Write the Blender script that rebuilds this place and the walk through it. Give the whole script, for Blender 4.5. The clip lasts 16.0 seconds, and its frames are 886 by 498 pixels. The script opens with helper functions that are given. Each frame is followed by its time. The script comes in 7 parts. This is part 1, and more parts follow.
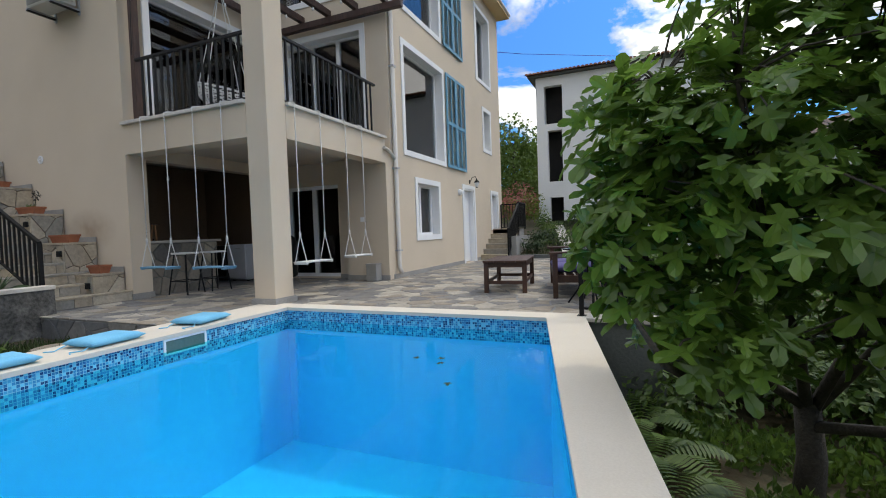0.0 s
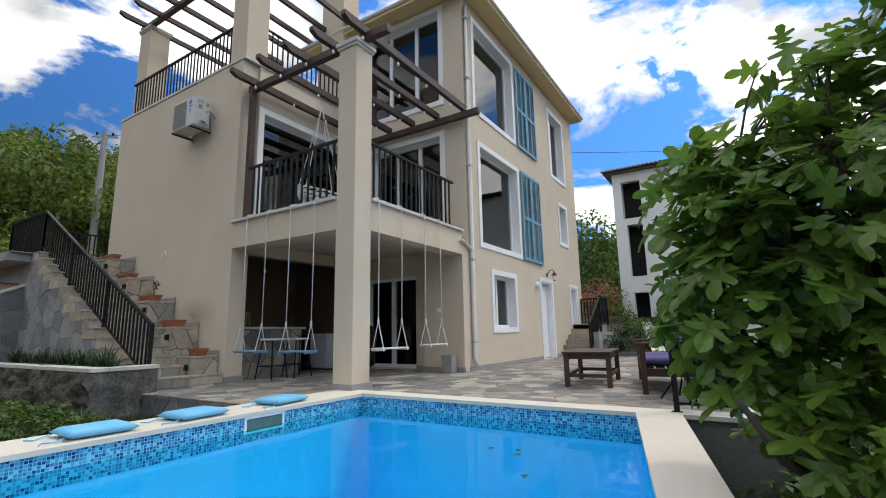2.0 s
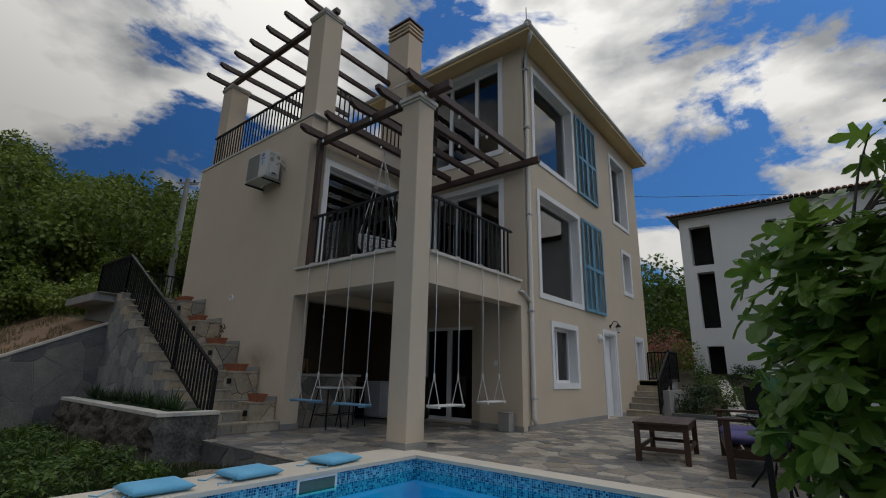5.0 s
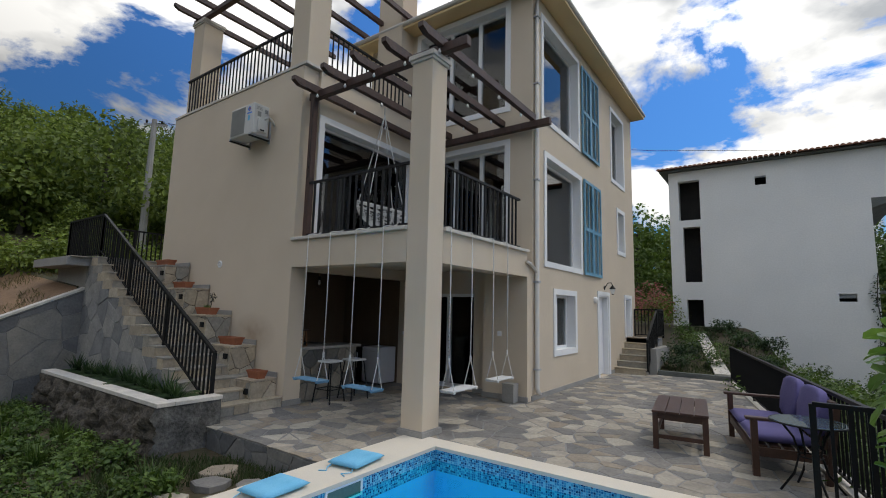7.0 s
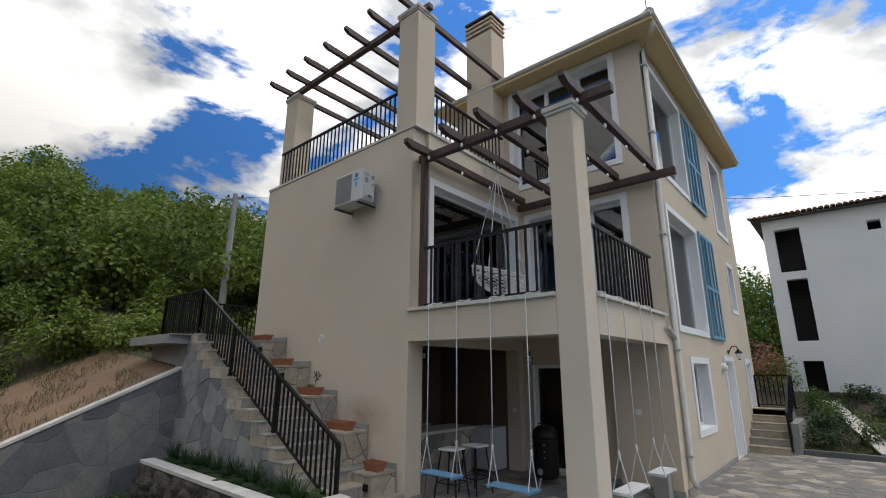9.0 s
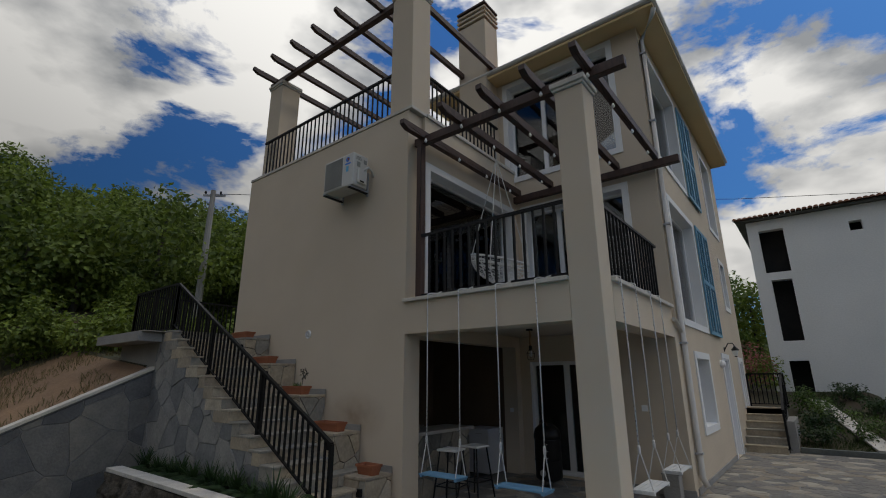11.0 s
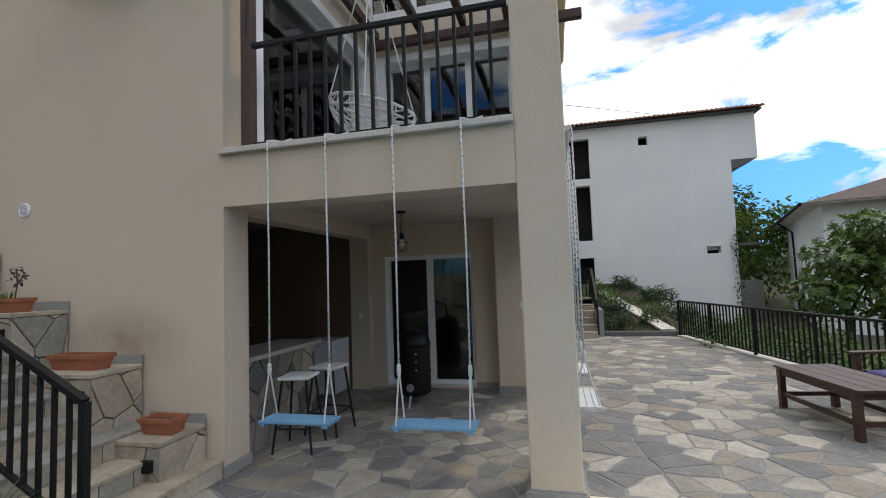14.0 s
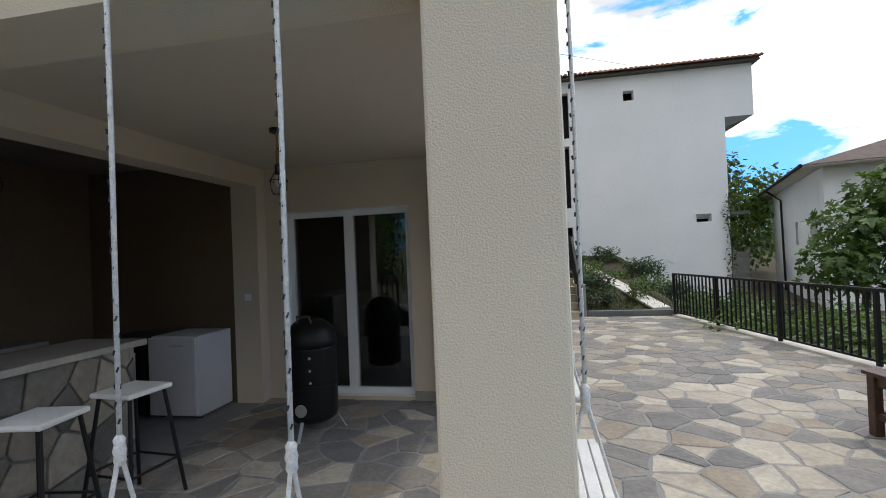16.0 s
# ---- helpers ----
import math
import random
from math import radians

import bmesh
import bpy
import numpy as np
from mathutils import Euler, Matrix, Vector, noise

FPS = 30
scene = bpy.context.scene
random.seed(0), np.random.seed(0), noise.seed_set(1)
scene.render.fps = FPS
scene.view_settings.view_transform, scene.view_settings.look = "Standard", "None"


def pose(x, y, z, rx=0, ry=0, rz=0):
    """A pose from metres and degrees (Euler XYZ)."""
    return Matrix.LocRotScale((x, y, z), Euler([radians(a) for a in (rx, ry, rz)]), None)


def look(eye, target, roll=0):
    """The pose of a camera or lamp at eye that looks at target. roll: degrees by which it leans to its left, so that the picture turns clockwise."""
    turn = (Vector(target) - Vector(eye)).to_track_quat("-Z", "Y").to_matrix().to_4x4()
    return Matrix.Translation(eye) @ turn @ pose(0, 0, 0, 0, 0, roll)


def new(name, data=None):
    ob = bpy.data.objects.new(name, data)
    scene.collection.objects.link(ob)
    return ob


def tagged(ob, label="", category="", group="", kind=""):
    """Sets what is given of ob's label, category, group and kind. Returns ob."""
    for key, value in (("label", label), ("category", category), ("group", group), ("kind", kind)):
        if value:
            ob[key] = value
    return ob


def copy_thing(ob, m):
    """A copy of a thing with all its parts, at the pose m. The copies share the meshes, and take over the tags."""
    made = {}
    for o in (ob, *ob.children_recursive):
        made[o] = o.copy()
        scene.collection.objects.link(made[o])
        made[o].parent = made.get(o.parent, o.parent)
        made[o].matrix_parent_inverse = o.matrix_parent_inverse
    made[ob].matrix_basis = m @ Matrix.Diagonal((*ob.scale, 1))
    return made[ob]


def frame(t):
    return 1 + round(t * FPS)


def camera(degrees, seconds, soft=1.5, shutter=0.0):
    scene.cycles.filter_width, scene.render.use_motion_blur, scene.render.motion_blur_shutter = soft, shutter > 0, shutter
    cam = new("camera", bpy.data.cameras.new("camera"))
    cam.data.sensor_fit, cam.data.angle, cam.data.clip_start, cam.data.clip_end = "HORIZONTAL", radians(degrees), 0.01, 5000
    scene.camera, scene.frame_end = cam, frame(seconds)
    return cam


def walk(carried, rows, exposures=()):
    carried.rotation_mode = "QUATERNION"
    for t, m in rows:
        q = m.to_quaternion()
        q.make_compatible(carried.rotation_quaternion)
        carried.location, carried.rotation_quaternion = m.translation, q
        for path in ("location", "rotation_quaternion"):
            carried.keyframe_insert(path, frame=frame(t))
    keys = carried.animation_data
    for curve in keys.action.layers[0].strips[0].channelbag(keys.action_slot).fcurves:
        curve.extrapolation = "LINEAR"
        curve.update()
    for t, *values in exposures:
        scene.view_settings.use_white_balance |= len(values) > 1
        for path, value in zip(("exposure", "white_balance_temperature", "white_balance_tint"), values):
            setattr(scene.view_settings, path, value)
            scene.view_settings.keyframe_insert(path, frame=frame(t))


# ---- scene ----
cam = camera(87.2, 16.0, 1.0)
PATH = [
    (0, (0.63, 0.101, 0.991), (-0.151, 1.941, 0.917), -2.0),
    (0.5, (0.61, 0.106, 0.742), (-0.236, 1.918, 0.711), -2.4),
    (1, (0.66, 0.073, 0.704), (-0.257, 1.85, 0.745), -2.5),
    (1.5, (0.664, 0.072, 0.755), (-0.317, 1.806, 0.933), -2.3),
    (2, (0.647, 0.101, 0.824), (-0.399, 1.768, 1.178), -1.1),
    (2.5, (0.605, 0.154, 0.877), (-0.478, 1.749, 1.411), 0.4),
    (3, (0.619, 0.161, 0.969), (-0.492, 1.684, 1.638), 1.3),
    (3.5, (0.596, 0.155, 1.02), (-0.538, 1.62, 1.773), 1.2),
    (4, (0.567, 0.152, 1.017), (-0.62, 1.579, 1.761), 1.7),
    (4.5, (0.548, 0.14, 1.015), (-0.679, 1.583, 1.655), 1.9),
    (5, (0.538, 0.15, 1.071), (-0.678, 1.65, 1.589), 1.4),
    (5.2, (0.505, 0.172, 1.115), (-0.697, 1.696, 1.597), 1.1),
    (7.3, (-0.427, -0.029, 1.837), (-1.581, 1.586, 2.077), 1.5),
    (7.5, (-0.606, -0.057, 1.812), (-1.766, 1.556, 2.048), 1.5),
    (8, (-1.108, -0.068, 1.801), (-2.293, 1.519, 2.076), 1.2),
    (8.5, (-1.527, -0.198, 1.947), (-2.772, 1.313, 2.355), 0.5),
    (8.7, (-1.665, -0.262, 2.02), (-2.935, 1.206, 2.5), 0.1),
    (10.8, (-2.381, -0.065, 1.856), (-3.58, 1.434, 2.419), -0.1),
    (11, (-2.44, -0.033, 1.804), (-3.629, 1.481, 2.346), -0.2),
    (11.5, (-2.707, 0.201, 1.749), (-3.839, 1.784, 2.209), -0.6),
    (12, (-3.116, 0.415, 1.689), (-4.113, 2.112, 2.047), -1.0),
    (12.5, (-3.575, 0.64, 1.689), (-4.409, 2.435, 1.978), -1.8),
    (13, (-3.949, 0.911, 1.748), (-4.616, 2.782, 1.984), -2.2),
    (13.5, (-4.269, 1.209, 1.783), (-4.791, 3.131, 1.96), -2.3),
    (14, (-4.45, 1.626, 1.728), (-4.914, 3.567, 1.863), -2.1),
    (14.5, (-4.568, 2.208, 1.719), (-5.017, 4.154, 1.823), -2.1),
    (15, (-4.648, 2.785, 1.683), (-5.075, 4.737, 1.754), -2.0),
    (15.5, (-4.576, 3.341, 1.555), (-4.972, 5.301, 1.599), -2.0),
    (16, (-4.424, 4.055, 1.583), (-4.795, 6.02, 1.611), -2.4),
]
EXPOSURES = [(0.0, -1.36, 7000, 10), (1.5, -1.20, 7000, 10), (2.5, -1.55, 7000, 10), (3.0, -1.90, 7000, 10), (3.5, -2.25, 7000, 10), (5.2, -2.62, 7000, 10), (7.3, -1.65, 7000, 10), (8.5, -1.48, 7000, 10), (10.8, -2.70, 7000, 10), (11.2, -2.45, 7000, 10), (12.0, -1.58, 7000, 10), (13.0, -1.30, 7000, 10), (14.5, -1.30, 7000, 10), (16.0, -1.05, 7000, 10)]
walk(cam, [(t, look(eye, target, roll)) for t, eye, target, roll in PATH], EXPOSURES)

# ---- world, sun ----
world = bpy.data.worlds.new("world")
scene.world = world
world.use_nodes = True
wt = world.node_tree
wn, wl = wt.nodes, wt.links
wn.clear()
w_out = wn.new("ShaderNodeOutputWorld")
w_bg = wn.new("ShaderNodeBackground")
w_sky = wn.new("ShaderNodeTexSky")
w_sky.sky_type = "NISHITA"
w_sky.sun_disc = False
w_sky.sun_elevation = radians(58)
w_sky.sun_rotation = radians(50)
w_co = wn.new("ShaderNodeTexCoord")
w_map = wn.new("ShaderNodeMapping")
w_map.inputs["Scale"].default_value = (1.0, 1.0, 2.1)
w_map.inputs["Location"].default_value = (1.64, 0.8, 0.2)
w_n1 = wn.new("ShaderNodeTexNoise")
w_n1.inputs["Scale"].default_value = 3.0
w_n1.inputs["Detail"].default_value = 12
w_n1.inputs["Roughness"].default_value = 0.6
w_n1.inputs["Distortion"].default_value = 0.25
w_r1 = wn.new("ShaderNodeValToRGB")
w_r1.color_ramp.elements[0].position = 0.44
w_r1.color_ramp.elements[1].position = 0.505
w_n2 = wn.new("ShaderNodeTexNoise")
w_n2.inputs["Scale"].default_value = 3.1
w_n2.inputs["Detail"].default_value = 9
w_r2 = wn.new("ShaderNodeValToRGB")
w_r2.color_ramp.elements[0].position = 0.41
w_r2.color_ramp.elements[0].color = (9.8, 10.7, 12.0, 1)
w_r2.color_ramp.elements[1].position = 0.57
w_r2.color_ramp.elements[1].color = (28.6, 29.4, 30.2, 1)
w_tint = wn.new("ShaderNodeMix")
w_tint.data_type = "RGBA"
w_tint.blend_type = "MULTIPLY"
w_tint.inputs[0].default_value = 1.0
w_tint.inputs[7].default_value = (0.75, 1.95, 3.5, 1)
w_mix = wn.new("ShaderNodeMix")
w_mix.data_type = "RGBA"
wl.new(w_co.outputs["Generated"], w_map.inputs["Vector"])
wl.new(w_map.outputs["Vector"], w_n1.inputs["Vector"])
wl.new(w_map.outputs["Vector"], w_n2.inputs["Vector"])
wl.new(w_n1.outputs["Fac"], w_r1.inputs["Fac"])
wl.new(w_n2.outputs["Fac"], w_r2.inputs["Fac"])
wl.new(w_r1.outputs["Color"], w_mix.inputs[0])
wl.new(w_sky.outputs["Color"], w_tint.inputs[6])
wl.new(w_tint.outputs[2], w_mix.inputs[6])
wl.new(w_r2.outputs["Color"], w_mix.inputs[7])
# the sky brightens smoothly towards the veiled sun
w_dot = wn.new("ShaderNodeVectorMath")
w_dot.operation = "DOT_PRODUCT"
w_dot.inputs[1].default_value = Vector((8, 7, 18)).normalized()
wl.new(w_co.outputs["Generated"], w_dot.inputs[0])
w_rng = wn.new("ShaderNodeMapRange")
w_rng.interpolation_type = "SMOOTHSTEP"
w_rng.inputs["From Min"].default_value = -0.2
w_rng.inputs["From Max"].default_value = 0.5
w_rng.inputs["To Min"].default_value = 0.7
w_rng.inputs["To Max"].default_value = 1.45
wl.new(w_dot.outputs["Value"], w_rng.inputs["Value"])
w_mul = wn.new("ShaderNodeMix")
w_mul.data_type, w_mul.blend_type = "RGBA", "MULTIPLY"
w_mul.inputs[0].default_value = 1.0
wl.new(w_mix.outputs[2], w_mul.inputs[6])
wl.new(w_rng.outputs["Result"], w_mul.inputs[7])
# a clouded sky is dimmer near the horizon than overhead
w_sep = wn.new("ShaderNodeSeparateXYZ")
wl.new(w_co.outputs["Generated"], w_sep.inputs[0])
w_el = wn.new("ShaderNodeMapRange")
w_el.inputs["From Min"].default_value = 0.0
w_el.inputs["From Max"].default_value = 0.8
w_el.inputs["To Min"].default_value = 0.66
w_el.inputs["To Max"].default_value = 1.25
wl.new(w_sep.outputs["Z"], w_el.inputs["Value"])
w_mul2 = wn.new("ShaderNodeMix")
w_mul2.data_type, w_mul2.blend_type = "RGBA", "MULTIPLY"
w_mul2.inputs[0].default_value = 1.0
wl.new(w_mul.outputs[2], w_mul2.inputs[6])
wl.new(w_el.outputs["Result"], w_mul2.inputs[7])
wl.new(w_mul2.outputs[2], w_bg.inputs["Color"])
w_bg.inputs["Strength"].default_value = 0.12
wl.new(w_bg.outputs["Background"], w_out.inputs["Surface"])

sun = new("sun", bpy.data.lights.new("sun", "SUN"))
sun.data.energy = 2.5
sun.data.angle = radians(3)
sun.data.color = (1.0, 0.93, 0.81)
sun.matrix_world = look((8, 7, 18), (0, 0, 0))


# ---- materials ----
def material(name, dark, light, rough=0.8, scale=3.0, fine=40.0, bump=0.15, metal=0.0, per_object=0.0, spec=0.5, stretch=(1, 1, 1)):
    """A surface whose colour wanders between two tones at two scales, with a fine relief."""
    m = bpy.data.materials.new(name)
    m.use_nodes = True
    nt = m.node_tree
    n, l = nt.nodes, nt.links
    b = n["Principled BSDF"]
    co = n.new("ShaderNodeTexCoord")
    mp = n.new("ShaderNodeMapping")
    mp.inputs["Scale"].default_value = stretch
    l.new(co.outputs["Object"], mp.inputs["Vector"])
    a = n.new("ShaderNodeTexNoise")
    a.inputs["Scale"].default_value = scale
    a.inputs["Detail"].default_value = 5
    f = n.new("ShaderNodeTexNoise")
    f.inputs["Scale"].default_value = fine
    f.inputs["Detail"].default_value = 4
    l.new(mp.outputs["Vector"], a.inputs["Vector"])
    l.new(mp.outputs["Vector"], f.inputs["Vector"])
    mx = n.new("ShaderNodeMath")
    mx.operation = "MULTIPLY_ADD"
    mx.inputs[1].default_value = 0.45
    l.new(f.outputs["Fac"], mx.inputs[0])
    sc = n.new("ShaderNodeMath")
    sc.operation = "MULTIPLY"
    sc.inputs[1].default_value = 0.55
    l.new(a.outputs["Fac"], sc.inputs[0])
    l.new(sc.outputs[0], mx.inputs[2])
    fac = mx.outputs[0]
    if per_object:
        oi = n.new("ShaderNodeObjectInfo")
        ma = n.new("ShaderNodeMath")
        ma.operation = "MULTIPLY_ADD"
        ma.inputs[1].default_value = per_object
        l.new(oi.outputs["Random"], ma.inputs[0])
        l.new(fac, ma.inputs[2])
        sb = n.new("ShaderNodeMath")
        sb.operation = "SUBTRACT"
        sb.inputs[1].default_value = per_object / 2
        l.new(ma.outputs[0], sb.inputs[0])
        fac = sb.outputs[0]
    r = n.new("ShaderNodeValToRGB")
    r.color_ramp.elements[0].position = 0.3
    r.color_ramp.elements[1].position = 0.7
    r.color_ramp.elements[0].color = (*dark, 1)
    r.color_ramp.elements[1].color = (*light, 1)
    l.new(fac, r.inputs["Fac"])
    l.new(r.outputs["Color"], b.inputs["Base Color"])
    b.inputs["Roughness"].default_value = rough
    b.inputs["Metallic"].default_value = metal
    b.inputs["Specular IOR Level"].default_value = spec
    if bump:
        bp = n.new("ShaderNodeBump")
        bp.inputs["Strength"].default_value = bump
        bp.inputs["Distance"].default_value = 0.02
        l.new(f.outputs["Fac"], bp.inputs["Height"])
        l.new(bp.outputs["Normal"], b.inputs["Normal"])
    return m


def stone_material(name, tones, rough=0.75, island=False):
    """Stone pieces: each takes one of several tones, with veins and pits on it."""
    m = material(name, (0.66, 0.655, 0.65), (1.24, 1.2, 1.14), rough, 5.0, 24, 0.4)
    n, l = m.node_tree.nodes, m.node_tree.links
    b = n["Principled BSDF"]
    r = next(x for x in n if x.bl_idname == "ShaderNodeValToRGB")
    t = n.new("ShaderNodeValToRGB")
    t.color_ramp.interpolation = "CONSTANT"
    t.color_ramp.elements[0].color = (*tones[0], 1)
    t.color_ramp.elements[1].position = 1 / len(tones)
    t.color_ramp.elements[1].color = (*tones[1], 1)
    for i, c in enumerate(tones[2:], 2):
        t.color_ramp.elements.new(i / len(tones)).color = (*c, 1)
    if island:
        l.new(n.new("ShaderNodeNewGeometry").outputs["Random Per Island"], t.inputs["Fac"])
    else:
        l.new(n.new("ShaderNodeObjectInfo").outputs["Random"], t.inputs["Fac"])
    x = n.new("ShaderNodeMix")
    x.data_type, x.blend_type = "RGBA", "MULTIPLY"
    x.inputs[0].default_value = 1.0
    l.new(t.outputs["Color"], x.inputs[6])
    l.new(r.outputs["Color"], x.inputs[7])
    l.new(x.outputs[2], b.inputs["Base Color"])
    return m


def clear_material(name, tint, rough=0.0, ior=1.45, ripple=0.0, ripple_scale=2.0):
    """Thin glass or water: clear with a tint, mirror-like by Fresnel."""
    m = bpy.data.materials.new(name)
    m.use_nodes = True
    n, l = m.node_tree.nodes, m.node_tree.links
    n.clear()
    o = n.new("ShaderNodeOutputMaterial")
    tr = n.new("ShaderNodeBsdfTransparent")
    tr.inputs["Color"].default_value = (*tint, 1)
    g = n.new("ShaderNodeBsdfGlossy")
    g.inputs["Roughness"].default_value = rough
    fr = n.new("ShaderNodeFresnel")
    fr.inputs["IOR"].default_value = ior
    mix = n.new("ShaderNodeMixShader")
    l.new(fr.outputs[0], mix.inputs[0])
    l.new(tr.outputs[0], mix.inputs[1])
    l.new(g.outputs[0], mix.inputs[2])
    l.new(mix.outputs[0], o.inputs["Surface"])
    if ripple:
        t = n.new("ShaderNodeTexNoise")
        t.inputs["Scale"].default_value = ripple_scale
        t.inputs["Detail"].default_value = 3
        co = n.new("ShaderNodeTexCoord")
        l.new(co.outputs["Object"], t.inputs["Vector"])
        bp = n.new("ShaderNodeBump")
        bp.inputs["Strength"].default_value = ripple
        bp.inputs["Distance"].default_value = 0.05
        l.new(t.outputs["Fac"], bp.inputs["Height"])
        l.new(bp.outputs["Normal"], g.inputs["Normal"])
        l.new(bp.outputs["Normal"], fr.inputs["Normal"])
    return m


def mosaic_material(name):
    """Small glass tiles in several blues with pale joints."""
    m = bpy.data.materials.new(name)
    m.use_nodes = True
    n, l = m.node_tree.nodes, m.node_tree.links
    b = n["Principled BSDF"]
    co = n.new("ShaderNodeTexCoord")
    br = n.new("ShaderNodeTexBrick")
    br.offset = 0.0
    br.inputs["Scale"].default_value = 1.0
    br.inputs["Brick Width"].default_value = 0.027
    br.inputs["Row Height"].default_value = 0.027
    br.inputs["Mortar Size"].default_value = 0.0022
    br.inputs["Color1"].default_value = (0, 0, 0, 1)
    br.inputs["Color2"].default_value = (1, 1, 1, 1)
    br.inputs["Mortar"].default_value = (0.5, 0.5, 0.5, 1)
    l.new(co.outputs["UV"], br.inputs["Vector"])
    r = n.new("ShaderNodeValToRGB")
    r.color_ramp.interpolation = "CONSTANT"
    tones = ((0.01, 0.06, 0.17), (0.02, 0.17, 0.36), (0.05, 0.34, 0.55), (0.13, 0.52, 0.68), (0.03, 0.24, 0.45))
    r.color_ramp.elements[0].color = (*tones[0], 1)
    r.color_ramp.elements[1].position = 0.2
    r.color_ramp.elements[1].color = (*tones[1], 1)
    for i in (2, 3, 4):
        r.color_ramp.elements.new(i * 0.2).color = (*tones[i], 1)
    l.new(br.outputs["Color"], r.inputs["Fac"])
    x = n.new("ShaderNodeMix")
    x.data_type = "RGBA"
    l.new(br.outputs["Fac"], x.inputs[0])
    l.new(r.outputs["Color"], x.inputs[6])
    x.inputs[7].default_value = (0.2, 0.5, 0.62, 1)
    l.new(x.outputs[2], b.inputs["Base Color"])
    b.inputs["Roughness"].default_value = 0.15
    return m


def leaf_material(name, dark, light, rough=0.45):
    m = bpy.data.materials.new(name)
    m.use_nodes = True
    n, l = m.node_tree.nodes, m.node_tree.links
    n.clear()
    o = n.new("ShaderNodeOutputMaterial")
    b = n.new("ShaderNodeBsdfPrincipled")
    b.inputs["Roughness"].default_value = rough
    g = n.new("ShaderNodeNewGeometry")
    r = n.new("ShaderNodeValToRGB")
    r.color_ramp.elements[0].color = (*dark, 1)
    r.color_ramp.elements[1].color = (*light, 1)
    oi = n.new("ShaderNodeObjectInfo")
    av = n.new("ShaderNodeMix")
    av.inputs[0].default_value = 0.45
    l.new(g.outputs["Random Per Island"], av.inputs[2])
    l.new(oi.outputs["Random"], av.inputs[3])
    l.new(av.outputs[0], r.inputs["Fac"])
    t = n.new("ShaderNodeBsdfTranslucent")
    x = n.new("ShaderNodeMixShader")
    x.inputs[0].default_value = 0.4
    l.new(r.outputs["Color"], b.inputs["Base Color"])
    l.new(r.outputs["Color"], t.inputs["Color"])
    l.new(b.outputs[0], x.inputs[1])
    l.new(t.outputs[0], x.inputs[2])
    l.new(x.outputs[0], o.inputs["Surface"])
    return m


STUCCO = material("stucco", (0.55, 0.465, 0.355), (0.64, 0.545, 0.425), 0.9, 0.8, 140, 0.34, spec=0.2)
# a faint brown stain on the front wall above the flower pots
sn, sl = STUCCO.node_tree.nodes, STUCCO.node_tree.links
st_co = sn.new("ShaderNodeTexCoord")
st_map = sn.new("ShaderNodeMapping")
st_map.vector_type = "TEXTURE"
st_map.inputs["Location"].default_value = (-8.55, 5.4, 1.24)
st_map.inputs["Scale"].default_value = (0.75, 0.3, 0.42)
st_gr = sn.new("ShaderNodeTexGradient")
st_gr.gradient_type = "SPHERICAL"
st_no = sn.new("ShaderNodeTexNoise")
st_no.inputs["Scale"].default_value = 4.0
st_no.inputs["Detail"].default_value = 6
st_mu = sn.new("ShaderNodeMath")
st_mu.operation = "MULTIPLY"
st_mix = sn.new("ShaderNodeMix")
st_mix.data_type = "RGBA"
st_mix.inputs[7].default_value = (0.22, 0.13, 0.07, 1)
st_from = next(k for k in sl if k.to_socket.name == "Base Color").from_socket
sl.new(st_co.outputs["Object"], st_map.inputs["Vector"])
sl.new(st_co.outputs["Object"], st_no.inputs["Vector"])
sl.new(st_map.outputs["Vector"], st_gr.inputs["Vector"])
sl.new(st_gr.outputs["Fac"], st_mu.inputs[0])
sl.new(st_no.outputs["Fac"], st_mu.inputs[1])
sl.new(st_mu.outputs[0], st_mix.inputs[0])
sl.new(st_from, st_mix.inputs[6])
sl.new(st_mix.outputs[2], sn["Principled BSDF"].inputs["Base Color"])
TRIM = material("white_trim", (0.7, 0.71, 0.71), (0.8, 0.8, 0.79), 0.7, 1.5, 60, 0.05)
PLASTIC = material("white_frame", (0.74, 0.75, 0.76), (0.8, 0.8, 0.8), 0.35, 2, 30, 0.0)
CEILING = material("ceiling_paint", (0.48, 0.42, 0.34), (0.54, 0.47, 0.385), 0.9, 1, 80, 0.1)
GREY_PLASTER = material("grey_plaster", (0.22, 0.215, 0.2), (0.34, 0.33, 0.31), 0.9, 2, 40, 0.4)
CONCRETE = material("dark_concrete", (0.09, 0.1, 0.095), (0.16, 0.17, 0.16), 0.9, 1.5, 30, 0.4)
MORTAR = material("mortar", (0.19, 0.188, 0.184), (0.27, 0.265, 0.255), 0.95, 4, 60, 0.4)
COPING = material("pool_coping", (0.58, 0.52, 0.43), (0.68, 0.62, 0.52), 0.8, 1.2, 90, 0.15)
COPING_WHITE = material("white_coping", (0.44, 0.41, 0.36), (0.68, 0.64, 0.57), 0.85, 5, 50, 0.3)
POOL_PAINT = material("pool_paint", (0.0, 0.52, 0.87), (0.0, 0.58, 0.91), 0.6, 0.7, 8, 0.0)
MOSAIC = mosaic_material("pool_mosaic")
WATER = clear_material("water", (0.2, 0.98, 0.97), 0.02, 1.08, 0.07, 2.6)
GLASS = clear_material("window_glass", (0.68, 0.74, 0.77), 0.0, 1.9)
BLACK_METAL = material("black_metal", (0.006, 0.006, 0.007), (0.014, 0.014, 0.014), 0.5, 6, 60, 0.05, spec=0.2)
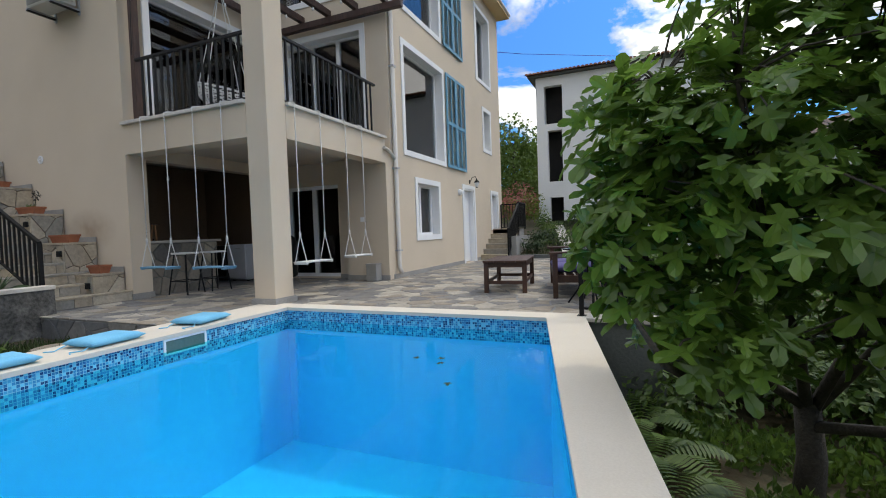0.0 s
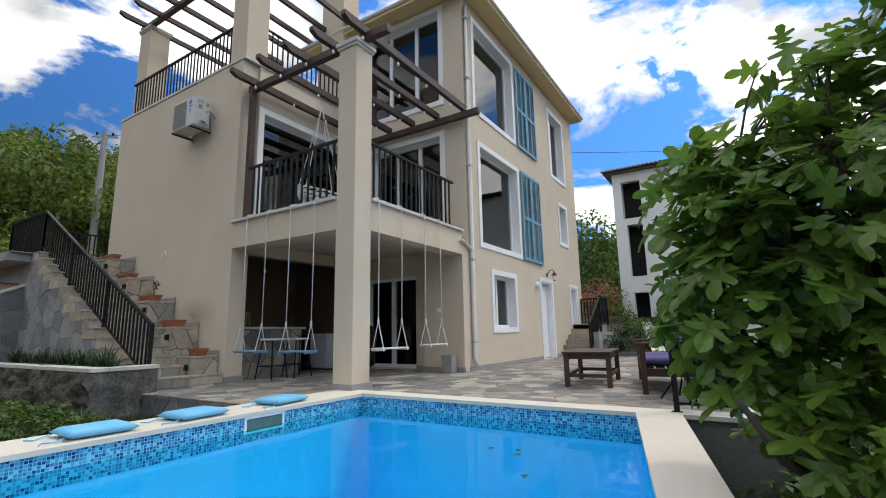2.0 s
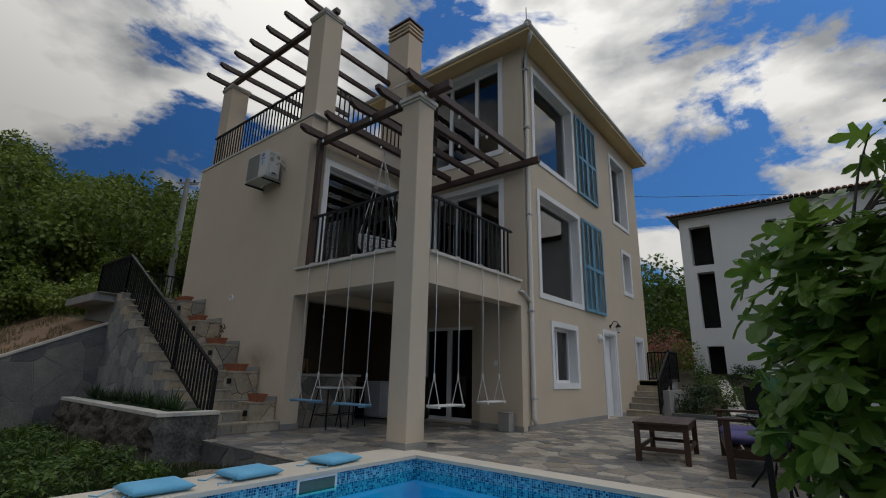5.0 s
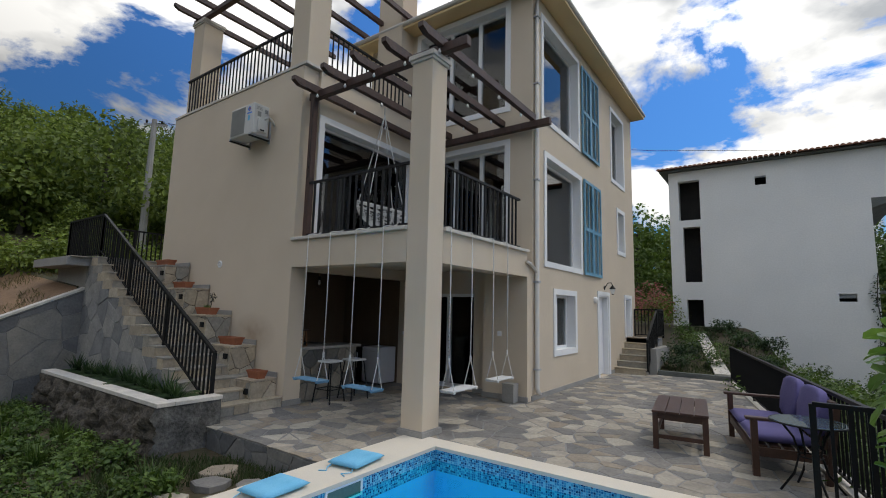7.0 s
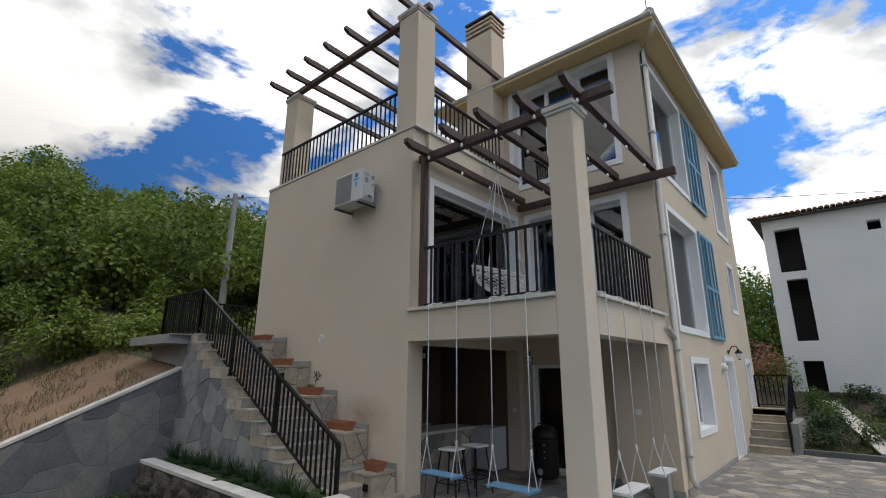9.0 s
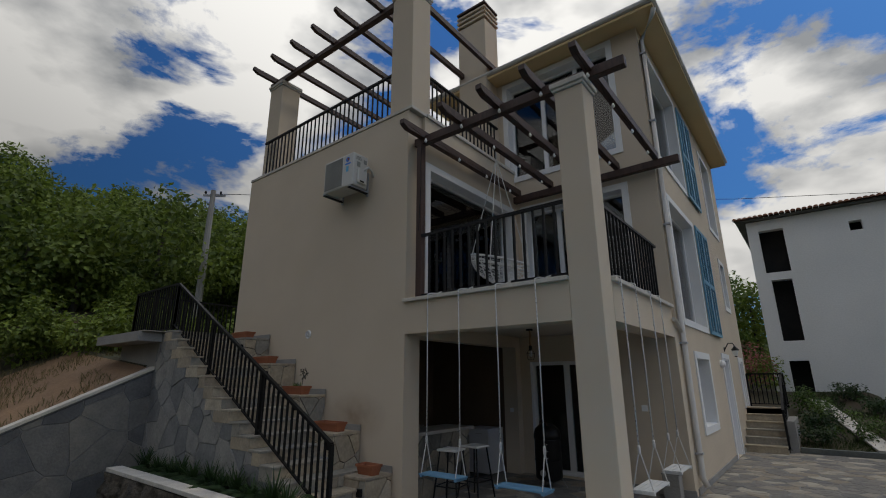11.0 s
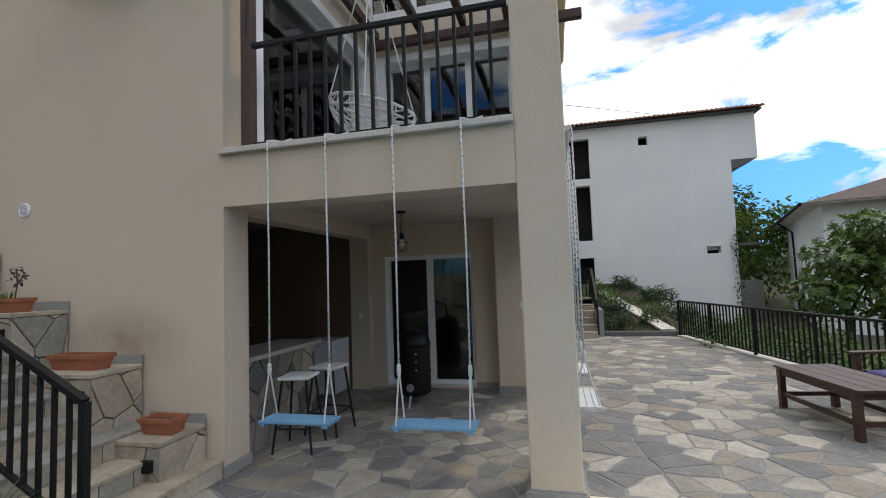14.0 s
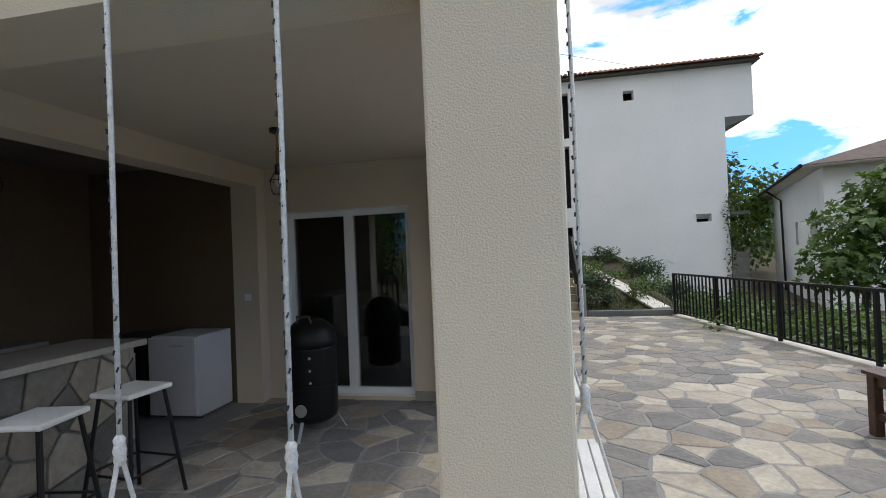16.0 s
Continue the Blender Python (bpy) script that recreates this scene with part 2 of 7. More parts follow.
DARK_WOOD = material("dark_wood", (0.026, 0.013, 0.010), (0.085, 0.041, 0.029), 0.55, 4, 30, 0.3, stretch=(6, 6, 1))
BROWN_WOOD = material("brown_wood", (0.035, 0.016, 0.01), (0.085, 0.038, 0.022), 0.5, 4, 40, 0.2)
SHUTTER = material("blue_shutter_paint", (0.10, 0.27, 0.40), (0.15, 0.35, 0.48), 0.6, 3, 40, 0.05)
SEAT_BLUE = material("blue_seat_paint", (0.10, 0.25, 0.40), (0.16, 0.34, 0.50), 0.65, 6, 60, 0.15)
SEAT_WHITE = material("white_seat_paint", (0.55, 0.56, 0.55), (0.7, 0.7, 0.68), 0.65, 6, 60, 0.15)
ROPE = material("white_rope", (0.45, 0.44, 0.42), (0.75, 0.74, 0.72), 0.9, 60, 160, 0.4)
ROPE_FLECK = material("rope_fleck", (0.02, 0.025, 0.04), (0.05, 0.055, 0.07), 0.9, 60, 160, 0.2)
TERRACOTTA = material("terracotta", (0.27, 0.085, 0.04), (0.38, 0.14, 0.07), 0.85, 5, 60, 0.2)
SOIL = material("soil", (0.05, 0.033, 0.02), (0.12, 0.08, 0.05), 0.95, 3, 30, 0.8)
ROCK = material("wet_rock", (0.004, 0.004, 0.003), (0.15, 0.125, 0.095), 0.85, 7.0, 26, 1.0)
BARK = material("bark", (0.03, 0.025, 0.02), (0.085, 0.075, 0.06), 0.9, 6, 40, 0.6)
PURPLE = material("purple_cloth", (0.075, 0.065, 0.18), (0.12, 0.105, 0.25), 0.95, 3, 90, 0.2)
CUSHION_BLUE = material("light_blue_cloth", (0.11, 0.40, 0.62), (0.19, 0.52, 0.74), 0.9, 4, 90, 0.2)
AC_WHITE = material("off_white_metal", (0.52, 0.51, 0.47), (0.6, 0.59, 0.55), 0.5, 2, 40, 0.0)
GRILLE = material("grey_grille", (0.22, 0.22, 0.2), (0.3, 0.3, 0.28), 0.6, 4, 60, 0.1)
METAL_GREY = material("grey_metal", (0.32, 0.33, 0.34), (0.42, 0.43, 0.44), 0.45, 3, 40, 0.0)
DOWNPIPE = material("downpipe_paint", (0.5, 0.48, 0.44), (0.6, 0.57, 0.52), 0.5, 2, 40, 0.0)
ROOF_TILE = material("roof_tile", (0.2, 0.085, 0.05), (0.36, 0.18, 0.11), 0.85, 4, 30, 0.4, per_object=0.3)
WHITE_WALL = material("white_wall", (0.68, 0.705, 0.70), (0.81, 0.825, 0.815), 0.9, 0.45, 18, 0.3)
# near-black colour that stands in for the shade of unlit hollows
PAINTED_GLOOM = material("painted_gloom", (0.01, 0.01, 0.01), (0.03, 0.028, 0.025), 0.9, 2, 20, 0.0)
# room colour darkened so that the interiors look unlit
DIM_ROOM = material("dim_room", (0.16, 0.13, 0.1), (0.22, 0.18, 0.14), 0.9, 2, 20, 0.0)
KITCHEN_WALL = material("kitchen_wall", (0.11, 0.07, 0.042), (0.15, 0.1, 0.062), 0.85, 1.5, 30, 0.1)
# curtain blue, brightened to carry the sky mirrored in the upper panes
CURTAIN = material("blue_curtain", (0.04, 0.17, 0.58), (0.07, 0.25, 0.72), 0.9, 5, 60, 0.1)
BLACK_ENAMEL = material("black_enamel", (0.006, 0.006, 0.006), (0.011, 0.011, 0.011), 0.4, 3, 40, 0.0, spec=0.2)
FRIDGE = material("fridge_white", (0.5, 0.52, 0.56), (0.56, 0.58, 0.62), 0.4, 2, 40, 0.0)
COUNTER = material("counter_stone", (0.24, 0.225, 0.2), (0.34, 0.325, 0.3), 0.5, 5, 60, 0.1)
BULB = material("bulb_glass", (0.7, 0.7, 0.68), (0.8, 0.8, 0.78), 0.15, 5, 60, 0.0)
DARK_GLASS = material("dark_table_glass", (0.03, 0.05, 0.055), (0.05, 0.075, 0.08), 0.06, 3, 40, 0.0)
PAVING = stone_material("paving_stone", ((0.36, 0.325, 0.27), (0.18, 0.175, 0.168), (0.28, 0.255, 0.215), (0.155, 0.153, 0.15), (0.42, 0.385, 0.325), (0.21, 0.2, 0.185), (0.27, 0.23, 0.18), (0.19, 0.183, 0.172)))
PAVING_JOINED = stone_material("paving_stone_far", ((0.36, 0.325, 0.27), (0.18, 0.175, 0.168), (0.28, 0.255, 0.215), (0.155, 0.153, 0.15), (0.42, 0.385, 0.325), (0.21, 0.2, 0.185), (0.27, 0.23, 0.18), (0.19, 0.183, 0.172)), island=True)
# one stone in two copies: shade is in the first's tones, light in the second's
CLADDING_SHADED = stone_material("cladding_shaded", ((0.125, 0.13, 0.135), (0.17, 0.17, 0.165), (0.105, 0.11, 0.115), (0.2, 0.195, 0.18)))
CLADDING_LIT = stone_material("cladding_lit", ((0.2, 0.207, 0.213), (0.26, 0.262, 0.26), (0.18, 0.187, 0.195), (0.29, 0.287, 0.275)))
# tones lowered to hold the shade under the counter top
COUNTER_STONE_DIM = stone_material("counter_cladding_dim", ((0.22, 0.2, 0.17), (0.11, 0.11, 0.105), (0.15, 0.145, 0.13), (0.28, 0.26, 0.22)))
STEP_STONE = stone_material("step_stone", ((0.42, 0.36, 0.27), (0.36, 0.31, 0.24), (0.30, 0.285, 0.25), (0.46, 0.41, 0.33)))
GRASS = leaf_material("grass", (0.012, 0.03, 0.006), (0.055, 0.085, 0.02), 0.7)
DRY_GRASS = leaf_material("dry_grass", (0.07, 0.065, 0.025), (0.2, 0.165, 0.075), 0.8)
LEAF_FIG = leaf_material("fig_leaf", (0.03, 0.085, 0.011), (0.2, 0.33, 0.055), 0.3)
LEAF_HILL = leaf_material("hill_leaf", (0.014, 0.038, 0.006), (0.24, 0.32, 0.05), 0.6)
LEAF_SHRUB = leaf_material("shrub_leaf", (0.018, 0.055, 0.008), (0.13, 0.21, 0.035), 0.5)
LEAF_FERN = leaf_material("fern_leaf", (0.02, 0.045, 0.015), (0.06, 0.11, 0.035), 0.5)
FLOWER = leaf_material("oleander_flower", (0.35, 0.10, 0.09), (0.5, 0.22, 0.18), 0.6)


# ---- building helpers ----
def put(name, bm, mat, parent=None, smooth=False):
    me = bpy.data.meshes.new(name)
    bm.normal_update()
    bm.to_mesh(me)
    bm.free()
    me.materials.append(mat)
    if smooth:
        for p in me.polygons:
            p.use_smooth = True
    ob = new(name, me)
    if parent:
        ob.parent = parent
    return ob


def part(name, bm, mat, parent, label="", smooth=False):
    return tagged(put(name, bm, mat, parent, smooth), label)


def setting(name, bm, mat, label, category, smooth=False):
    return tagged(put(name, bm, mat, None, smooth), label, category, kind="structure")


def thing(name, at, label, category, group="", turn=0):
    ob = new(name)
    ob.empty_display_size = 0.1
    ob.matrix_world = pose(*at, 0, 0, turn)
    return tagged(ob, label, category, group)


def box(bm, x0, y0, z0, x1, y1, z1, bevel=0.0):
    v = [bm.verts.new((x, y, z)) for x in (x0, x1) for y in (y0, y1) for z in (z0, z1)]
    fs = [bm.faces.new([v[i] for i in q]) for q in ((0, 1, 3, 2), (4, 6, 7, 5), (0, 4, 5, 1), (2, 3, 7, 6), (0, 2, 6, 4), (1, 5, 7, 3))]
    if bevel:
        es = list({e for f in fs for e in f.edges})
        bmesh.ops.bevel(bm, geom=es, offset=bevel, segments=2, affect="EDGES", profile=0.5)
    return bm


def a_box(x0, y0, z0, x1, y1, z1, bevel=0.0):
    return box(bmesh.new(), x0, y0, z0, x1, y1, z1, bevel)


def tube(bm, pts, r, n=6, taper=1.0):
    """A round bar along points."""
    pts = [Vector(p) for p in pts]
    rings = []
    for i, p in enumerate(pts):
        d = (pts[min(i + 1, len(pts) - 1)] - pts[max(i - 1, 0)]).normalized()
        u = d.orthogonal().normalized() if abs(d.z) > 0.9 else d.cross(Vector((0, 0, 1))).normalized()
        w = d.cross(u)
        k = r * (1 + (taper - 1) * i / max(1, len(pts) - 1))
        rings.append([bm.verts.new(p + k * (math.cos(2 * math.pi * j / n) * u + math.sin(2 * math.pi * j / n) * w)) for j in range(n)])
    for a, b in zip(rings, rings[1:]):
        for j in range(n):
            bm.faces.new((a[j], a[(j + 1) % n], b[(j + 1) % n], b[j]))
    bm.faces.new(rings[0][::-1])
    bm.faces.new(rings[-1])
    return bm


def a_tube(pts, r, n=6, taper=1.0):
    return tube(bmesh.new(), pts, r, n, taper)


def beam(bm, a, b, w, h):
    """A squared bar from a to b, w across and h high."""
    a, b = Vector(a), Vector(b)
    d = (b - a).normalized()
    u = d.cross(Vector((0, 0, 1)))
    u = Vector((1, 0, 0)) if u.length < 1e-3 else u.normalized()
    k = u.cross(d)
    v = [bm.verts.new(p + s * u * w / 2 + t * k * h / 2) for p in (a, b) for s, t in ((-1, -1), (1, -1), (1, 1), (-1, 1))]
    for q in ((3, 2, 1, 0), (4, 5, 6, 7), (0, 1, 5, 4), (1, 2, 6, 5), (2, 3, 7, 6), (3, 0, 4, 7)):
        bm.faces.new([v[i] for i in q])
    return bm


def a_beam(a, b, w, h):
    return beam(bmesh.new(), a, b, w, h)


def lathe(profile, n=20):
    bm = bmesh.new()
    rings = [[bm.verts.new((r * math.cos(2 * math.pi * j / n), r * math.sin(2 * math.pi * j / n), z)) for j in range(n)] for r, z in profile]
    for a, b in zip(rings, rings[1:]):
        for j in range(n):
            bm.faces.new((a[j], a[(j + 1) % n], b[(j + 1) % n], b[j]))
    bm.faces.new(rings[0][::-1])
    bm.faces.new(rings[-1])
    return bm


def moved(bm, m):
    bmesh.ops.transform(bm, matrix=m, verts=bm.verts)
    return bm


def wall(along, a0, a1, d0, d1, z0, z1, holes=()):
    """A wall along x or y, from a0 to a1, d0 to d1 thick, with real openings (a0, a1, z0, z1)."""
    us = sorted({a0, a1, *(h[0] for h in holes), *(h[1] for h in holes)})
    zs = sorted({z0, z1, *(h[2] for h in holes), *(h[3] for h in holes)})
    bm = bmesh.new()
    solid = lambda i, k: 0 <= i < len(us) - 1 and 0 <= k < len(zs) - 1 and not any(
        h[0] <= (us[i] + us[i + 1]) / 2 <= h[1] and h[2] <= (zs[k] + zs[k + 1]) / 2 <= h[3] for h in holes)
    P = (lambda u, d, z: (u, d, z)) if along == "x" else (lambda u, d, z: (d, u, z))

    def quad(*c):
        bm.faces.new([bm.verts.new(P(*p)) for p in c])
    for i in range(len(us) - 1):
        for k in range(len(zs) - 1):
            if not solid(i, k):
                continue
            u, v, p, q = us[i], us[i + 1], zs[k], zs[k + 1]
            quad((u, d0, p), (v, d0, p), (v, d0, q), (u, d0, q))
            quad((u, d1, p), (u, d1, q), (v, d1, q), (v, d1, p))
            if not solid(i - 1, k):
                quad((u, d0, p), (u, d0, q), (u, d1, q), (u, d1, p))
            if not solid(i + 1, k):
                quad((v, d0, p), (v, d1, p), (v, d1, q), (v, d0, q))
            if not solid(i, k - 1):
                quad((u, d0, p), (u, d1, p), (v, d1, p), (v, d0, p))
            if not solid(i, k + 1):
                quad((u, d0, q), (v, d0, q), (v, d1, q), (u, d1, q))
    bmesh.ops.remove_doubles(bm, verts=bm.verts, dist=0.0005)
    bmesh.ops.recalc_face_normals(bm, faces=bm.faces)
    return bm


def clip_poly(poly, nx, ny, c):
    """The part of a convex outline where nx*x + ny*y <= c."""
    out = []
    for (ax, ay), (bx, by) in zip(poly, poly[1:] + poly[:1]):
        da, db = nx * ax + ny * ay - c, nx * bx + ny * by - c
        if da <= 0:
            out.append((ax, ay))
        if da * db < 0:
            k = da / (da - db)
            out.append((ax + k * (bx - ax), ay + k * (by - ay)))
    return out


def crazy(u0, u1, v0, v1, su, sv, gap, rng, drop=0.25):
    """Outlines of irregular stones that fill a rectangle, gap apart."""
    nu, nv = max(1, round((u1 - u0) / su)), max(1, round((v1 - v0) / sv))
    sites = {}
    for i in range(-1, nu + 1):
        for j in range(-1, nv + 1):
            if rng.random() > drop:
                sites[i, j] = (u0 + (i + 0.5 + rng.uniform(-0.48, 0.48)) * (u1 - u0) / nu, v0 + (j + 0.5 + rng.uniform(-0.48, 0.48)) * (v1 - v0) / nv)
    out = []
    for (i, j), (x, y) in sites.items():
        p = [(u0, v0), (u1, v0), (u1, v1), (u0, v1)]
        for di in range(-3, 4):
            for dj in range(-3, 4):
                s = sites.get((i + di, j + dj))
                if s and (di or dj) and p:
                    nx, ny = s[0] - x, s[1] - y
                    L = math.hypot(nx, ny)
                    nx, ny = nx / L, ny / L
                    p = clip_poly(p, nx, ny, nx * x + ny * y + L / 2 - gap / 2)
        if len(p) >= 3:
            out.append(p)
    return out


def area(p):
    return 0.5 * abs(sum(a[0] * b[1] - b[0] * a[1] for a, b in zip(p, p[1:] + p[:1])))


def slab(bm, poly, to_world, depth, worn=0.008):
    """A stone: an outline with thickness and a worn upper edge. to_world(u, v, height)."""
    cx, cy = sum(p[0] for p in poly) / len(poly), sum(p[1] for p in poly) / len(poly)
    rings = []
    for k, h in ((1.0, 0.0), (1.0, depth - worn * 0.6), (None, depth)):
        ring = []
        for x, y in poly:
            if k is None:
                L = math.hypot(x - cx, y - cy) or 1
                f = max(0.3, 1 - worn / L)
                ring.append(bm.verts.new(to_world(cx + (x - cx) * f, cy + (y - cy) * f, h)))
            else:
                ring.append(bm.verts.new(to_world(x, y, h)))
        rings.append(ring)
    n = len(poly)
    for a, b in zip(rings, rings[1:]):
        for j in range(n):
            bm.faces.new((a[j], a[(j + 1) % n], b[(j + 1) % n], b[j]))
    bm.faces.new(rings[-1])
    return bm


def stones(parent, polys, to_world, depth, mat, mat_joined, rng, limit=300, name="paving_stone", order=None):
    """Stones as pieces of their own, the first `limit` of them; the rest joined."""
    if order:
        polys = sorted(polys, key=order)
    rest = bmesh.new()
    for i, p in enumerate(polys):
        d = depth + rng.uniform(-0.002, 0.003)
        if i < limit:
            part(name, slab(bmesh.new(), p, to_world, d), mat, parent)
        else:
            slab(rest, p, to_world, d)
    if rest.verts:
        tagged(part("far_stones", rest, mat_joined, parent), kind="stuff")
    else:
        rest.free()


def railing(name, a, b, height, label, gap=0.12, post_every=1.6, lift=0.08, group="", bar=0.026, posts=True):
    """A black bar railing from a to b (feet); rails follow the slope, bars are upright."""
    a, b = Vector(a), Vector(b)
    t = thing(name, a, label, "railing", group)
    d = b - a
    L = math.hypot(d.x, d.y)
    at = lambda s, h: (d.x * s, d.y * s, d.z * s + h)
    part("handrail", a_beam(at(0, height), at(1, height), 0.055, 0.04), BLACK_METAL, t)
    part("lower_rail", a_beam(at(0, lift), at(1, lift), 0.035, 0.025), BLACK_METAL, t)
    n = max(2, round(L / gap))
    me = None
    for i in range(1, n):
        ob = part("bar", a_box(-bar / 2, -bar / 2, lift, bar / 2, bar / 2, height), BLACK_METAL, t) if me is None else new("bar", me)
        me = ob.data
        ob.parent = t
        ob.location = at(i / n, 0)
    if posts:
        k = max(1, round(L / post_every))
        pm = None
        for i in range(k + 1):
            ob = part("post", box(a_box(-0.025, -0.025, 0, 0.025, 0.025, height), -0.05, -0.05, 0, 0.05, 0.05, 0.012), BLACK_METAL, t) if pm is None else new("post", pm)
            pm = ob.data
            ob.parent = t
            ob.location = at(i / k, 0)
    return t


# ---- ground ----
def right_edge(y):
    """The terrace's and pool's outer edge towards the lower garden."""
    return 0.72 - 0.194 * (y - 1.88) if y < 5.45 else 0.64 - 0.19 * (y - 5.3)


def ground_height(x, y):
    if y < 15.5 and x > right_edge(min(max(y, 0.6), 15.5)) - 0.06 and y > 0.55:
        return -1.1 + 0.10 * max(0, x - 4) * (1 if x < 14 else 0) + (1.0 if x >= 14 else 0) + 0.06 * math.sin(3 * x + y)
    if -13.2 < x < 1.2 and y > 0.1 + max(0.0, 0.55 * (0.9 - x) / 5.5) + 0.3 and y < 15.5 and not (x < -4.48 and y < 3.85):
        return -2.2
    if x <= -12.88:
        base = min(2.1, 2.1 - 0.5 * (3.95 - y)) if y < 3.95 else 2.1
        base = max(base, -0.3)
        if y > 3.95 and x > -15:
            base = 2.1
        return base + 0.10 * (-12.88 - x) + (0.27 * (-19 - x) if x < -19 else 0) * max(0.0, min(1.0, (y + 25) / 25))
    if y >= 15.5:
        if x < -4.2 and y < 17.6:
            return -2.2
        h = 0.05 + 0.17 * min(y - 15.5, 7.5) * (1 if x < -1 else max(0.0, 1 - 0.5 * (x + 1)))
        h -= 0.9 * max(0.0, min(1.0, (x + 1.2) / 1.5))
        return h if y < 30 else h + 0.12 * (y - 30) * max(0, min(1, (60 - y) / 30 + 1))
    return -0.3 + 0.02 * math.sin(2.3 * x) * math.cos(1.9 * y)


def make_ground():
    xs = sorted({*np.arange(-13.5, 4.01, 0.25).round(3), -12.89, -12.87, -4.5, -4.46, *np.arange(4, 20, 1.0), *np.arange(-30, -13.5, 1.0),
                 -40, -50, -60, -75, -90, -120, -200, -600, -2500, 25, 32, 40, 60, 90, 150, 300, 800, 2500})
    ys = sorted({*np.arange(-3, 19, 0.25).round(3), 0.54, 0.56, 0.61, 0.63, 3.84, 3.86, *np.arange(19, 40, 1.0), *np.arange(-20, -3, 2.0),
                 45, 52, 60, 75, 100, 160, 300, 800, 2500, -40, -80, -200, -800, -2500})
    bm = bmesh.new()
    g = [[bm.verts.new((x, y, ground_height(max(-70, x), min(y, 60)))) for y in ys] for x in xs]
    for i in range(len(xs) - 1):
        for j in range(len(ys) - 1):
            bm.faces.new((g[i][j], g[i + 1][j], g[i + 1][j + 1], g[i][j + 1]))
    m = material("earth_and_grass", (0.075, 0.045, 0.026), (0.032, 0.042, 0.014), 0.95, 0.8, 12, 0.8)
    me_earth = material("bare_earth", (0.15, 0.085, 0.045), (0.27, 0.17, 0.095), 0.95, 1.3, 18, 0.8)
    for f in bm.faces:
        c = f.calc_center_median()
        if -18.2 < c.x < -12.9 and -4 < c.y < 3.9:
            f.material_index = 1
    ob = setting("ground", bm, m, "grassy earth sloping around the pool and house", "ground")
    ob.data.materials.append(me_earth)
    return ob


make_ground()

# ---- pool ----
PX0, PY0, PY1 = -3.97, 0.88, 5.24  # the near edge runs askew, see below
NEAR_E = 0.56
WATER_Z, DEEP = -0.17, -1.9


def pool_right(y):
    return -0.32 + (5.26 - y) * 0.2155


def make_pool():
    t = thing("swimming_pool", (0, 0, 0), "blue painted swimming pool with a mosaic band at the waterline", "pool")
    ring = [(PX0, PY0 + 0.1), (pool_right(NEAR_E), NEAR_E), (pool_right(PY1), PY1), (PX0, PY1)]
    bm = bmesh.new()
    low = [bm.verts.new((x, y, DEEP)) for x, y in ring]
    top = [bm.verts.new((x, y, -0.30)) for x, y in ring]
    bm.faces.new(low)
    for i in range(4):
        bm.faces.new((low[i], top[i], top[(i + 1) % 4], low[(i + 1) % 4]))
    part("basin", bm, POOL_PAINT, t, "bright blue painted basin")
    bm = bmesh.new()
    uv = bm.loops.layers.uv.new("uv")
    for i in range(4):
        (ax, ay), (bx, by) = ring[i], ring[(i + 1) % 4]
        L = math.hypot(bx - ax, by - ay)
        f = bm.faces.new([bm.verts.new(p) for p in ((ax, ay, -0.30), (ax, ay, -0.035), (bx, by, -0.035), (bx, by, -0.30))])
        for lp, c in zip(f.loops, ((0, 0), (0, 0.265), (L, 0.265), (L, 0))):
            lp[uv].uv = c
    part("mosaic_band", bm, MOSAIC, t, "mosaic of small blue glass tiles")
    # skimmer in the west wall
    bm = a_box(PX0 - 0.02, 3.38, -0.06, PX0 + 0.012, 3.90, -0.035)
    box(bm, PX0 - 0.02, 3.38, -0.21, PX0 + 0.012, 3.405, -0.06)
    box(bm, PX0 - 0.02, 3.875, -0.21, PX0 + 0.012, 3.90, -0.06)
    box(bm, PX0 - 0.02, 3.405, -0.21, PX0 + 0.012, 3.875, -0.19)
    part("skimmer_frame", bm, PLASTIC, t, "white plastic skimmer frame")
    # flat panel whose dark colour paints the shade inside the mouth
    part("skimmer_mouth", a_box(PX0 - 0.01, 3.405, -0.19, PX0 + 0.004, 3.875, -0.06), material("skimmer_painted_shade", (0.05, 0.11, 0.10), (0.1, 0.18, 0.16), 0.5, 3, 30, 0), t)
    # coping, with a slightly rounded lip over the water
    o = 0.02
    outer = [(-4.62, PY0 - 0.3), (right_edge(NEAR_E - 0.26), NEAR_E - 0.26), (0.03, 5.53), (-4.62, 5.53)]
    inner = [(PX0 + o, PY0 + 0.1 + o), (pool_right(NEAR_E) - o, NEAR_E + o), (pool_right(PY1) - o, PY1 - o), (PX0 + o, PY1 - o)]
    for i in range(4):
        j = (i + 1) % 4
        bm = bmesh.new()
        q = [outer[i], outer[j], inner[j], inner[i]]
        lo = [bm.verts.new((x, y, -0.035)) for x, y in q]
        hi = [bm.verts.new((x, y, 0.008)) for x, y in q]
        bm.faces.new(lo[::-1])
        bm.faces.new(hi)
        for k in range(4):
            bm.faces.new((lo[k], lo[(k + 1) % 4], hi[(k + 1) % 4], hi[k]))
        part("coping", bm, COPING, t, "cream rendered coping")
    # the shell's outside, seen from the lower garden and the lawn
    bm = bmesh.new()
    oo = [(x * 0.999, y) for x, y in outer]
    lo = [bm.verts.new((x, y, -1.6)) for x, y in oo]
    hi = [bm.verts.new((x, y, -0.036)) for x, y in oo]
    for k in range(4):
        bm.faces.new((lo[k], lo[(k + 1) % 4], hi[(k + 1) % 4], hi[k]))
    part("shell", bm, CONCRETE, t, "dark concrete outer wall")
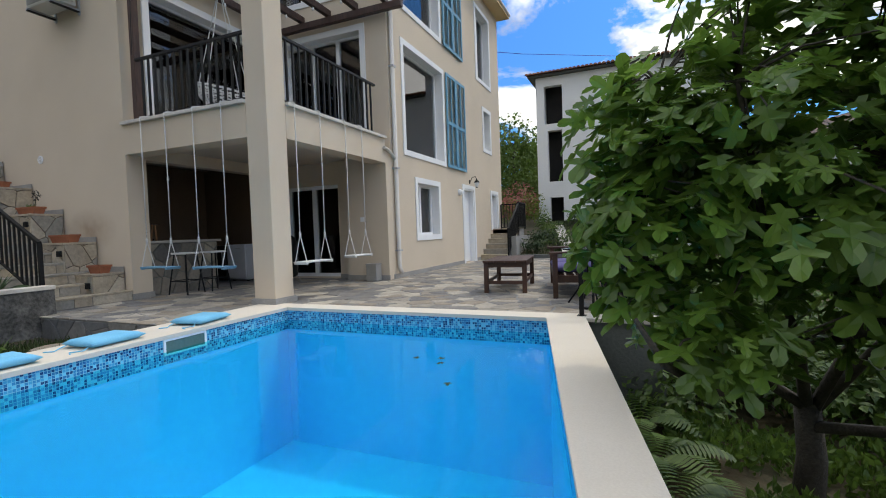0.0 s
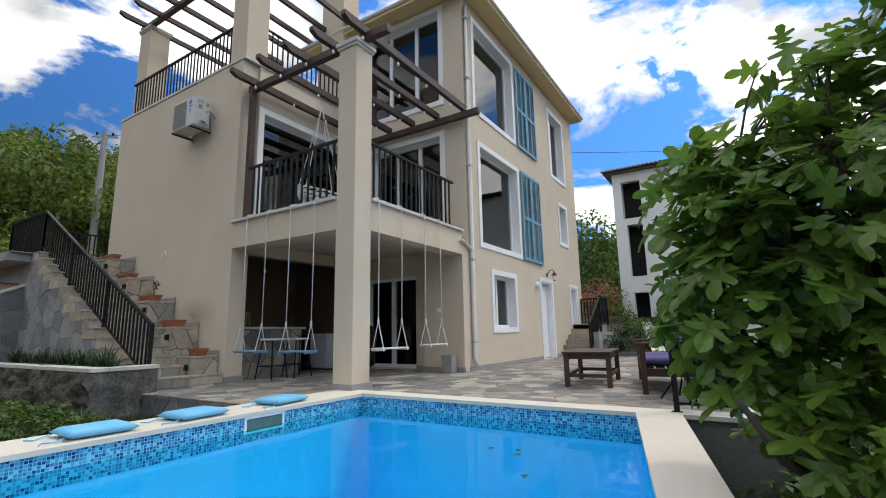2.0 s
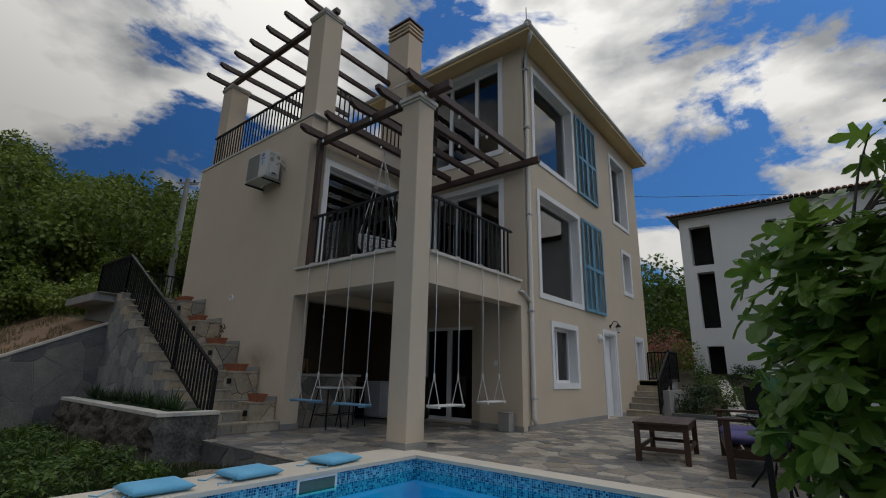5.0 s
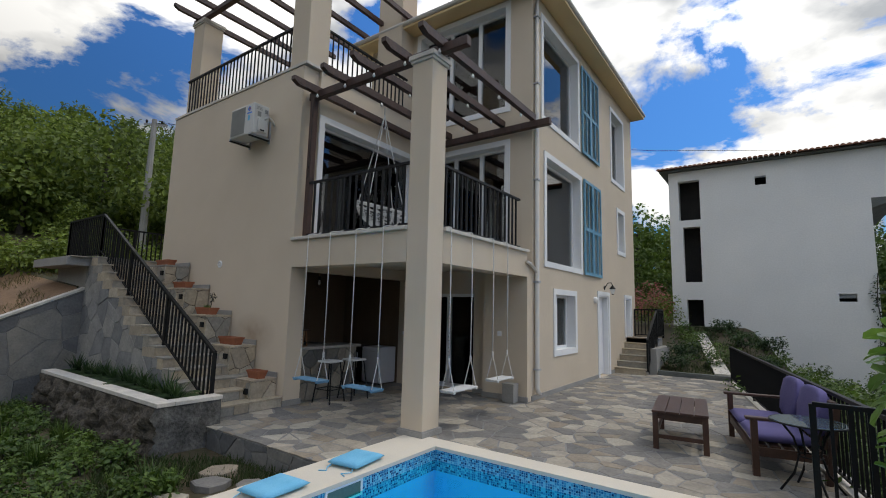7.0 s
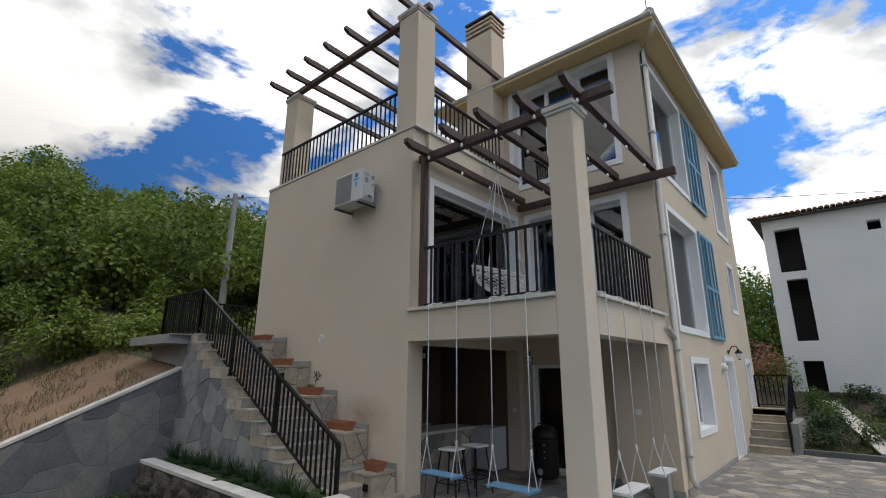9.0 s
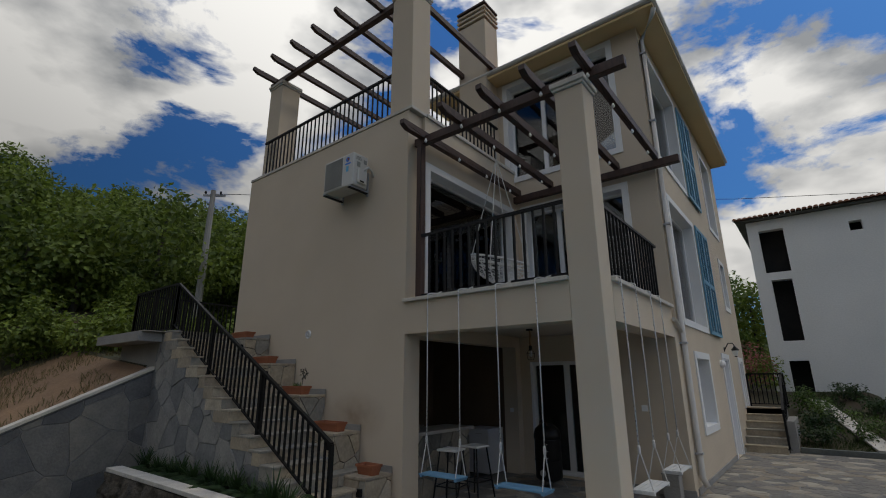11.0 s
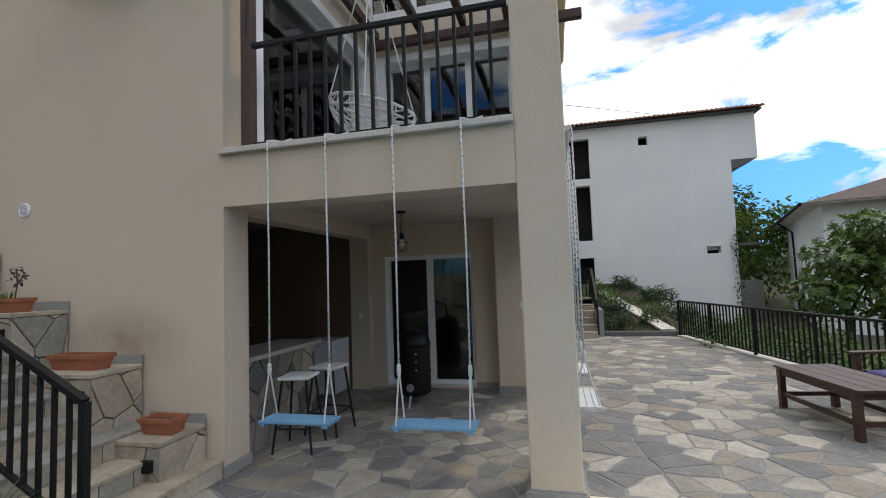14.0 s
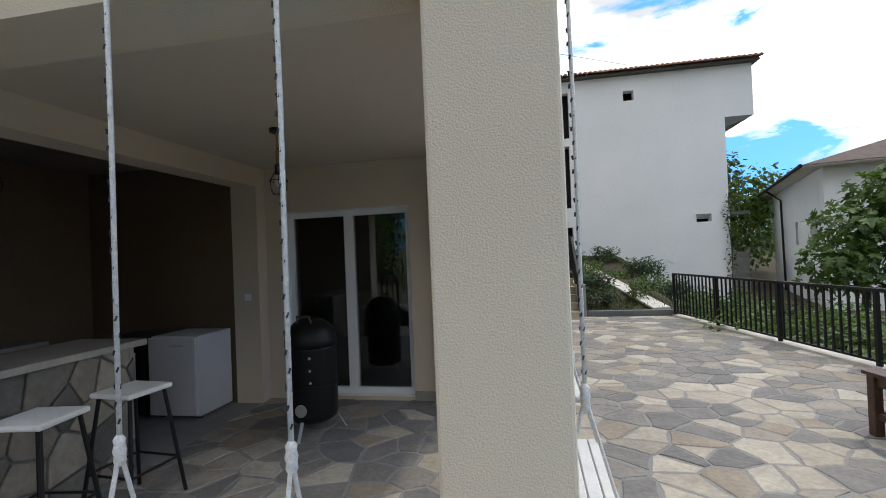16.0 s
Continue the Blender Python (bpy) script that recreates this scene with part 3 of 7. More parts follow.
    bm = bmesh.new()
    bm.faces.new([bm.verts.new((x, y, WATER_Z)) for x, y in ring])
    w = setting("water", bm, WATER, "clear calm pool water with faint ripples", "water")
    w.visible_shadow = False


make_pool()

# ---- terrace ----
bm = bmesh.new()
te = [(-7.5, 3.87), (-4.5, 3.87), (-4.5, 5.53), (right_edge(5.5), 5.53), (right_edge(15.45), 15.45), (-4.3, 15.45), (-4.3, 9.1), (-9.9, 9.1), (-9.9, 5.45), (-7.5, 5.45)]
lo = [bm.verts.new((x, y, -1.3)) for x, y in te]
hi = [bm.verts.new((x, y, -0.005)) for x, y in te]
bm.faces.new(hi)
for k in range(len(te)):
    bm.faces.new((lo[k], lo[(k + 1) % len(te)], hi[(k + 1) % len(te)], hi[k]))
terrace = setting("pavement", bm, MORTAR, "terrace of irregular grey and beige flagstones", "paving")
# its end wall above the lower garden
setting("wall_garden_end", a_box(right_edge(5.4) + 0.0, 5.30, -1.4, 0.85, 5.52, -0.03), CONCRETE, "dark concrete retaining wall under the terrace end", "wall")
setting("trim_terrace_end", a_box(right_edge(5.4), 5.26, -0.03, 0.88, 5.56, 0.01), COPING_WHITE, "white edging on the terrace end", "edging")
bm = bmesh.new()
beam(bm, (right_edge(5.6) + 0.03, 5.56, -0.03), (right_edge(15.4) + 0.03, 15.4, -0.03), 0.2, 0.12)
setting("trim_terrace_edge", bm, COPING_WHITE, "pale edging strip under the terrace railing", "edging")


# ---- house walls ----
EAST, SOUTH, MAIN = -4.32, 5.40, 9.05
setting("wall_south", wall("x", -12.7, -7.48, SOUTH, 5.76, -0.3, 6.49), STUCCO, "beige stucco wall of the front wing", "wall")
W_BIG = (5.9, 8.78, 3.1, 5.45)
setting("wall_balcony_side", wall("y", 5.76, MAIN, -7.76, -7.4, 2.95, 6.49, [W_BIG]), STUCCO, "beige stucco wall beside the balcony", "wall")
setting("wall_kitchen_beam", wall("y", 5.76, 8.87, -7.74, -7.48, 2.46, 2.94), STUCCO, "beige beam above the outdoor kitchen", "wall")
setting("wall_kitchen_pier", wall("y", 8.87, MAIN, -7.8, -7.48, -0.1, 2.94), STUCCO, "beige pier between kitchen and doors", "wall")
setting("wall_beam_south", wall("x", -7.48, -4.72, SOUTH, 5.74, 2.5, 3.0), STUCCO, "beige beam under the balcony front", "wall")
setting("wall_beam_east", wall("y", 5.8, 8.8, -4.66, EAST, 2.5, 3.0), STUCCO, "beige beam under the balcony side", "wall")
D_TERR = (-7.25, -5.74, 0.04, 2.16)
W_1F = (-7.15, -4.99, 3.0, 5.5)
W_2F = (-7.5, -4.99, 6.42, 8.88)
setting("wall_main_south", wall("x", -9.3, EAST, MAIN, 9.4, -0.1, 9.12, [D_TERR, W_1F, W_2F]), STUCCO, "beige stucco wall with the terrace doors", "wall")
setting("wall_pier", wall("x", -5.35, EAST, 8.8, MAIN, -0.1, 2.75), STUCCO, "beige corner pier under the balcony", "wall")
WINS_E = [(9.78, 12.05, 2.92, 5.32), (9.62, 11.95, 6.26, 8.62), (15.15, 16.55, 6.15, 8.45), (15.72, 16.45, 3.84, 5.14), (10.3, 11.56, 0.93, 2.2)]
D_E1, D_E2 = (13.52, 14.45, 0.0, 2.3), (16.42, 17.15, 1.0, 2.3)
setting("wall_east", wall("y", 9.4, 17.45, -4.68, EAST, -0.3, 9.12, [*WINS_E, D_E1, D_E2]), STUCCO, "beige stucco side wall with blue shutters", "wall")
setting("wall_north", wall("x", -12.7, EAST, 17.45, 17.8, -0.3, 9.12), STUCCO, "beige stucco rear wall", "wall")
setting("wall_west", wall("y", 5.76, 17.45, -12.7, -12.29, -0.3, 6.49), STUCCO, "beige stucco west wall", "wall")
setting("wall_west_upper", wall("y", 9.4, 17.45, -9.3, -8.95, 6.46, 9.12), STUCCO, "beige stucco upper west wall", "wall")
# rooms behind the glass: slabs added to close them, dimness partly in their colour
setting("floor_first", a_box(-12.25, 5.8, 2.76, -4.7, 17.4, 2.94), DIM_ROOM, "first storey floor slab", "floor")
setting("floor_roof_terrace", a_box(-12.25, 5.8, 6.2, -7.44, 17.4, 6.36), GREY_PLASTER, "roof terrace floor", "floor")
setting("floor_second", a_box(-7.44, 9.42, 6.1, -4.7, 17.4, 6.3), DIM_ROOM, "second storey floor slab", "floor")
setting("floor_ground", a_box(-9.2, 9.42, -0.08, -4.7, 17.4, 0.02), DIM_ROOM, "ground storey floor", "floor")
setting("wall_room", wall("x", -9.2, -4.7, 13.0, 13.1, 0.0, 9.1), DIM_ROOM, "inner room wall", "wall")
setting("ceiling_upper", a_box(-9.2, 9.42, 9.0, -4.7, 17.4, 9.1), DIM_ROOM, "upper room ceiling", "ceiling")
setting("ceiling_porch", a_box(-7.5, 5.76, 2.68, -4.68, 9.04, 2.75), CEILING, "beige painted porch ceiling", "ceiling")
setting("floor_balcony", a_box(-7.42, 5.72, 2.95, -4.6, 9.04, 2.99), MORTAR, "balcony floor slab", "floor")
# outdoor kitchen recess
setting("wall_kitchen_back", wall("y", 5.76, 8.88, -9.9, -9.75, -0.1, 2.76), KITCHEN_WALL, "brown wall of the outdoor kitchen", "wall")
setting("wall_kitchen_end", wall("x", -9.75, -7.803, 8.88, 9.03, -0.1, 2.76), KITCHEN_WALL, "brown end wall of the outdoor kitchen", "wall")

# ledges and plinths
setting("trim_balcony_south", a_box(-7.5, SOUTH - 0.055, 3.0, -4.72, 5.72, 3.055, 0.006), COPING_WHITE, "white stone ledge along the balcony front", "ledge")
setting("trim_balcony_east", a_box(-4.64, 5.8, 3.0, EAST + 0.055, 8.8, 3.055, 0.006), COPING_WHITE, "white stone ledge along the balcony side", "ledge")
setting("trim_roof_south", a_box(-12.71, SOUTH - 0.02, 6.50, -7.39, 5.8, 6.56, 0.006), COPING_WHITE, "pale ledge on the roof terrace front", "ledge")
setting("trim_roof_east", a_box(-7.78, 5.8, 6.49, -7.36, 9.04, 6.56, 0.006), COPING_WHITE, "pale ledge on the roof terrace side", "ledge")
setting("baseboard_east", a_box(EAST, 9.0, 0.0, EAST + 0.02, 13.4, 0.1), GREY_PLASTER, "grey stone plinth strip along the wall", "plinth")
setting("baseboard_east_far", a_box(EAST, 14.57, 0.0, EAST + 0.02, 15.0, 0.1), GREY_PLASTER, "grey stone plinth strip by the steps", "plinth")
setting("baseboard_pier", a_box(-5.37, 8.78, 0.0, EAST + 0.02, 8.8, 0.1), GREY_PLASTER, "grey stone plinth on the pier", "plinth")
setting("baseboard_jamb", a_box(-7.48, SOUTH - 0.02, 0.0, -7.46, 5.78, 0.1), GREY_PLASTER, "grey stone plinth on the jamb", "plinth")
setting("baseboard_back", a_box(-5.74, MAIN - 0.02, 0.0, -5.36, MAIN, 0.1), GREY_PLASTER, "grey plinth beside the terrace doors", "plinth")


def make_column():
    t = thing("column", (-4.52, 5.6, 0), "beige stucco corner column carrying balcony and pergola", "column")
    part("shaft", a_box(-0.2, -0.2, 0, 0.2, 0.2, 5.66, 0.012), STUCCO, t)
    part("plinth", box(a_box(-0.235, -0.235, 0, 0.235, 0.235, 0.075), -0.22, -0.22, 0.075, 0.22, 0.22, 0.09), GREY_PLASTER, t, "grey stone plinth")
    bm = a_box(-0.225, -0.225, 5.66, 0.225, 0.225, 5.71, 0.01)
    box(bm, -0.25, -0.25, 5.71, 0.25, 0.25, 5.79, 0.01)
    part("capital", bm, COPING_WHITE, t, "pale moulded capital")


make_column()


def make_roof_pillar(x, y):
    t = thing("roof_pillar", (x, y, 6.56), "beige stucco pillar on the roof terrace", "column", "roof terrace pillars")
    part("shaft", a_box(-0.27, -0.26, 0, 0.27, 0.26, 2.60, 0.012), STUCCO, t)
    part("capital", box(a_box(-0.29, -0.28, 2.60, 0.29, 0.28, 2.65), -0.31, -0.30, 2.65, 0.31, 0.30, 2.72), COPING_WHITE, t)


make_roof_pillar(-12.36, 5.86)
make_roof_pillar(-7.69, 5.67)


def rafter_mesh(a, b, w, h, cut=0.12):
    """A squared rafter along y with its front lower corner cut away."""
    bm = bmesh.new()
    y0, y1 = a, b
    prof = [(y0, h), (y0, h * 0.45), (y0 + cut, 0), (y1, 0), (y1, h)]
    l = [bm.verts.new((-w / 2, y, z)) for y, z in prof]
    r = [bm.verts.new((w / 2, y, z)) for y, z in prof]
    bm.faces.new(l)
    bm.faces.new(r[::-1])
    for i in range(5):
        bm.faces.new((l[i], r[i], r[(i + 1) % 5], l[(i + 1) % 5]))
    bmesh.ops.recalc_face_normals(bm, faces=bm.faces)
    return bm


def make_pergola_low():
    t = thing("pergola", (0, 0, 5.79), "dark-stained timber pergola over the balcony", "pergola")
    part("front_beam", a_box(-7.45, 5.53, 0.0, -3.78, 5.65, 0.15, 0.012), DARK_WOOD, t)
    part("back_beam", a_box(-7.36, 8.86, -0.08, -3.85, 8.98, 0.07, 0.012), DARK_WOOD, t)
    part("post", a_box(-7.36, 5.5, 3.055 - 5.79, -7.25, 5.61, 0.0, 0.008), DARK_WOOD, t)
    me = None
    for x in (-7.26, -6.45, -5.72, -5.0, -4.26):
        ob = part("rafter", rafter_mesh(5.0, 8.98, 0.1, 0.14), DARK_WOOD, t) if me is None else new("rafter", me)
        me, ob.parent = ob.data, t
        ob.location = (x, 0, 0.10)
    return t


def make_pergola_high():
    t = thing("pergola", (0, 0, 9.28), "dark-stained timber pergola over the roof terrace", "pergola")
    part("front_beam", a_box(-12.7, 5.6, 0.0, -7.3, 5.73, 0.13, 0.012), DARK_WOOD, t)
    me = None
    for i in range(7):
        ob = part("rafter", rafter_mesh(4.98, 9.0, 0.09, 0.13), DARK_WOOD, t) if me is None else new("rafter", me)
        me, ob.parent = ob.data, t
        ob.location = (-12.48 + 0.797 * i, 0, 0.08)


make_pergola_low()
make_pergola_high()


def make_roof():
    z0, z1 = 9.06, 9.24
    x0, x1, y0, y1 = -9.75, -3.86, 8.6, 17.95
    bm = a_box(x0, y0, z0, x1, y1, z0 + 0.06)
    t = setting("ceiling_soffit", bm, material("soffit_paint", (0.66, 0.48, 0.25), (0.74, 0.56, 0.31), 0.8, 1, 50, 0.05), "warm beige boarded soffit under the eaves", "soffit")
    r = thing("roof", (0, 0, z1), "hipped tile roof with pale metal gutters", "roof")
    bm = bmesh.new()
    c = [(x0, y0), (x1, y0), (x1, y1), (x0, y1)]
    b4 = [bm.verts.new((x, y, -0.12)) for x, y in c]
    e4 = [bm.verts.new((x, y, 0)) for x, y in c]
    r1, r2 = bm.verts.new(((x0 + x1) / 2, y0 + 2.9, 1.15)), bm.verts.new(((x0 + x1) / 2, y1 - 2.9, 1.15))
    for i in range(4):
        bm.faces.new((b4[i], b4[(i + 1) % 4], e4[(i + 1) % 4], e4[i]))
    bm.faces.new((e4[0], e4[1], r1))
    bm.faces.new((e4[1], e4[2], r2, r1))
    bm.faces.new((e4[2], e4[3], r2))
    bm.faces.new((e4[3], e4[0], r1, r2))
    part("covering", bm, ROOF_TILE, r, "reddish-brown roof tiles")
    bm = bmesh.new()
    for (ax, ay), (bx, by) in (((x0, y0), (x1, y0)), ((x1, y0), (x1, y1))):
        pts = [(ax, ay, -0.05), (bx, by, -0.05)]
        tube(bm, pts, 0.065, 10)
    part("gutter", bm, DOWNPIPE, r, "pale metal gutter")
    bm = bmesh.new()
    tube(bm, [(x1 - 0.02, y0 + 0.02, 0.0), (x1 - 0.7, y0 + 0.7, 0.3)], 0.1, 8)
    part("hip_tile", bm, DOWNPIPE, r)
    part("finial", a_tube([(x1 - 0.1, y0 + 0.1, 0.1), (x1 - 0.1, y0 + 0.1, 0.55)], 0.012, 6), METAL_GREY, r)
    part("lightning_rod", a_tube([(x1 - 0.05, y1 - 0.05, 0.0), (x1 - 0.05, y1 - 0.05, 0.4)], 0.01, 6), METAL_GREY, r)


make_roof()


def make_chimney():
    t = thing("chimney", (-8.2, 8.85, 6.4), "beige stucco chimney with a louvred cap", "chimney")
    part("shaft", a_box(-0.42, -0.3, 0, 0.42, 0.3, 4.5, 0.01), STUCCO, t)
    for i in range(4):
        z = 4.5 + 0.02 + i * 0.14
        part("louvre", a_box(-0.45, -0.33, z + 0.04, 0.45, 0.33, z + 0.1, 0.01), DARK_WOOD if i == 3 else STUCCO, t)
        # near-black core paints in the shade between the louvres
        part("spacer", a_box(-0.36, -0.24, z - 0.02, 0.36, 0.24, z + 0.04), PAINTED_GLOOM, t)


make_chimney()


# ---- windows and doors ----
def opening(name, along, hole, face, out, label, category, trim=0.13, depth=0.2, mullions=(), transoms=(), frame=0.06, kind="window", sill=True, leafs=(), trim_sides="lrtb"):
    """A framed opening in a wall: trim around it, frame set back by depth, panes and mullions. out: +1 or -1, the side the trim is on."""
    u0, u1, z0, z1 = hole
    t = new(name)
    tagged(t, label, category, kind="structure")
    P = (lambda bm, a, b, d0, d1, p, q: box(bm, a, min(d0, d1), p, b, max(d0, d1), q)) if along == "x" else (lambda bm, a, b, d0, d1, p, q: box(bm, min(d0, d1), a, p, max(d0, d1), b, q))
    f0, f1 = face, face + 0.025 * out
    bm = bmesh.new()
    zt = z1 + (trim if "t" in trim_sides else 0)
    zb = z0 - (trim if "b" in trim_sides else 0)
    if trim:
        if "l" in trim_sides:
            P(bm, u0 - trim, u0, f0, f1, zb, zt)
        if "r" in trim_sides:
            P(bm, u1, u1 + trim, f0, f1, zb, zt)
        if "t" in trim_sides:
            P(bm, u0, u1, f0, f1, z1, zt)
        if "b" in trim_sides:
            P(bm, u0, u1, f0, f1, zb, z0)
        part("surround", bm, TRIM, t, "white painted surround")
    # white reveals just proud of the wall's cut
    bm = bmesh.new()
    r0, r1, k = face - 0.002 * out, face - depth * out, 0.004
    P(bm, u0, u0 + k, r0, r1, z0 + k, z1 - k)
    P(bm, u1 - k, u1, r0, r1, z0 + k, z1 - k)
    P(bm, u0, u1, r0, r1, z1 - k, z1)
    P(bm, u0, u1, r0, r1, z0, z0 + k)
    part("reveal", bm, TRIM, t)
    d0, d1 = face - depth * out, face - (depth + 0.07) * out
    bm = bmesh.new()
    P(bm, u0, u0 + frame, d0, d1, z0, z1)
    P(bm, u1 - frame, u1, d0, d1, z0, z1)
    P(bm, u0 + frame, u1 - frame, d0, d1, z1 - frame, z1)
    P(bm, u0 + frame, u1 - frame, d0, d1, z0, z0 + frame)
    part(kind + "_frame", bm, PLASTIC, t)
    for m in mullions:
        bm = bmesh.new()
        P(bm, m - frame * 0.8, m + frame * 0.8, d0 + 0.004 * out, d1 - 0.004 * out, z0 + frame, z1 - frame)
        part("mullion", bm, PLASTIC, t)
    for m in transoms:
        bm = bmesh.new()
        P(bm, u0 + frame, u1 - frame, d0 + 0.003 * out, d1 - 0.003 * out, m - 0.03, m + 0.03)
        part("transom", bm, PLASTIC, t)
    cuts = [u0 + frame, *mullions, u1 - frame]
    for a, b in zip(cuts, cuts[1:]):
        bm = bmesh.new()
        P(bm, a, b, d0 - 0.03 * out, d0 - 0.042 * out, z0 + frame, z1 - frame)
        pane = part("pane", bm, GLASS, t)
        pane.visible_shadow = False
    return t


opening("window_1", "y", WINS_E[0], EAST, 1, "large fixed window with a white surround beside blue shutters", "window")
opening("window_2", "y", WINS_E[1], EAST, 1, "large upper window with a white surround", "window")
opening("window_3", "y", WINS_E[2], EAST, 1, "tall upper window with a white surround", "window", mullions=(15.85,))
opening("window_4", "y", WINS_E[3], EAST, 1, "small window with a white surround", "window")
opening("window_5", "y", WINS_E[4], EAST, 1, "ground storey window with a white surround", "window", mullions=(10.85,))
opening("window_6", "y", W_BIG, -7.4, 1, "large sliding window onto the balcony", "window", frame=0.05)
opening("window_7", "x", W_1F, MAIN, -1, "white sliding balcony doors with a white surround", "window", mullions=(-6.45, -5.72), trim_sides="rtl")
opening("window_8", "x", W_2F, MAIN, -1, "wide upper window with blue curtains", "window", mullions=(-6.65, -5.8))
opening("door_1", "x", D_TERR, MAIN, -1, "white sliding glass doors onto the porch", "door", trim=0.0, depth=0.1, mullions=(-6.49,), kind="door", frame=0.07)


def make_panel_door(name, hole, label):
    u0, u1, z0, z1 = hole
    t = new(name)
    tagged(t, label, "door", kind="structure")
    bm = a_box(EAST, u0 - 0.12, z0, EAST + 0.025, u0, z1 + 0.12)
    box(bm, EAST, u1, z0, EAST + 0.025, u1 + 0.12, z1 + 0.12)
    box(bm, EAST, u0, z1, EAST + 0.025, u1, z1 + 0.12)
    part("surround", bm, TRIM, t)
    bm = a_box(EAST - 0.16, u0, z0, EAST - 0.002, u0 + 0.05, z1)
    box(bm, EAST - 0.16, u1 - 0.05, z0, EAST - 0.002, u1, z1)
    box(bm, EAST - 0.16, u0 + 0.05, z1 - 0.05, EAST - 0.002, u1 - 0.05, z1)
    part("door_frame", bm, PLASTIC, t)
    leaf = part("leaf", a_box(EAST - 0.19, u0 + 0.05, z0 + 0.02, EAST - 0.15, u1 - 0.05, z1 - 0.05), PLASTIC, t, "white door leaf")
    h = z1 - z0
    for a, b in ((0.08, 0.45), (0.52, 0.92)):
        bm = a_box(EAST - 0.15, u0 + 0.15, z0 + a * h, EAST - 0.142, u1 - 0.15, z0 + b * h, 0.003)
        part("panel", bm, PLASTIC, leaf)
    part("door_handle", tube(a_tube([(EAST - 0.15, u0 + 0.12, z0 + 1.0 * h / 2.1), (EAST - 0.1, u0 + 0.12, z0 + 1.0 * h / 2.1)], 0.012, 8), [(EAST - 0.1, u0 + 0.12, z0 + h / 2.1), (EAST - 0.1, u0 + 0.24, z0 + h / 2.1)], 0.01, 8), METAL_GREY, t, "grey metal lever handle")


make_panel_door("door_2", D_E1, "white panelled side door with a white surround")
make_panel_door("door_3", D_E2, "white side door at the top of the steps")


def make_shutter(y0, y1, z0, z1, louvred):
    t = thing("window_shutter", (EAST + 0.03, y0, z0), "light blue louvred wooden shutters beside the window" if louvred else "light blue slatted wooden shutters beside the upper window", "shutter", "blue shutters")
    w, h = y1 - y0, z1 - z0
    for k in (0, 1):
        a = k * w / 2
        b = a + w / 2 - 0.01
        leaf = part("leaf_frame", box(box(box(box(box(bmesh.new(), 0, a, 0, 0.035, a + 0.07, h), 0, b - 0.07, 0, 0.035, b, h), 0, a + 0.07, 0, 0.035, b - 0.07, 0.08), 0, a + 0.07, h - 0.08, 0.035, b - 0.07, h), 0, a + 0.07, h * 0.46, 0.035, b - 0.07, h * 0.46 + 0.09), SHUTTER, t)
        part("middle_stile", a_box(0.002, (a + b) / 2 - 0.025, 0.08, 0.033, (a + b) / 2 + 0.025, h - 0.08), SHUTTER, t)
        me = None
        n = int((h - 0.2) / (0.055))
        for i in range(n):
            z = 0.11 + i * 0.055
            if me is None:
                bm = bmesh.new()
                beam(bm, (0.017, a + 0.07, 0), (0.017, b - 0.07, 0), 0.03, 0.008)
                bmesh.ops.rotate(bm, verts=bm.verts, cent=(0.017, 0, 0), matrix=Matrix.Rotation(radians(38), 3, "Y"))
                ob = part("slat", bm, SHUTTER, t)
                me = ob.data
            else:
                ob = new("slat", me)
                ob.parent = t
            ob.location = (0, 0, z)


make_shutter(12.26, 13.76, 2.8, 5.42, True)
make_shutter(12.18, 13.68, 6.14, 8.66, False)


def make_downpipe():
    t = thing("downpipe", (EAST + 0.06, 9.15, 0), "pale painted downpipe at the house corner", "pipe")
    part("pipe", a_tube([(0.4, -0.45, 9.05), (0.35, -0.4, 8.95), (0.0, 0.0, 8.75), (0, 0, 0.25), (0.06, -0.02, 0.12)], 0.05, 10), DOWNPIPE, t, smooth=True)
    for z in (0.6, 2.4, 4.6, 6.8, 8.4):
        part("clip", a_box(-0.06, -0.065, z, 0.06, 0.065, z + 0.035), METAL_GREY, t)
    part("overflow_arm", a_tube([(0, -0.02, 2.62), (-0.02, -0.3, 2.78), (-0.02, -0.45, 2.8)], 0.035, 8), DOWNPIPE, t)


make_downpipe()

# ---- railings ----
railing("balcony_railing", (-7.22, 5.5, 3.055), (-4.74, 5.5, 3.055), 1.03, "black metal bar railing along the balcony front", 0.155, 9, 0.05, "balcony railings", bar=0.03, posts=False)
railing("balcony_railing", (-4.42, 5.82, 3.055), (-4.42, 8.62, 3.055), 1.03, "black metal bar railing along the balcony side", 0.155, 9, 0.05, "balcony railings", bar=0.03, posts=False)
railing("roof_terrace_railing", (-12.42, 5.5, 6.56), (-7.98, 5.5, 6.56), 0.95, "black metal bar railing on the roof terrace front", 0.145, 9, 0.05, "roof terrace railings", posts=False)
railing("roof_terrace_railing", (-7.5, 5.95, 6.56), (-7.5, 8.5, 6.56), 0.95, "black metal bar railing on the roof terrace side", 0.145, 9, 0.05, "roof terrace railings", posts=False)
railing("terrace_railing", (right_edge(5.7), 5.7, 0.0), (right_edge(15.4), 15.4, 0.0), 0.95, "black metal bar railing along the terrace edge", 0.13, 1.6, 0.09, "terrace railings")
railing("terrace_railing", (0.02, 5.42, 0.0), (right_edge(5.5) - 0.08, 5.42, 0.0), 1.05, "black metal bar railing at the terrace end", 0.13, 1.6, 0.09, "terrace railings")


# ---- west stairs ----
RISE, GOING, S0 = 0.172, 0.312, -7.5


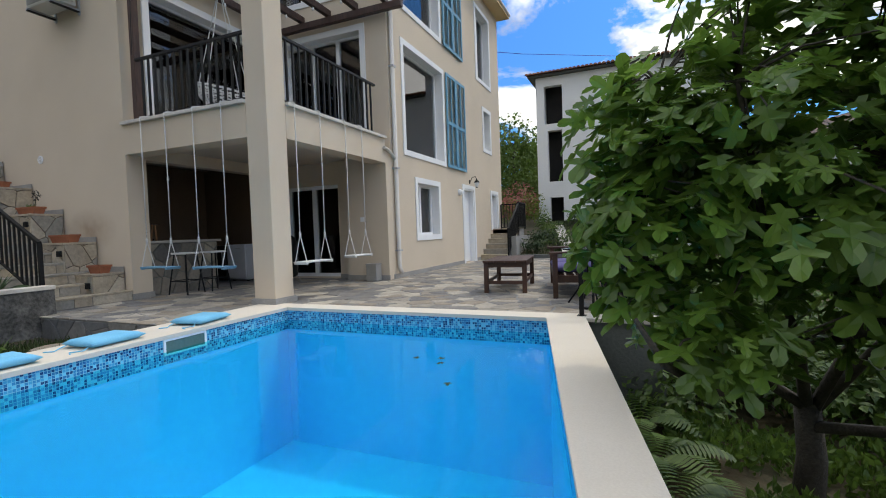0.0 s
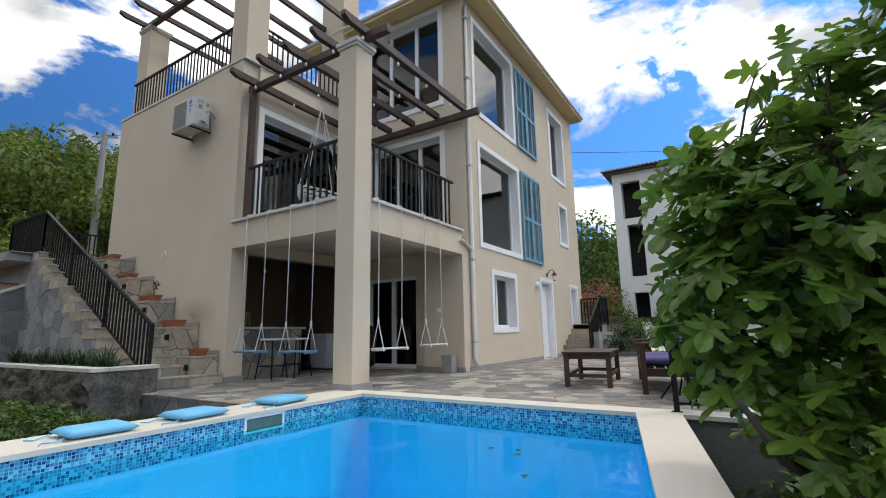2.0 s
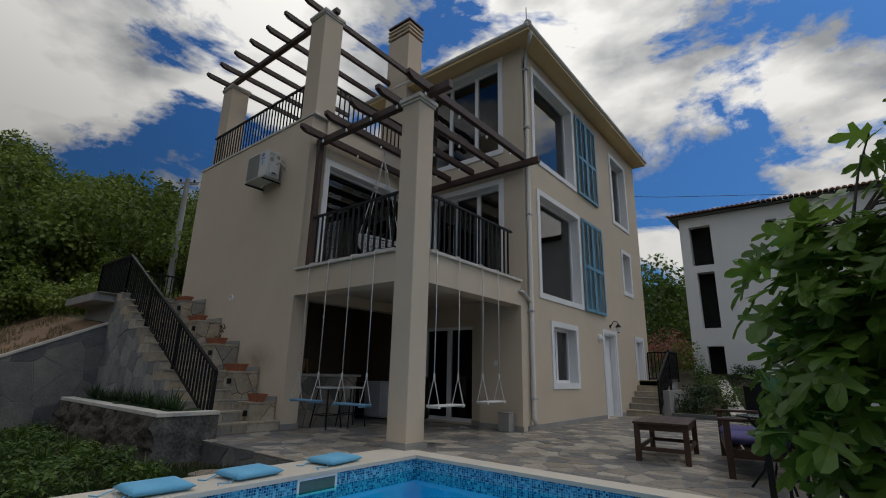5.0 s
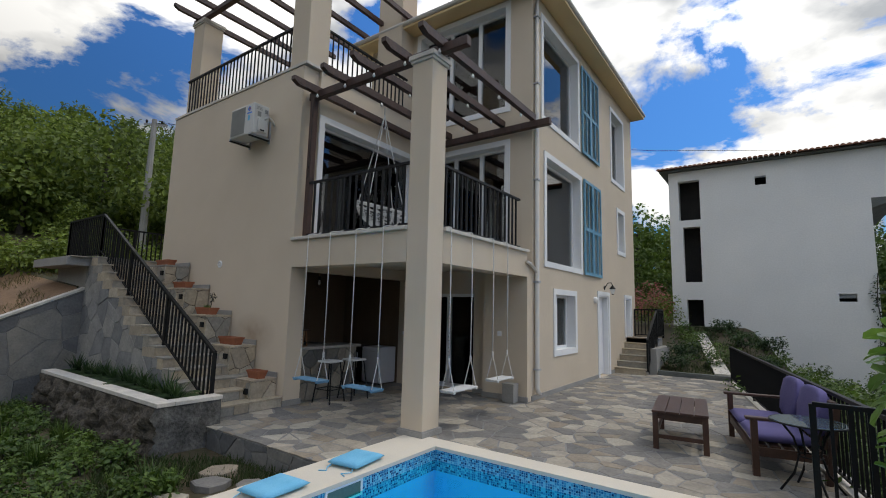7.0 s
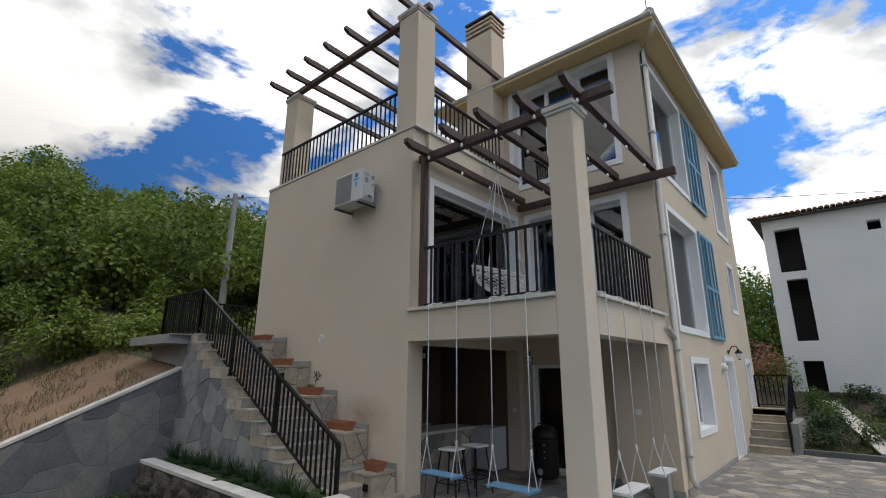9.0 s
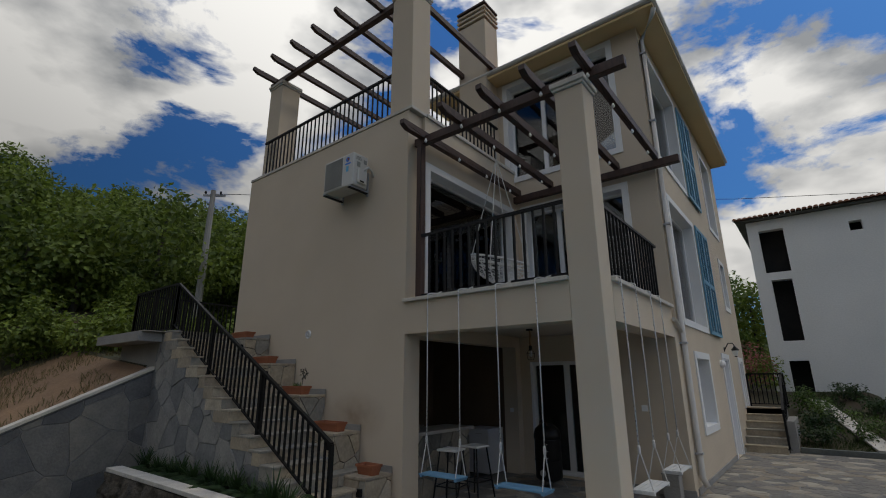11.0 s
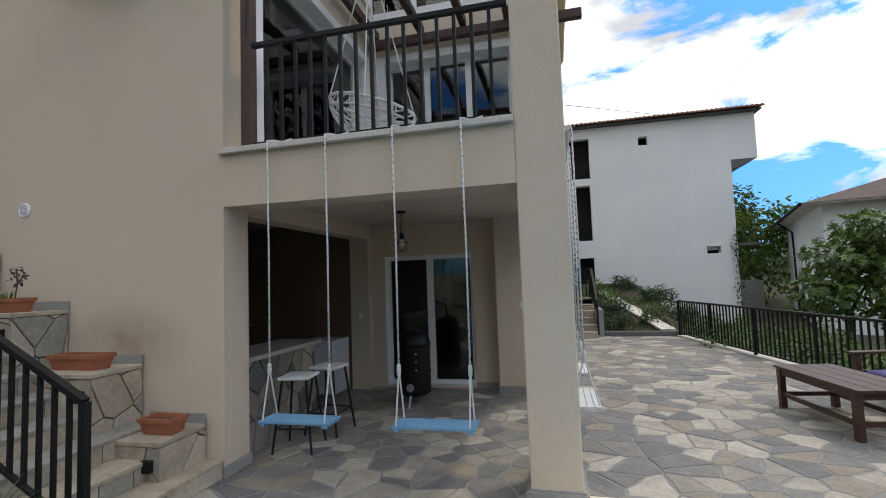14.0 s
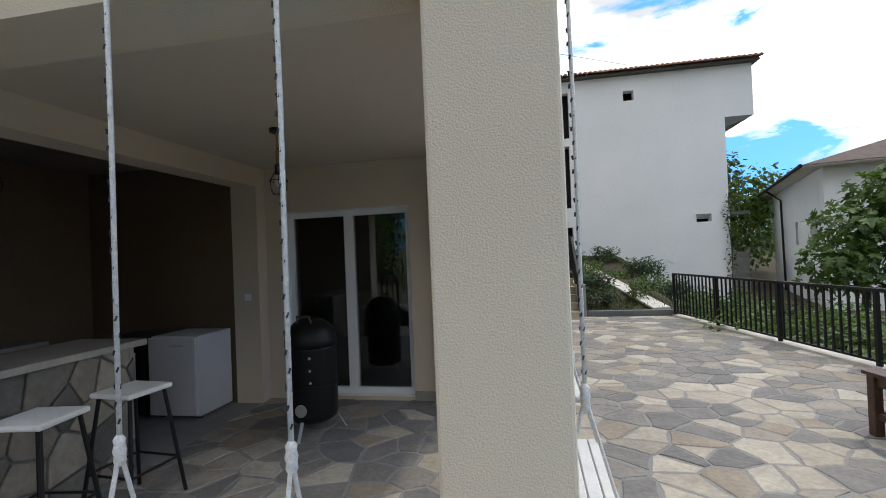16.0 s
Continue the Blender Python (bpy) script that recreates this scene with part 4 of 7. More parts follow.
def make_west_stairs():
    n = 16
    t = setting("stairs_west", a_box(-14.8, 3.92, -0.35, S0 - n * GOING, 5.39, n * RISE - 0.02), GREY_PLASTER, "stone-clad outdoor stairs climbing beside the house", "stairs")
    for i in range(n):
        x1 = S0 - i * GOING
        z = (i + 1) * RISE
        b = part("step_body", a_box(x1 - GOING, 3.9, -0.35, x1, 5.39, z - 0.035), MORTAR, t)
        # tread and riser pieces
        part("tread", a_box(x1 - GOING + 0.004, 3.87, z - 0.033, x1 + 0.025, 5.39, z, 0.006), STEP_STONE, t)
        cuts = [3.88, 3.88 + 0.5 * (0.7 + 0.6 * random.random()), 4.75, 5.388]
        for a, c in zip(cuts, cuts[1:]):
            part("riser", a_box(x1, a + 0.006, z - RISE + 0.004, x1 + 0.012, c - 0.006, z - 0.036), STEP_STONE, t)
    # long and short stones bond the step ends into the cladding
    er = random.Random(31)
    for i in range(n):
        x1, z = S0 - i * GOING, (i + 1) * RISE
        w = er.choice((0.2, 0.3, 0.42, 0.5))
        part("edge_stone", a_box(x1 - w, 3.876 - er.uniform(0, 0.004), z - RISE - 0.03, x1 + er.uniform(-0.01, 0.012), 3.899, z - 0.034, 0.004), STEP_STONE, t)
    part("landing_slab", a_box(-14.9, 3.5, n * RISE - 0.02, S0 - n * GOING, 5.39, n * RISE + 0.0), STEP_STONE, t)
    part("landing_edge", a_box(-14.9, 3.45, n * RISE - 0.2, S0 - n * GOING - 0.1, 3.9, n * RISE - 0.021), GREY_PLASTER, t)
    return t


stairs_west = make_west_stairs()
SLOPE = RISE / GOING
railing("stair_railing", (-7.45, 4.06, 0.10), (-12.62, 4.06, 2.82), 0.93, "black metal bar railing climbing the west stairs", 0.125, 1.75, 0.1)
railing("landing_railing", (-12.62, 4.06, 2.75), (-14.75, 4.06, 2.75), 1.0, "black metal bar railing on the stair landing", 0.12, 1.1, 0.08, "landing railings")
railing("landing_railing", (-14.75, 4.06, 2.75), (-14.75, 8.5, 2.75), 1.0, "black metal bar railing behind the stair landing", 0.12, 1.5, 0.08, "landing railings")


def make_pedestal(x1, top, w):
    t = thing("plant_pedestal", (x1, 5.0, 0), "stone-clad block beside the stairs for a flower pot", "pedestal", "stair pedestals")
    part("core", a_box(-w, -0.12, 0, 0, 0.38, top - 0.04), material("brown_joint", (0.08, 0.055, 0.035), (0.16, 0.12, 0.085), 0.95, 5, 50, 0.3) if "brown_joint" not in bpy.data.materials else bpy.data.materials["brown_joint"], t)
    part("top_slab", a_box(-w, -0.15, top - 0.04, 0.025, 0.38, top, 0.006), STEP_STONE, t)
    pr = random.Random(round(top * 100))
    for q in crazy(-0.13, 0.378, 0.015, top - 0.045, 0.3, 0.34, 0.014, pr, 0.1):
        part("side_stone", slab(bmesh.new(), q, lambda u, v, h: (h, u, v), 0.02, 0.006), STEP_STONE, t)
    for q in crazy(-w, 0.0, 0.015, top - 0.045, 0.34, 0.34, 0.014, pr, 0.1):
        part("front_stone", slab(bmesh.new(), q, lambda u, v, h: (u, -0.12 - h, v), 0.02, 0.006), STEP_STONE, t)
    part("skirting", a_box(-w, 0.372, top, 0.02, 0.385, top + 0.09), GREY_PLASTER, t)
    lamp = part("step_light", a_box(-0.14, -0.18, top - 0.24, -0.04, -0.138, top - 0.14, 0.006), BLACK_METAL, t, "small black step light")
    return t


def make_pot(x, z, w, h=0.14):
    t = thing("flower_pot", (x, 5.1, z), "rectangular terracotta flower trough on a stone block", "flower pot", "terracotta troughs")
    bm = bmesh.new()
    def ring(a, b, zz):
        return [bm.verts.new((sx * a, sy * b, zz)) for sx, sy in ((-1, -1), (1, -1), (1, 1), (-1, 1))]
    R = [ring(w / 2 - 0.03, 0.07, 0), ring(w / 2 - 0.008, 0.095, h - 0.035), ring(w / 2 + 0.004, 0.105, h - 0.035), ring(w / 2 + 0.006, 0.107, h), ring(w / 2 - 0.012, 0.09, h), ring(w / 2 - 0.02, 0.085, h - 0.05)]
    bm.faces.new(R[0][::-1])
    for a, b in zip(R, R[1:]):
        for i in range(4):
            bm.faces.new((a[i], a[(i + 1) % 4], b[(i + 1) % 4], b[i]))
    bm.faces.new(R[-1])
    part("trough", bm, TERRACOTTA, t)
    part("soil", a_box(-w / 2 + 0.022, -0.083, h - 0.049, w / 2 - 0.022, 0.083, h - 0.04), SOIL, t, "dry soil")
    return t


for x1, top, w, px, pw in ((-7.68, 0.49, 0.60, -7.86, 0.34), (-8.40, 1.03, 0.80, -8.78, 0.56), (-9.33, 1.57, 0.86, -9.76, 0.56), (-10.28, 2.11, 0.86, -10.85, 0.54), (-11.24, 2.63, 0.9, -11.76, 0.56)):
    make_pedestal(x1, top, w)
    make_pot(px, top, pw)


# ---- planter and left retaining wall ----
def make_planter():
    t = thing("raised_planter", (0, 0, 0), "raised planter with a rough dark rock wall and white coping", "planter")
    bm = bmesh.new()
    nx, nz = 150, 26
    g = []
    for i in range(nx + 1):
        x = -12.05 + 4.9 * i / nx
        col = []
        for k in range(nz + 1):
            z = -0.5 + 0.86 * k / nz
            d = -0.05 + 0.14 * noise.fractal((x * 2.6, 0, z * 3.0), 0.75, 2.1, 6) * (1 - (k / nz) ** 6) - 0.08 * (1 - k / nz)
            col.append(bm.verts.new((x, 3.16 + d, z)))
        g.append(col)
    for i in range(nx):
        for k in range(nz):
            bm.faces.new((g[i][k], g[i + 1][k], g[i + 1][k + 1], g[i][k + 1]))
    front = [v.co.y for v in g[-1]]
    part("rock_face", bm, ROCK, t, "rough dark wet rock face", smooth=True)
    bm = bmesh.new()
    g = []
    for j in range(11):
        col = []
        for k in range(nz + 1):
            z = -0.5 + 0.86 * k / nz
            y = front[k] + (4.06 - front[k]) * j / 10
            d = 0.04 * noise.fractal((y * 2, 5, z * 2), 0.8, 2.1, 4) * min(1, j / 2)
            col.append(bm.verts.new((-7.15 + d * (1 - (k / nz) ** 6) + 0.03 * (1 - k / nz) * min(1, j / 2), y, z)))
        g.append(col)
    for j in range(10):
        for k in range(nz):
            bm.faces.new((g[j][k], g[j + 1][k], g[j + 1][k + 1], g[j][k + 1]))
    part("end_face", bm, material("stained_plaster", (0.004, 0.004, 0.003), (0.17, 0.165, 0.15), 0.9, 5.0, 24, 0.8), t, "stained grey plaster end face", smooth=True)
    part("core", a_box(-12.04, 3.24, -0.5, -7.34, 3.38, 0.345), ROCK, t, "rough dark stone core")
    part("coping", a_box(-12.08, 3.13, 0.36, -7.13, 3.37, 0.42, 0.008), COPING_WHITE, t, "white coping slab")
    part("end_coping", a_box(-7.37, 3.372, 0.36, -7.13, 4.07, 0.418, 0.008), COPING_WHITE, t, "grey-white coping slab")
    part("soil", a_box(-12.04, 3.385, -0.3, -7.32, 3.9, 0.3), SOIL, t, "dark soil")


make_planter()
bm = bmesh.new()
prof = [(-3.0, -0.1), (-0.4, 0.0), (3.95, 2.1)]
v0 = [[bm.verts.new((x, y, z)) for y, z in ((-3.0, -0.6), (3.95, -0.6), (3.95, 2.05), (-0.4, -0.05), (-3.0, -0.12))] for x in (-12.98, -12.76)]
bm.faces.new(v0[0])
bm.faces.new(v0[1][::-1])
for i in range(5):
    bm.faces.new((v0[0][i], v0[1][i], v0[1][(i + 1) % 5], v0[0][(i + 1) % 5]))
bmesh.ops.recalc_face_normals(bm, faces=bm.faces)
wall_left = setting("wall_garden_west", bm, MORTAR, "sloping grey stone-clad garden retaining wall", "wall")
bm = bmesh.new()
beam(bm, (-12.86, 3.9, 2.06), (-12.86, -0.4, -0.02), 0.28, 0.05)
part("wall_coping", bm, COPING_WHITE, wall_left, "white coping")


# ---- steps at the far end ----
def make_far_steps():
    t = setting("stairs_north", a_box(EAST + 0.004, 16.5, -0.1, -3.42, 17.6, 1.0), MORTAR, "short flight of stone steps by the side door", "stairs")
    for i in range(6):
        y = 15.0 + 0.3 * i
        z = 0.172 * (i + 1)
        part("step_body", a_box(EAST + 0.004, y, -0.1, -3.42, y + 0.302, z - 0.035), STEP_STONE, t)
        part("tread", a_box(EAST + 0.003, y - 0.02, z - 0.034, -3.4, y + 0.3, z, 0.006), STEP_STONE, t)
    part("cheek_wall", a_box(-3.40, 15.45, -0.05, -3.2, 17.6, 0.75), GREY_PLASTER, t, "white-grey cheek wall")


make_far_steps()
railing("steps_railing", (-3.38, 15.1, 0.1), (-3.38, 16.55, 1.0), 0.92, "black metal bar railing beside the far steps", 0.12, 1.5, 0.08, "far railings")
railing("steps_railing", (-3.38, 16.55, 1.0), (-3.38, 17.6, 1.0), 0.95, "black metal bar railing above the far steps", 0.12, 1.2, 0.08, "far railings")
railing("steps_railing", (-4.3, 17.6, 1.0), (-3.38, 17.6, 1.0), 0.95, "black metal bar railing across the far landing", 0.12, 1.2, 0.08, "far railings")
setting("trim_bed_kerb", a_box(-3.18, 15.45, -0.1, -1.15, 15.6, 0.13, 0.01), CONCRETE, "low dark kerb of the flower bed", "kerb")
setting("trim_bed_path", moved(a_box(-0.2, 0, 0, 0.2, 6.0, 0.05), pose(-1.5, 15.62, 0.12, 9, 0, 12)), COPING_WHITE, "pale stone path edge beside the bed", "path")


# ---- things on and around the house ----
def make_ac():
    t = thing("air_conditioner", (-8.80, 5.4, 5.12), "off-white outdoor air conditioner unit on wall brackets", "air conditioner")
    part("body", a_box(-0.41, -0.44, 0.03, 0.41, -0.10, 0.66, 0.02), AC_WHITE, t)
    part("grille_rim", a_box(-0.385, -0.446, 0.055, 0.135, -0.438, 0.635, 0.004), AC_WHITE, t)
    part("grille", a_box(-0.37, -0.452, 0.07, 0.12, -0.444, 0.62, 0.004), GRILLE, t, "fine grey fan grille")
    for i in range(21):
        part("grille_bar", a_box(-0.365, -0.456, 0.082 + i * 0.0255, 0.115, -0.451, 0.09 + i * 0.0255), GRILLE, t)
    part("badge", moved(lathe([(0.05, 0), (0.05, 0.003), (0.03, 0.003)], 18), pose(0.25, -0.441, 0.55, 90)), CURTAIN, t, "round blue badge")
    part("badge_mark", a_box(0.245, -0.447, 0.53, 0.29, -0.444, 0.57), TERRACOTTA, t, "red mark on the badge")
    part("badge_bar", a_box(0.18, -0.444, 0.45, 0.33, -0.441, 0.478), CURTAIN, t, "dark blue bar")
    part("sticker", a_box(0.215, -0.444, 0.31, 0.28, -0.441, 0.42), CUSHION_BLUE, t, "pale blue sticker")
    # slots and handle recess are flat pieces; dark colour paints their hollows' shade
    for z in (0.54, 0.565, 0.59):
        part("side_slot", a_box(0.409, -0.38, z, 0.413, -0.26, z + 0.01), GRILLE, t)
    part("rating_plate", a_box(0.409, -0.36, 0.4, 0.413, -0.28, 0.5), GRILLE, t)
    part("handle_recess", a_box(0.409, -0.2, 0.5, 0.414, -0.13, 0.58), GRILLE, t)
    part("valve_cover", a_box(0.41, -0.36, 0.08, 0.46, -0.16, 0.36, 0.02), AC_WHITE, t)
    part("cover_slot", a_box(0.459, -0.32, 0.1, 0.463, -0.22, 0.13), BLACK_METAL, t)
    part("drain_cap", moved(lathe([(0.04, 0), (0.04, 0.012), (0.02, 0.012)], 14), pose(0.1, -0.27, 0.018)), AC_WHITE, t)
    part("hose", a_tube([(0.44, -0.22, 0.34), (0.5, -0.16, 0.42), (0.51, -0.08, 0.36), (0.45, 0.0, 0.30)], 0.022, 8), AC_WHITE, t, smooth=True)
    for x in (-0.36, 0.33):
        part("bracket", box(a_box(x - 0.02, -0.46, 0.0, x + 0.02, 0.0, 0.03), x - 0.02, -0.03, -0.06, x + 0.02, 0.0, 0.4), METAL_GREY, t)
        part("bracket_rail", a_box(x - 0.025, -0.46, -0.022, x + 0.025, -0.02, -0.002), BLACK_METAL, t, "dark rail under the bracket")


make_ac()


def make_round_vent(x, z):
    t = thing("wall_vent", (x, 5.4, z), "small round white vent cover on the stucco wall", "vent")
    part("cover", moved(lathe([(0.08, 0), (0.08, 0.012), (0.068, 0.022), (0.055, 0.012), (0.02, 0.018)], 20), pose(0, 0, 0, 90)), TRIM, t)
    for i in range(-2, 3):
        part("slat", a_box(-0.045, -0.018, i * 0.019 - 0.003, 0.045, -0.012, i * 0.019 + 0.003), GRILLE, t)


make_round_vent(-9.95, 2.64)


def make_wall_lamp():
    t = thing("wall_lantern", (EAST, 14.1, 2.52), "black metal wall lantern beside the side door", "wall lamp")
    part("plate", moved(lathe([(0.06, 0), (0.06, 0.015), (0.03, 0.025)], 16), pose(0, 0, 0.02, 0, 90)), BLACK_METAL, t)
    part("arm", a_tube([(0.02, 0, 0.02), (0.1, 0, 0.16), (0.2, 0, 0.17), (0.24, 0, 0.1)], 0.012, 8), BLACK_METAL, t)
    lan = part("lantern_frame", moved(lathe([(0.03, 0.0), (0.075, 0.16), (0.08, 0.17), (0.1, 0.17), (0.03, 0.25), (0.01, 0.28)], 6), pose(0.24, 0, -0.18)), BLACK_METAL, t)
    part("glass", moved(lathe([(0.036, 0.02), (0.079, 0.158)], 6), pose(0.24, 0, -0.179)), BULB, t)
    u = thing("wall_vent", (EAST, 13.15, 2.15), "small white vent hood on the side wall", "vent")
    part("hood", moved(lathe([(0.09, 0), (0.09, 0.06), (0.05, 0.11)], 14), pose(0, 0, 0, 0, 90)), TRIM, u)


make_wall_lamp()


def rope(parent, x, y, z0, z1, spread, along="x"):
    """A hanging rope with a knot, forking to the front and back of a seat."""
    zk = z0 + 0.42
    p = (lambda s: (x, y + s, z0)) if along == "x" else (lambda s: (x + s, y, z0))
    r = part("rope", a_tube([(x, y, zk), (x + 0.006, y, (zk + z1) / 2), (x, y, z1)], 0.0085, 7), ROPE, parent, smooth=True)
    bm = bmesh.new()
    n = int((z1 - zk) / 0.055)
    for i in range(n):
        z = zk + 0.03 + i * 0.055
        a = i * 2.1
        for k in (0, math.pi):
            c, s = math.cos(a + k), math.sin(a + k)
            beam(bm, (x + 0.0075 * c, y + 0.0075 * s, z), (x + 0.0075 * math.cos(a + k + 0.7), y + 0.0075 * math.sin(a + k + 0.7), z + 0.016), 0.006, 0.006)
    tagged(part("fleck", bm, ROPE_FLECK, r, "dark flecks woven in the rope"), kind="stuff")
    for s in (-spread, spread):
        part("rope_fork", a_tube([(x, y, zk), p(s)], 0.0075, 6), ROPE, parent)
    part("knot", moved(lathe([(0.008, -0.05), (0.019, -0.035), (0.017, -0.015), (0.021, 0.0), (0.016, 0.02), (0.019, 0.035), (0.008, 0.05)], 9), pose(x, y, zk)), ROPE, parent, smooth=True)


def make_swing(cx, cy, z, along, mat, label, x_ledge, tilt=0.0, half=0.31, top=3.06):
    t = thing("swing", (cx, cy, z), label, "swing", "rope swings")
    for i in range(4):
        o = -0.12 + i * 0.062
        if along == "x":
            part("seat_board", a_box(-half - 0.04, o, 0, half + 0.04, o + 0.056, 0.022, 0.004), mat, t)
        else:
            part("seat_board", a_box(o, -half - 0.04, 0, o + 0.056, half + 0.04, 0.022, 0.004), mat, t)
    for s in (-half, half):
        if along == "x":
            part("cleat", a_box(s - 0.02, -0.12, -0.022, s + 0.02, 0.124, 0.0), mat, t)
            rope(t, s, 0.0, 0.022, top - z, 0.11, "x")
            part("rope_tail", a_tube([(s, 0, top - z), (s + 0.01, 0.07, top - z + 0.025), (s + 0.06, 0.16, top - z + 0.03), (s + 0.17, 0.14, top - z + 0.045), (s + 0.13, 0.18, top - z + 0.03), (s + 0.02, 0.2, top - z + 0.05)], 0.011, 6), ROPE, t, smooth=True)
        else:
            part("cleat", a_box(-0.12, s - 0.02, -0.022, 0.124, s + 0.02, 0.0), mat, t)
            rope(t, 0.0, s, 0.022, top - z, 0.11, "y")
            part("rope_tail", a_tube([(0, s, top - z), (-0.07, s + 0.01, top - z + 0.025), (-0.16, s + 0.06, top - z + 0.03), (-0.14, s + 0.17, top - z + 0.045), (-0.2, s + 0.02, top - z + 0.05)], 0.011, 6), ROPE, t, smooth=True)
    return t


make_swing(-6.67, 5.335, 0.56, "x", SEAT_BLUE, "blue wooden swing hanging from the balcony on white ropes", 5.4, half=0.29)
make_swing(-5.45, 5.335, 0.56, "x", SEAT_BLUE, "blue wooden swing hanging from the balcony on white ropes", 5.4, half=0.3)
make_swing(-4.245, 6.22, 0.58, "y", SEAT_WHITE, "white wooden swing hanging from the balcony on white ropes", 5.4, half=0.31)
make_swing(-4.245, 7.52, 0.60, "y", SEAT_WHITE, "white wooden swing hanging from the balcony on white ropes", 5.4, half=0.27)

bin_box = thing("utility_box", (-4.6, 8.62, 0), "grey metal utility box standing against the pier", "box")
part("body", a_box(-0.125, -0.11, 0.0, 0.125, 0.11, 0.34, 0.01), GREY_PLASTER, bin_box)
part("lid", a_box(-0.135, -0.12, 0.34, 0.135, 0.11, 0.365, 0.008), GREY_PLASTER, bin_box)


# ---- outdoor kitchen ----
def make_counter():
    t = thing("bar_counter", (-7.62, 5.78, 0), "stone-clad bar counter with a pale stone top", "counter")
    # joints in dark concrete colour, darkened for the shade below the top
    part("body", a_box(-0.2, 0, 0, 0.0, 1.5, 0.96), CONCRETE, t)
    part("top", a_box(-0.55, -0.0, 0.96, 0.09, 1.56, 1.01, 0.006), COUNTER, t, "pale stone worktop")
    rng = random.Random(5)
    for p in crazy(0.0, 1.5, 0.0, 0.95, 0.24, 0.25, 0.02, rng, 0.1):
        part("cladding_stone", slab(bmesh.new(), p, lambda u, v, h: (h, u, v), 0.022), COUNTER_STONE_DIM, t)
    u = thing("kitchen_counter", (-9.45, 5.85, 0), "dark worktop with cupboards along the kitchen wall", "counter")
    part("body", a_box(-0.28, 0, 0.08, 0.25, 2.0, 0.86), BROWN_WOOD, u)
    for i in range(4):
        d = part("door", a_box(0.25, 0.02 + i * 0.5, 0.1, 0.27, 0.48 + i * 0.5, 0.84, 0.004), BROWN_WOOD, u)
        part("handle", a_tube([(0.285, 0.42 + i * 0.5, 0.5), (0.285, 0.42 + i * 0.5, 0.66)], 0.008, 6), METAL_GREY, d)
    part("top", a_box(-0.29, -0.02, 0.86, 0.29, 2.02, 0.9, 0.005), COUNTER, u)


make_counter()


def make_stool():
    t = thing("bar_stool", (0, 0, 0), "black metal bar stool with a pale seat by the counter", "stool", "bar stools")
    part("seat", a_box(-0.17, -0.17, 0.74, 0.17, 0.17, 0.775, 0.012), SEAT_WHITE, t, "pale wooden seat")
    for sx in (-1, 1):
        for sy in (-1, 1):
            part("leg", a_tube([(sx * 0.13, sy * 0.13, 0.74), (sx * 0.21, sy * 0.21, 0.0)], 0.013, 8), BLACK_METAL, t)
    for a, b in (((-1, -1), (1, -1)), ((1, -1), (1, 1)), ((1, 1), (-1, 1)), ((-1, 1), (-1, -1))):
        part("rung", a_tube([(a[0] * 0.183, a[1] * 0.183, 0.25), (b[0] * 0.183, b[1] * 0.183, 0.25)], 0.009, 6), BLACK_METAL, t)
    return t


stool = make_stool()
stool.matrix_world = pose(-7.2, 6.22, 0, 0, 0, 8)
copy_thing(stool, pose(-7.13, 6.78, 0, 0, 0, -5))


def make_fridges():
    t = thing("refrigerator", (-8.11, 8.55, 0), "low white refrigerator in the outdoor kitchen", "refrigerator")
    part("body", a_box(-0.28, -0.25, 0.03, 0.28, 0.28, 0.86, 0.012), FRIDGE, t)
    d = part("door", a_box(-0.278, -0.3, 0.05, 0.278, -0.252, 0.85, 0.012), FRIDGE, t)
    part("handle", a_box(-0.02, -0.308, 0.76, 0.14, -0.3, 0.775), METAL_GREY, d)
    for x in (-0.22, 0.22):
        part("foot", a_box(x - 0.02, -0.2, 0, x + 0.02, -0.16, 0.03), BLACK_METAL, t)
    u = thing("refrigerator", (-8.75, 8.55, 0), "low black refrigerator beside the white one", "refrigerator")
    part("body", a_box(-0.28, -0.25, 0.03, 0.28, 0.28, 0.84, 0.012), BLACK_ENAMEL, u)
    d = part("door", a_box(-0.278, -0.3, 0.05, 0.278, -0.252, 0.83, 0.012), BLACK_ENAMEL, u)
    part("handle", a_tube([(0.22, -0.325, 0.35), (0.22, -0.325, 0.7)], 0.01, 6), METAL_GREY, d)
    for x in (-0.22, 0.22):
        part("foot", a_box(x - 0.02, -0.2, 0, x + 0.02, -0.16, 0.03), BLACK_METAL, u)


make_fridges()


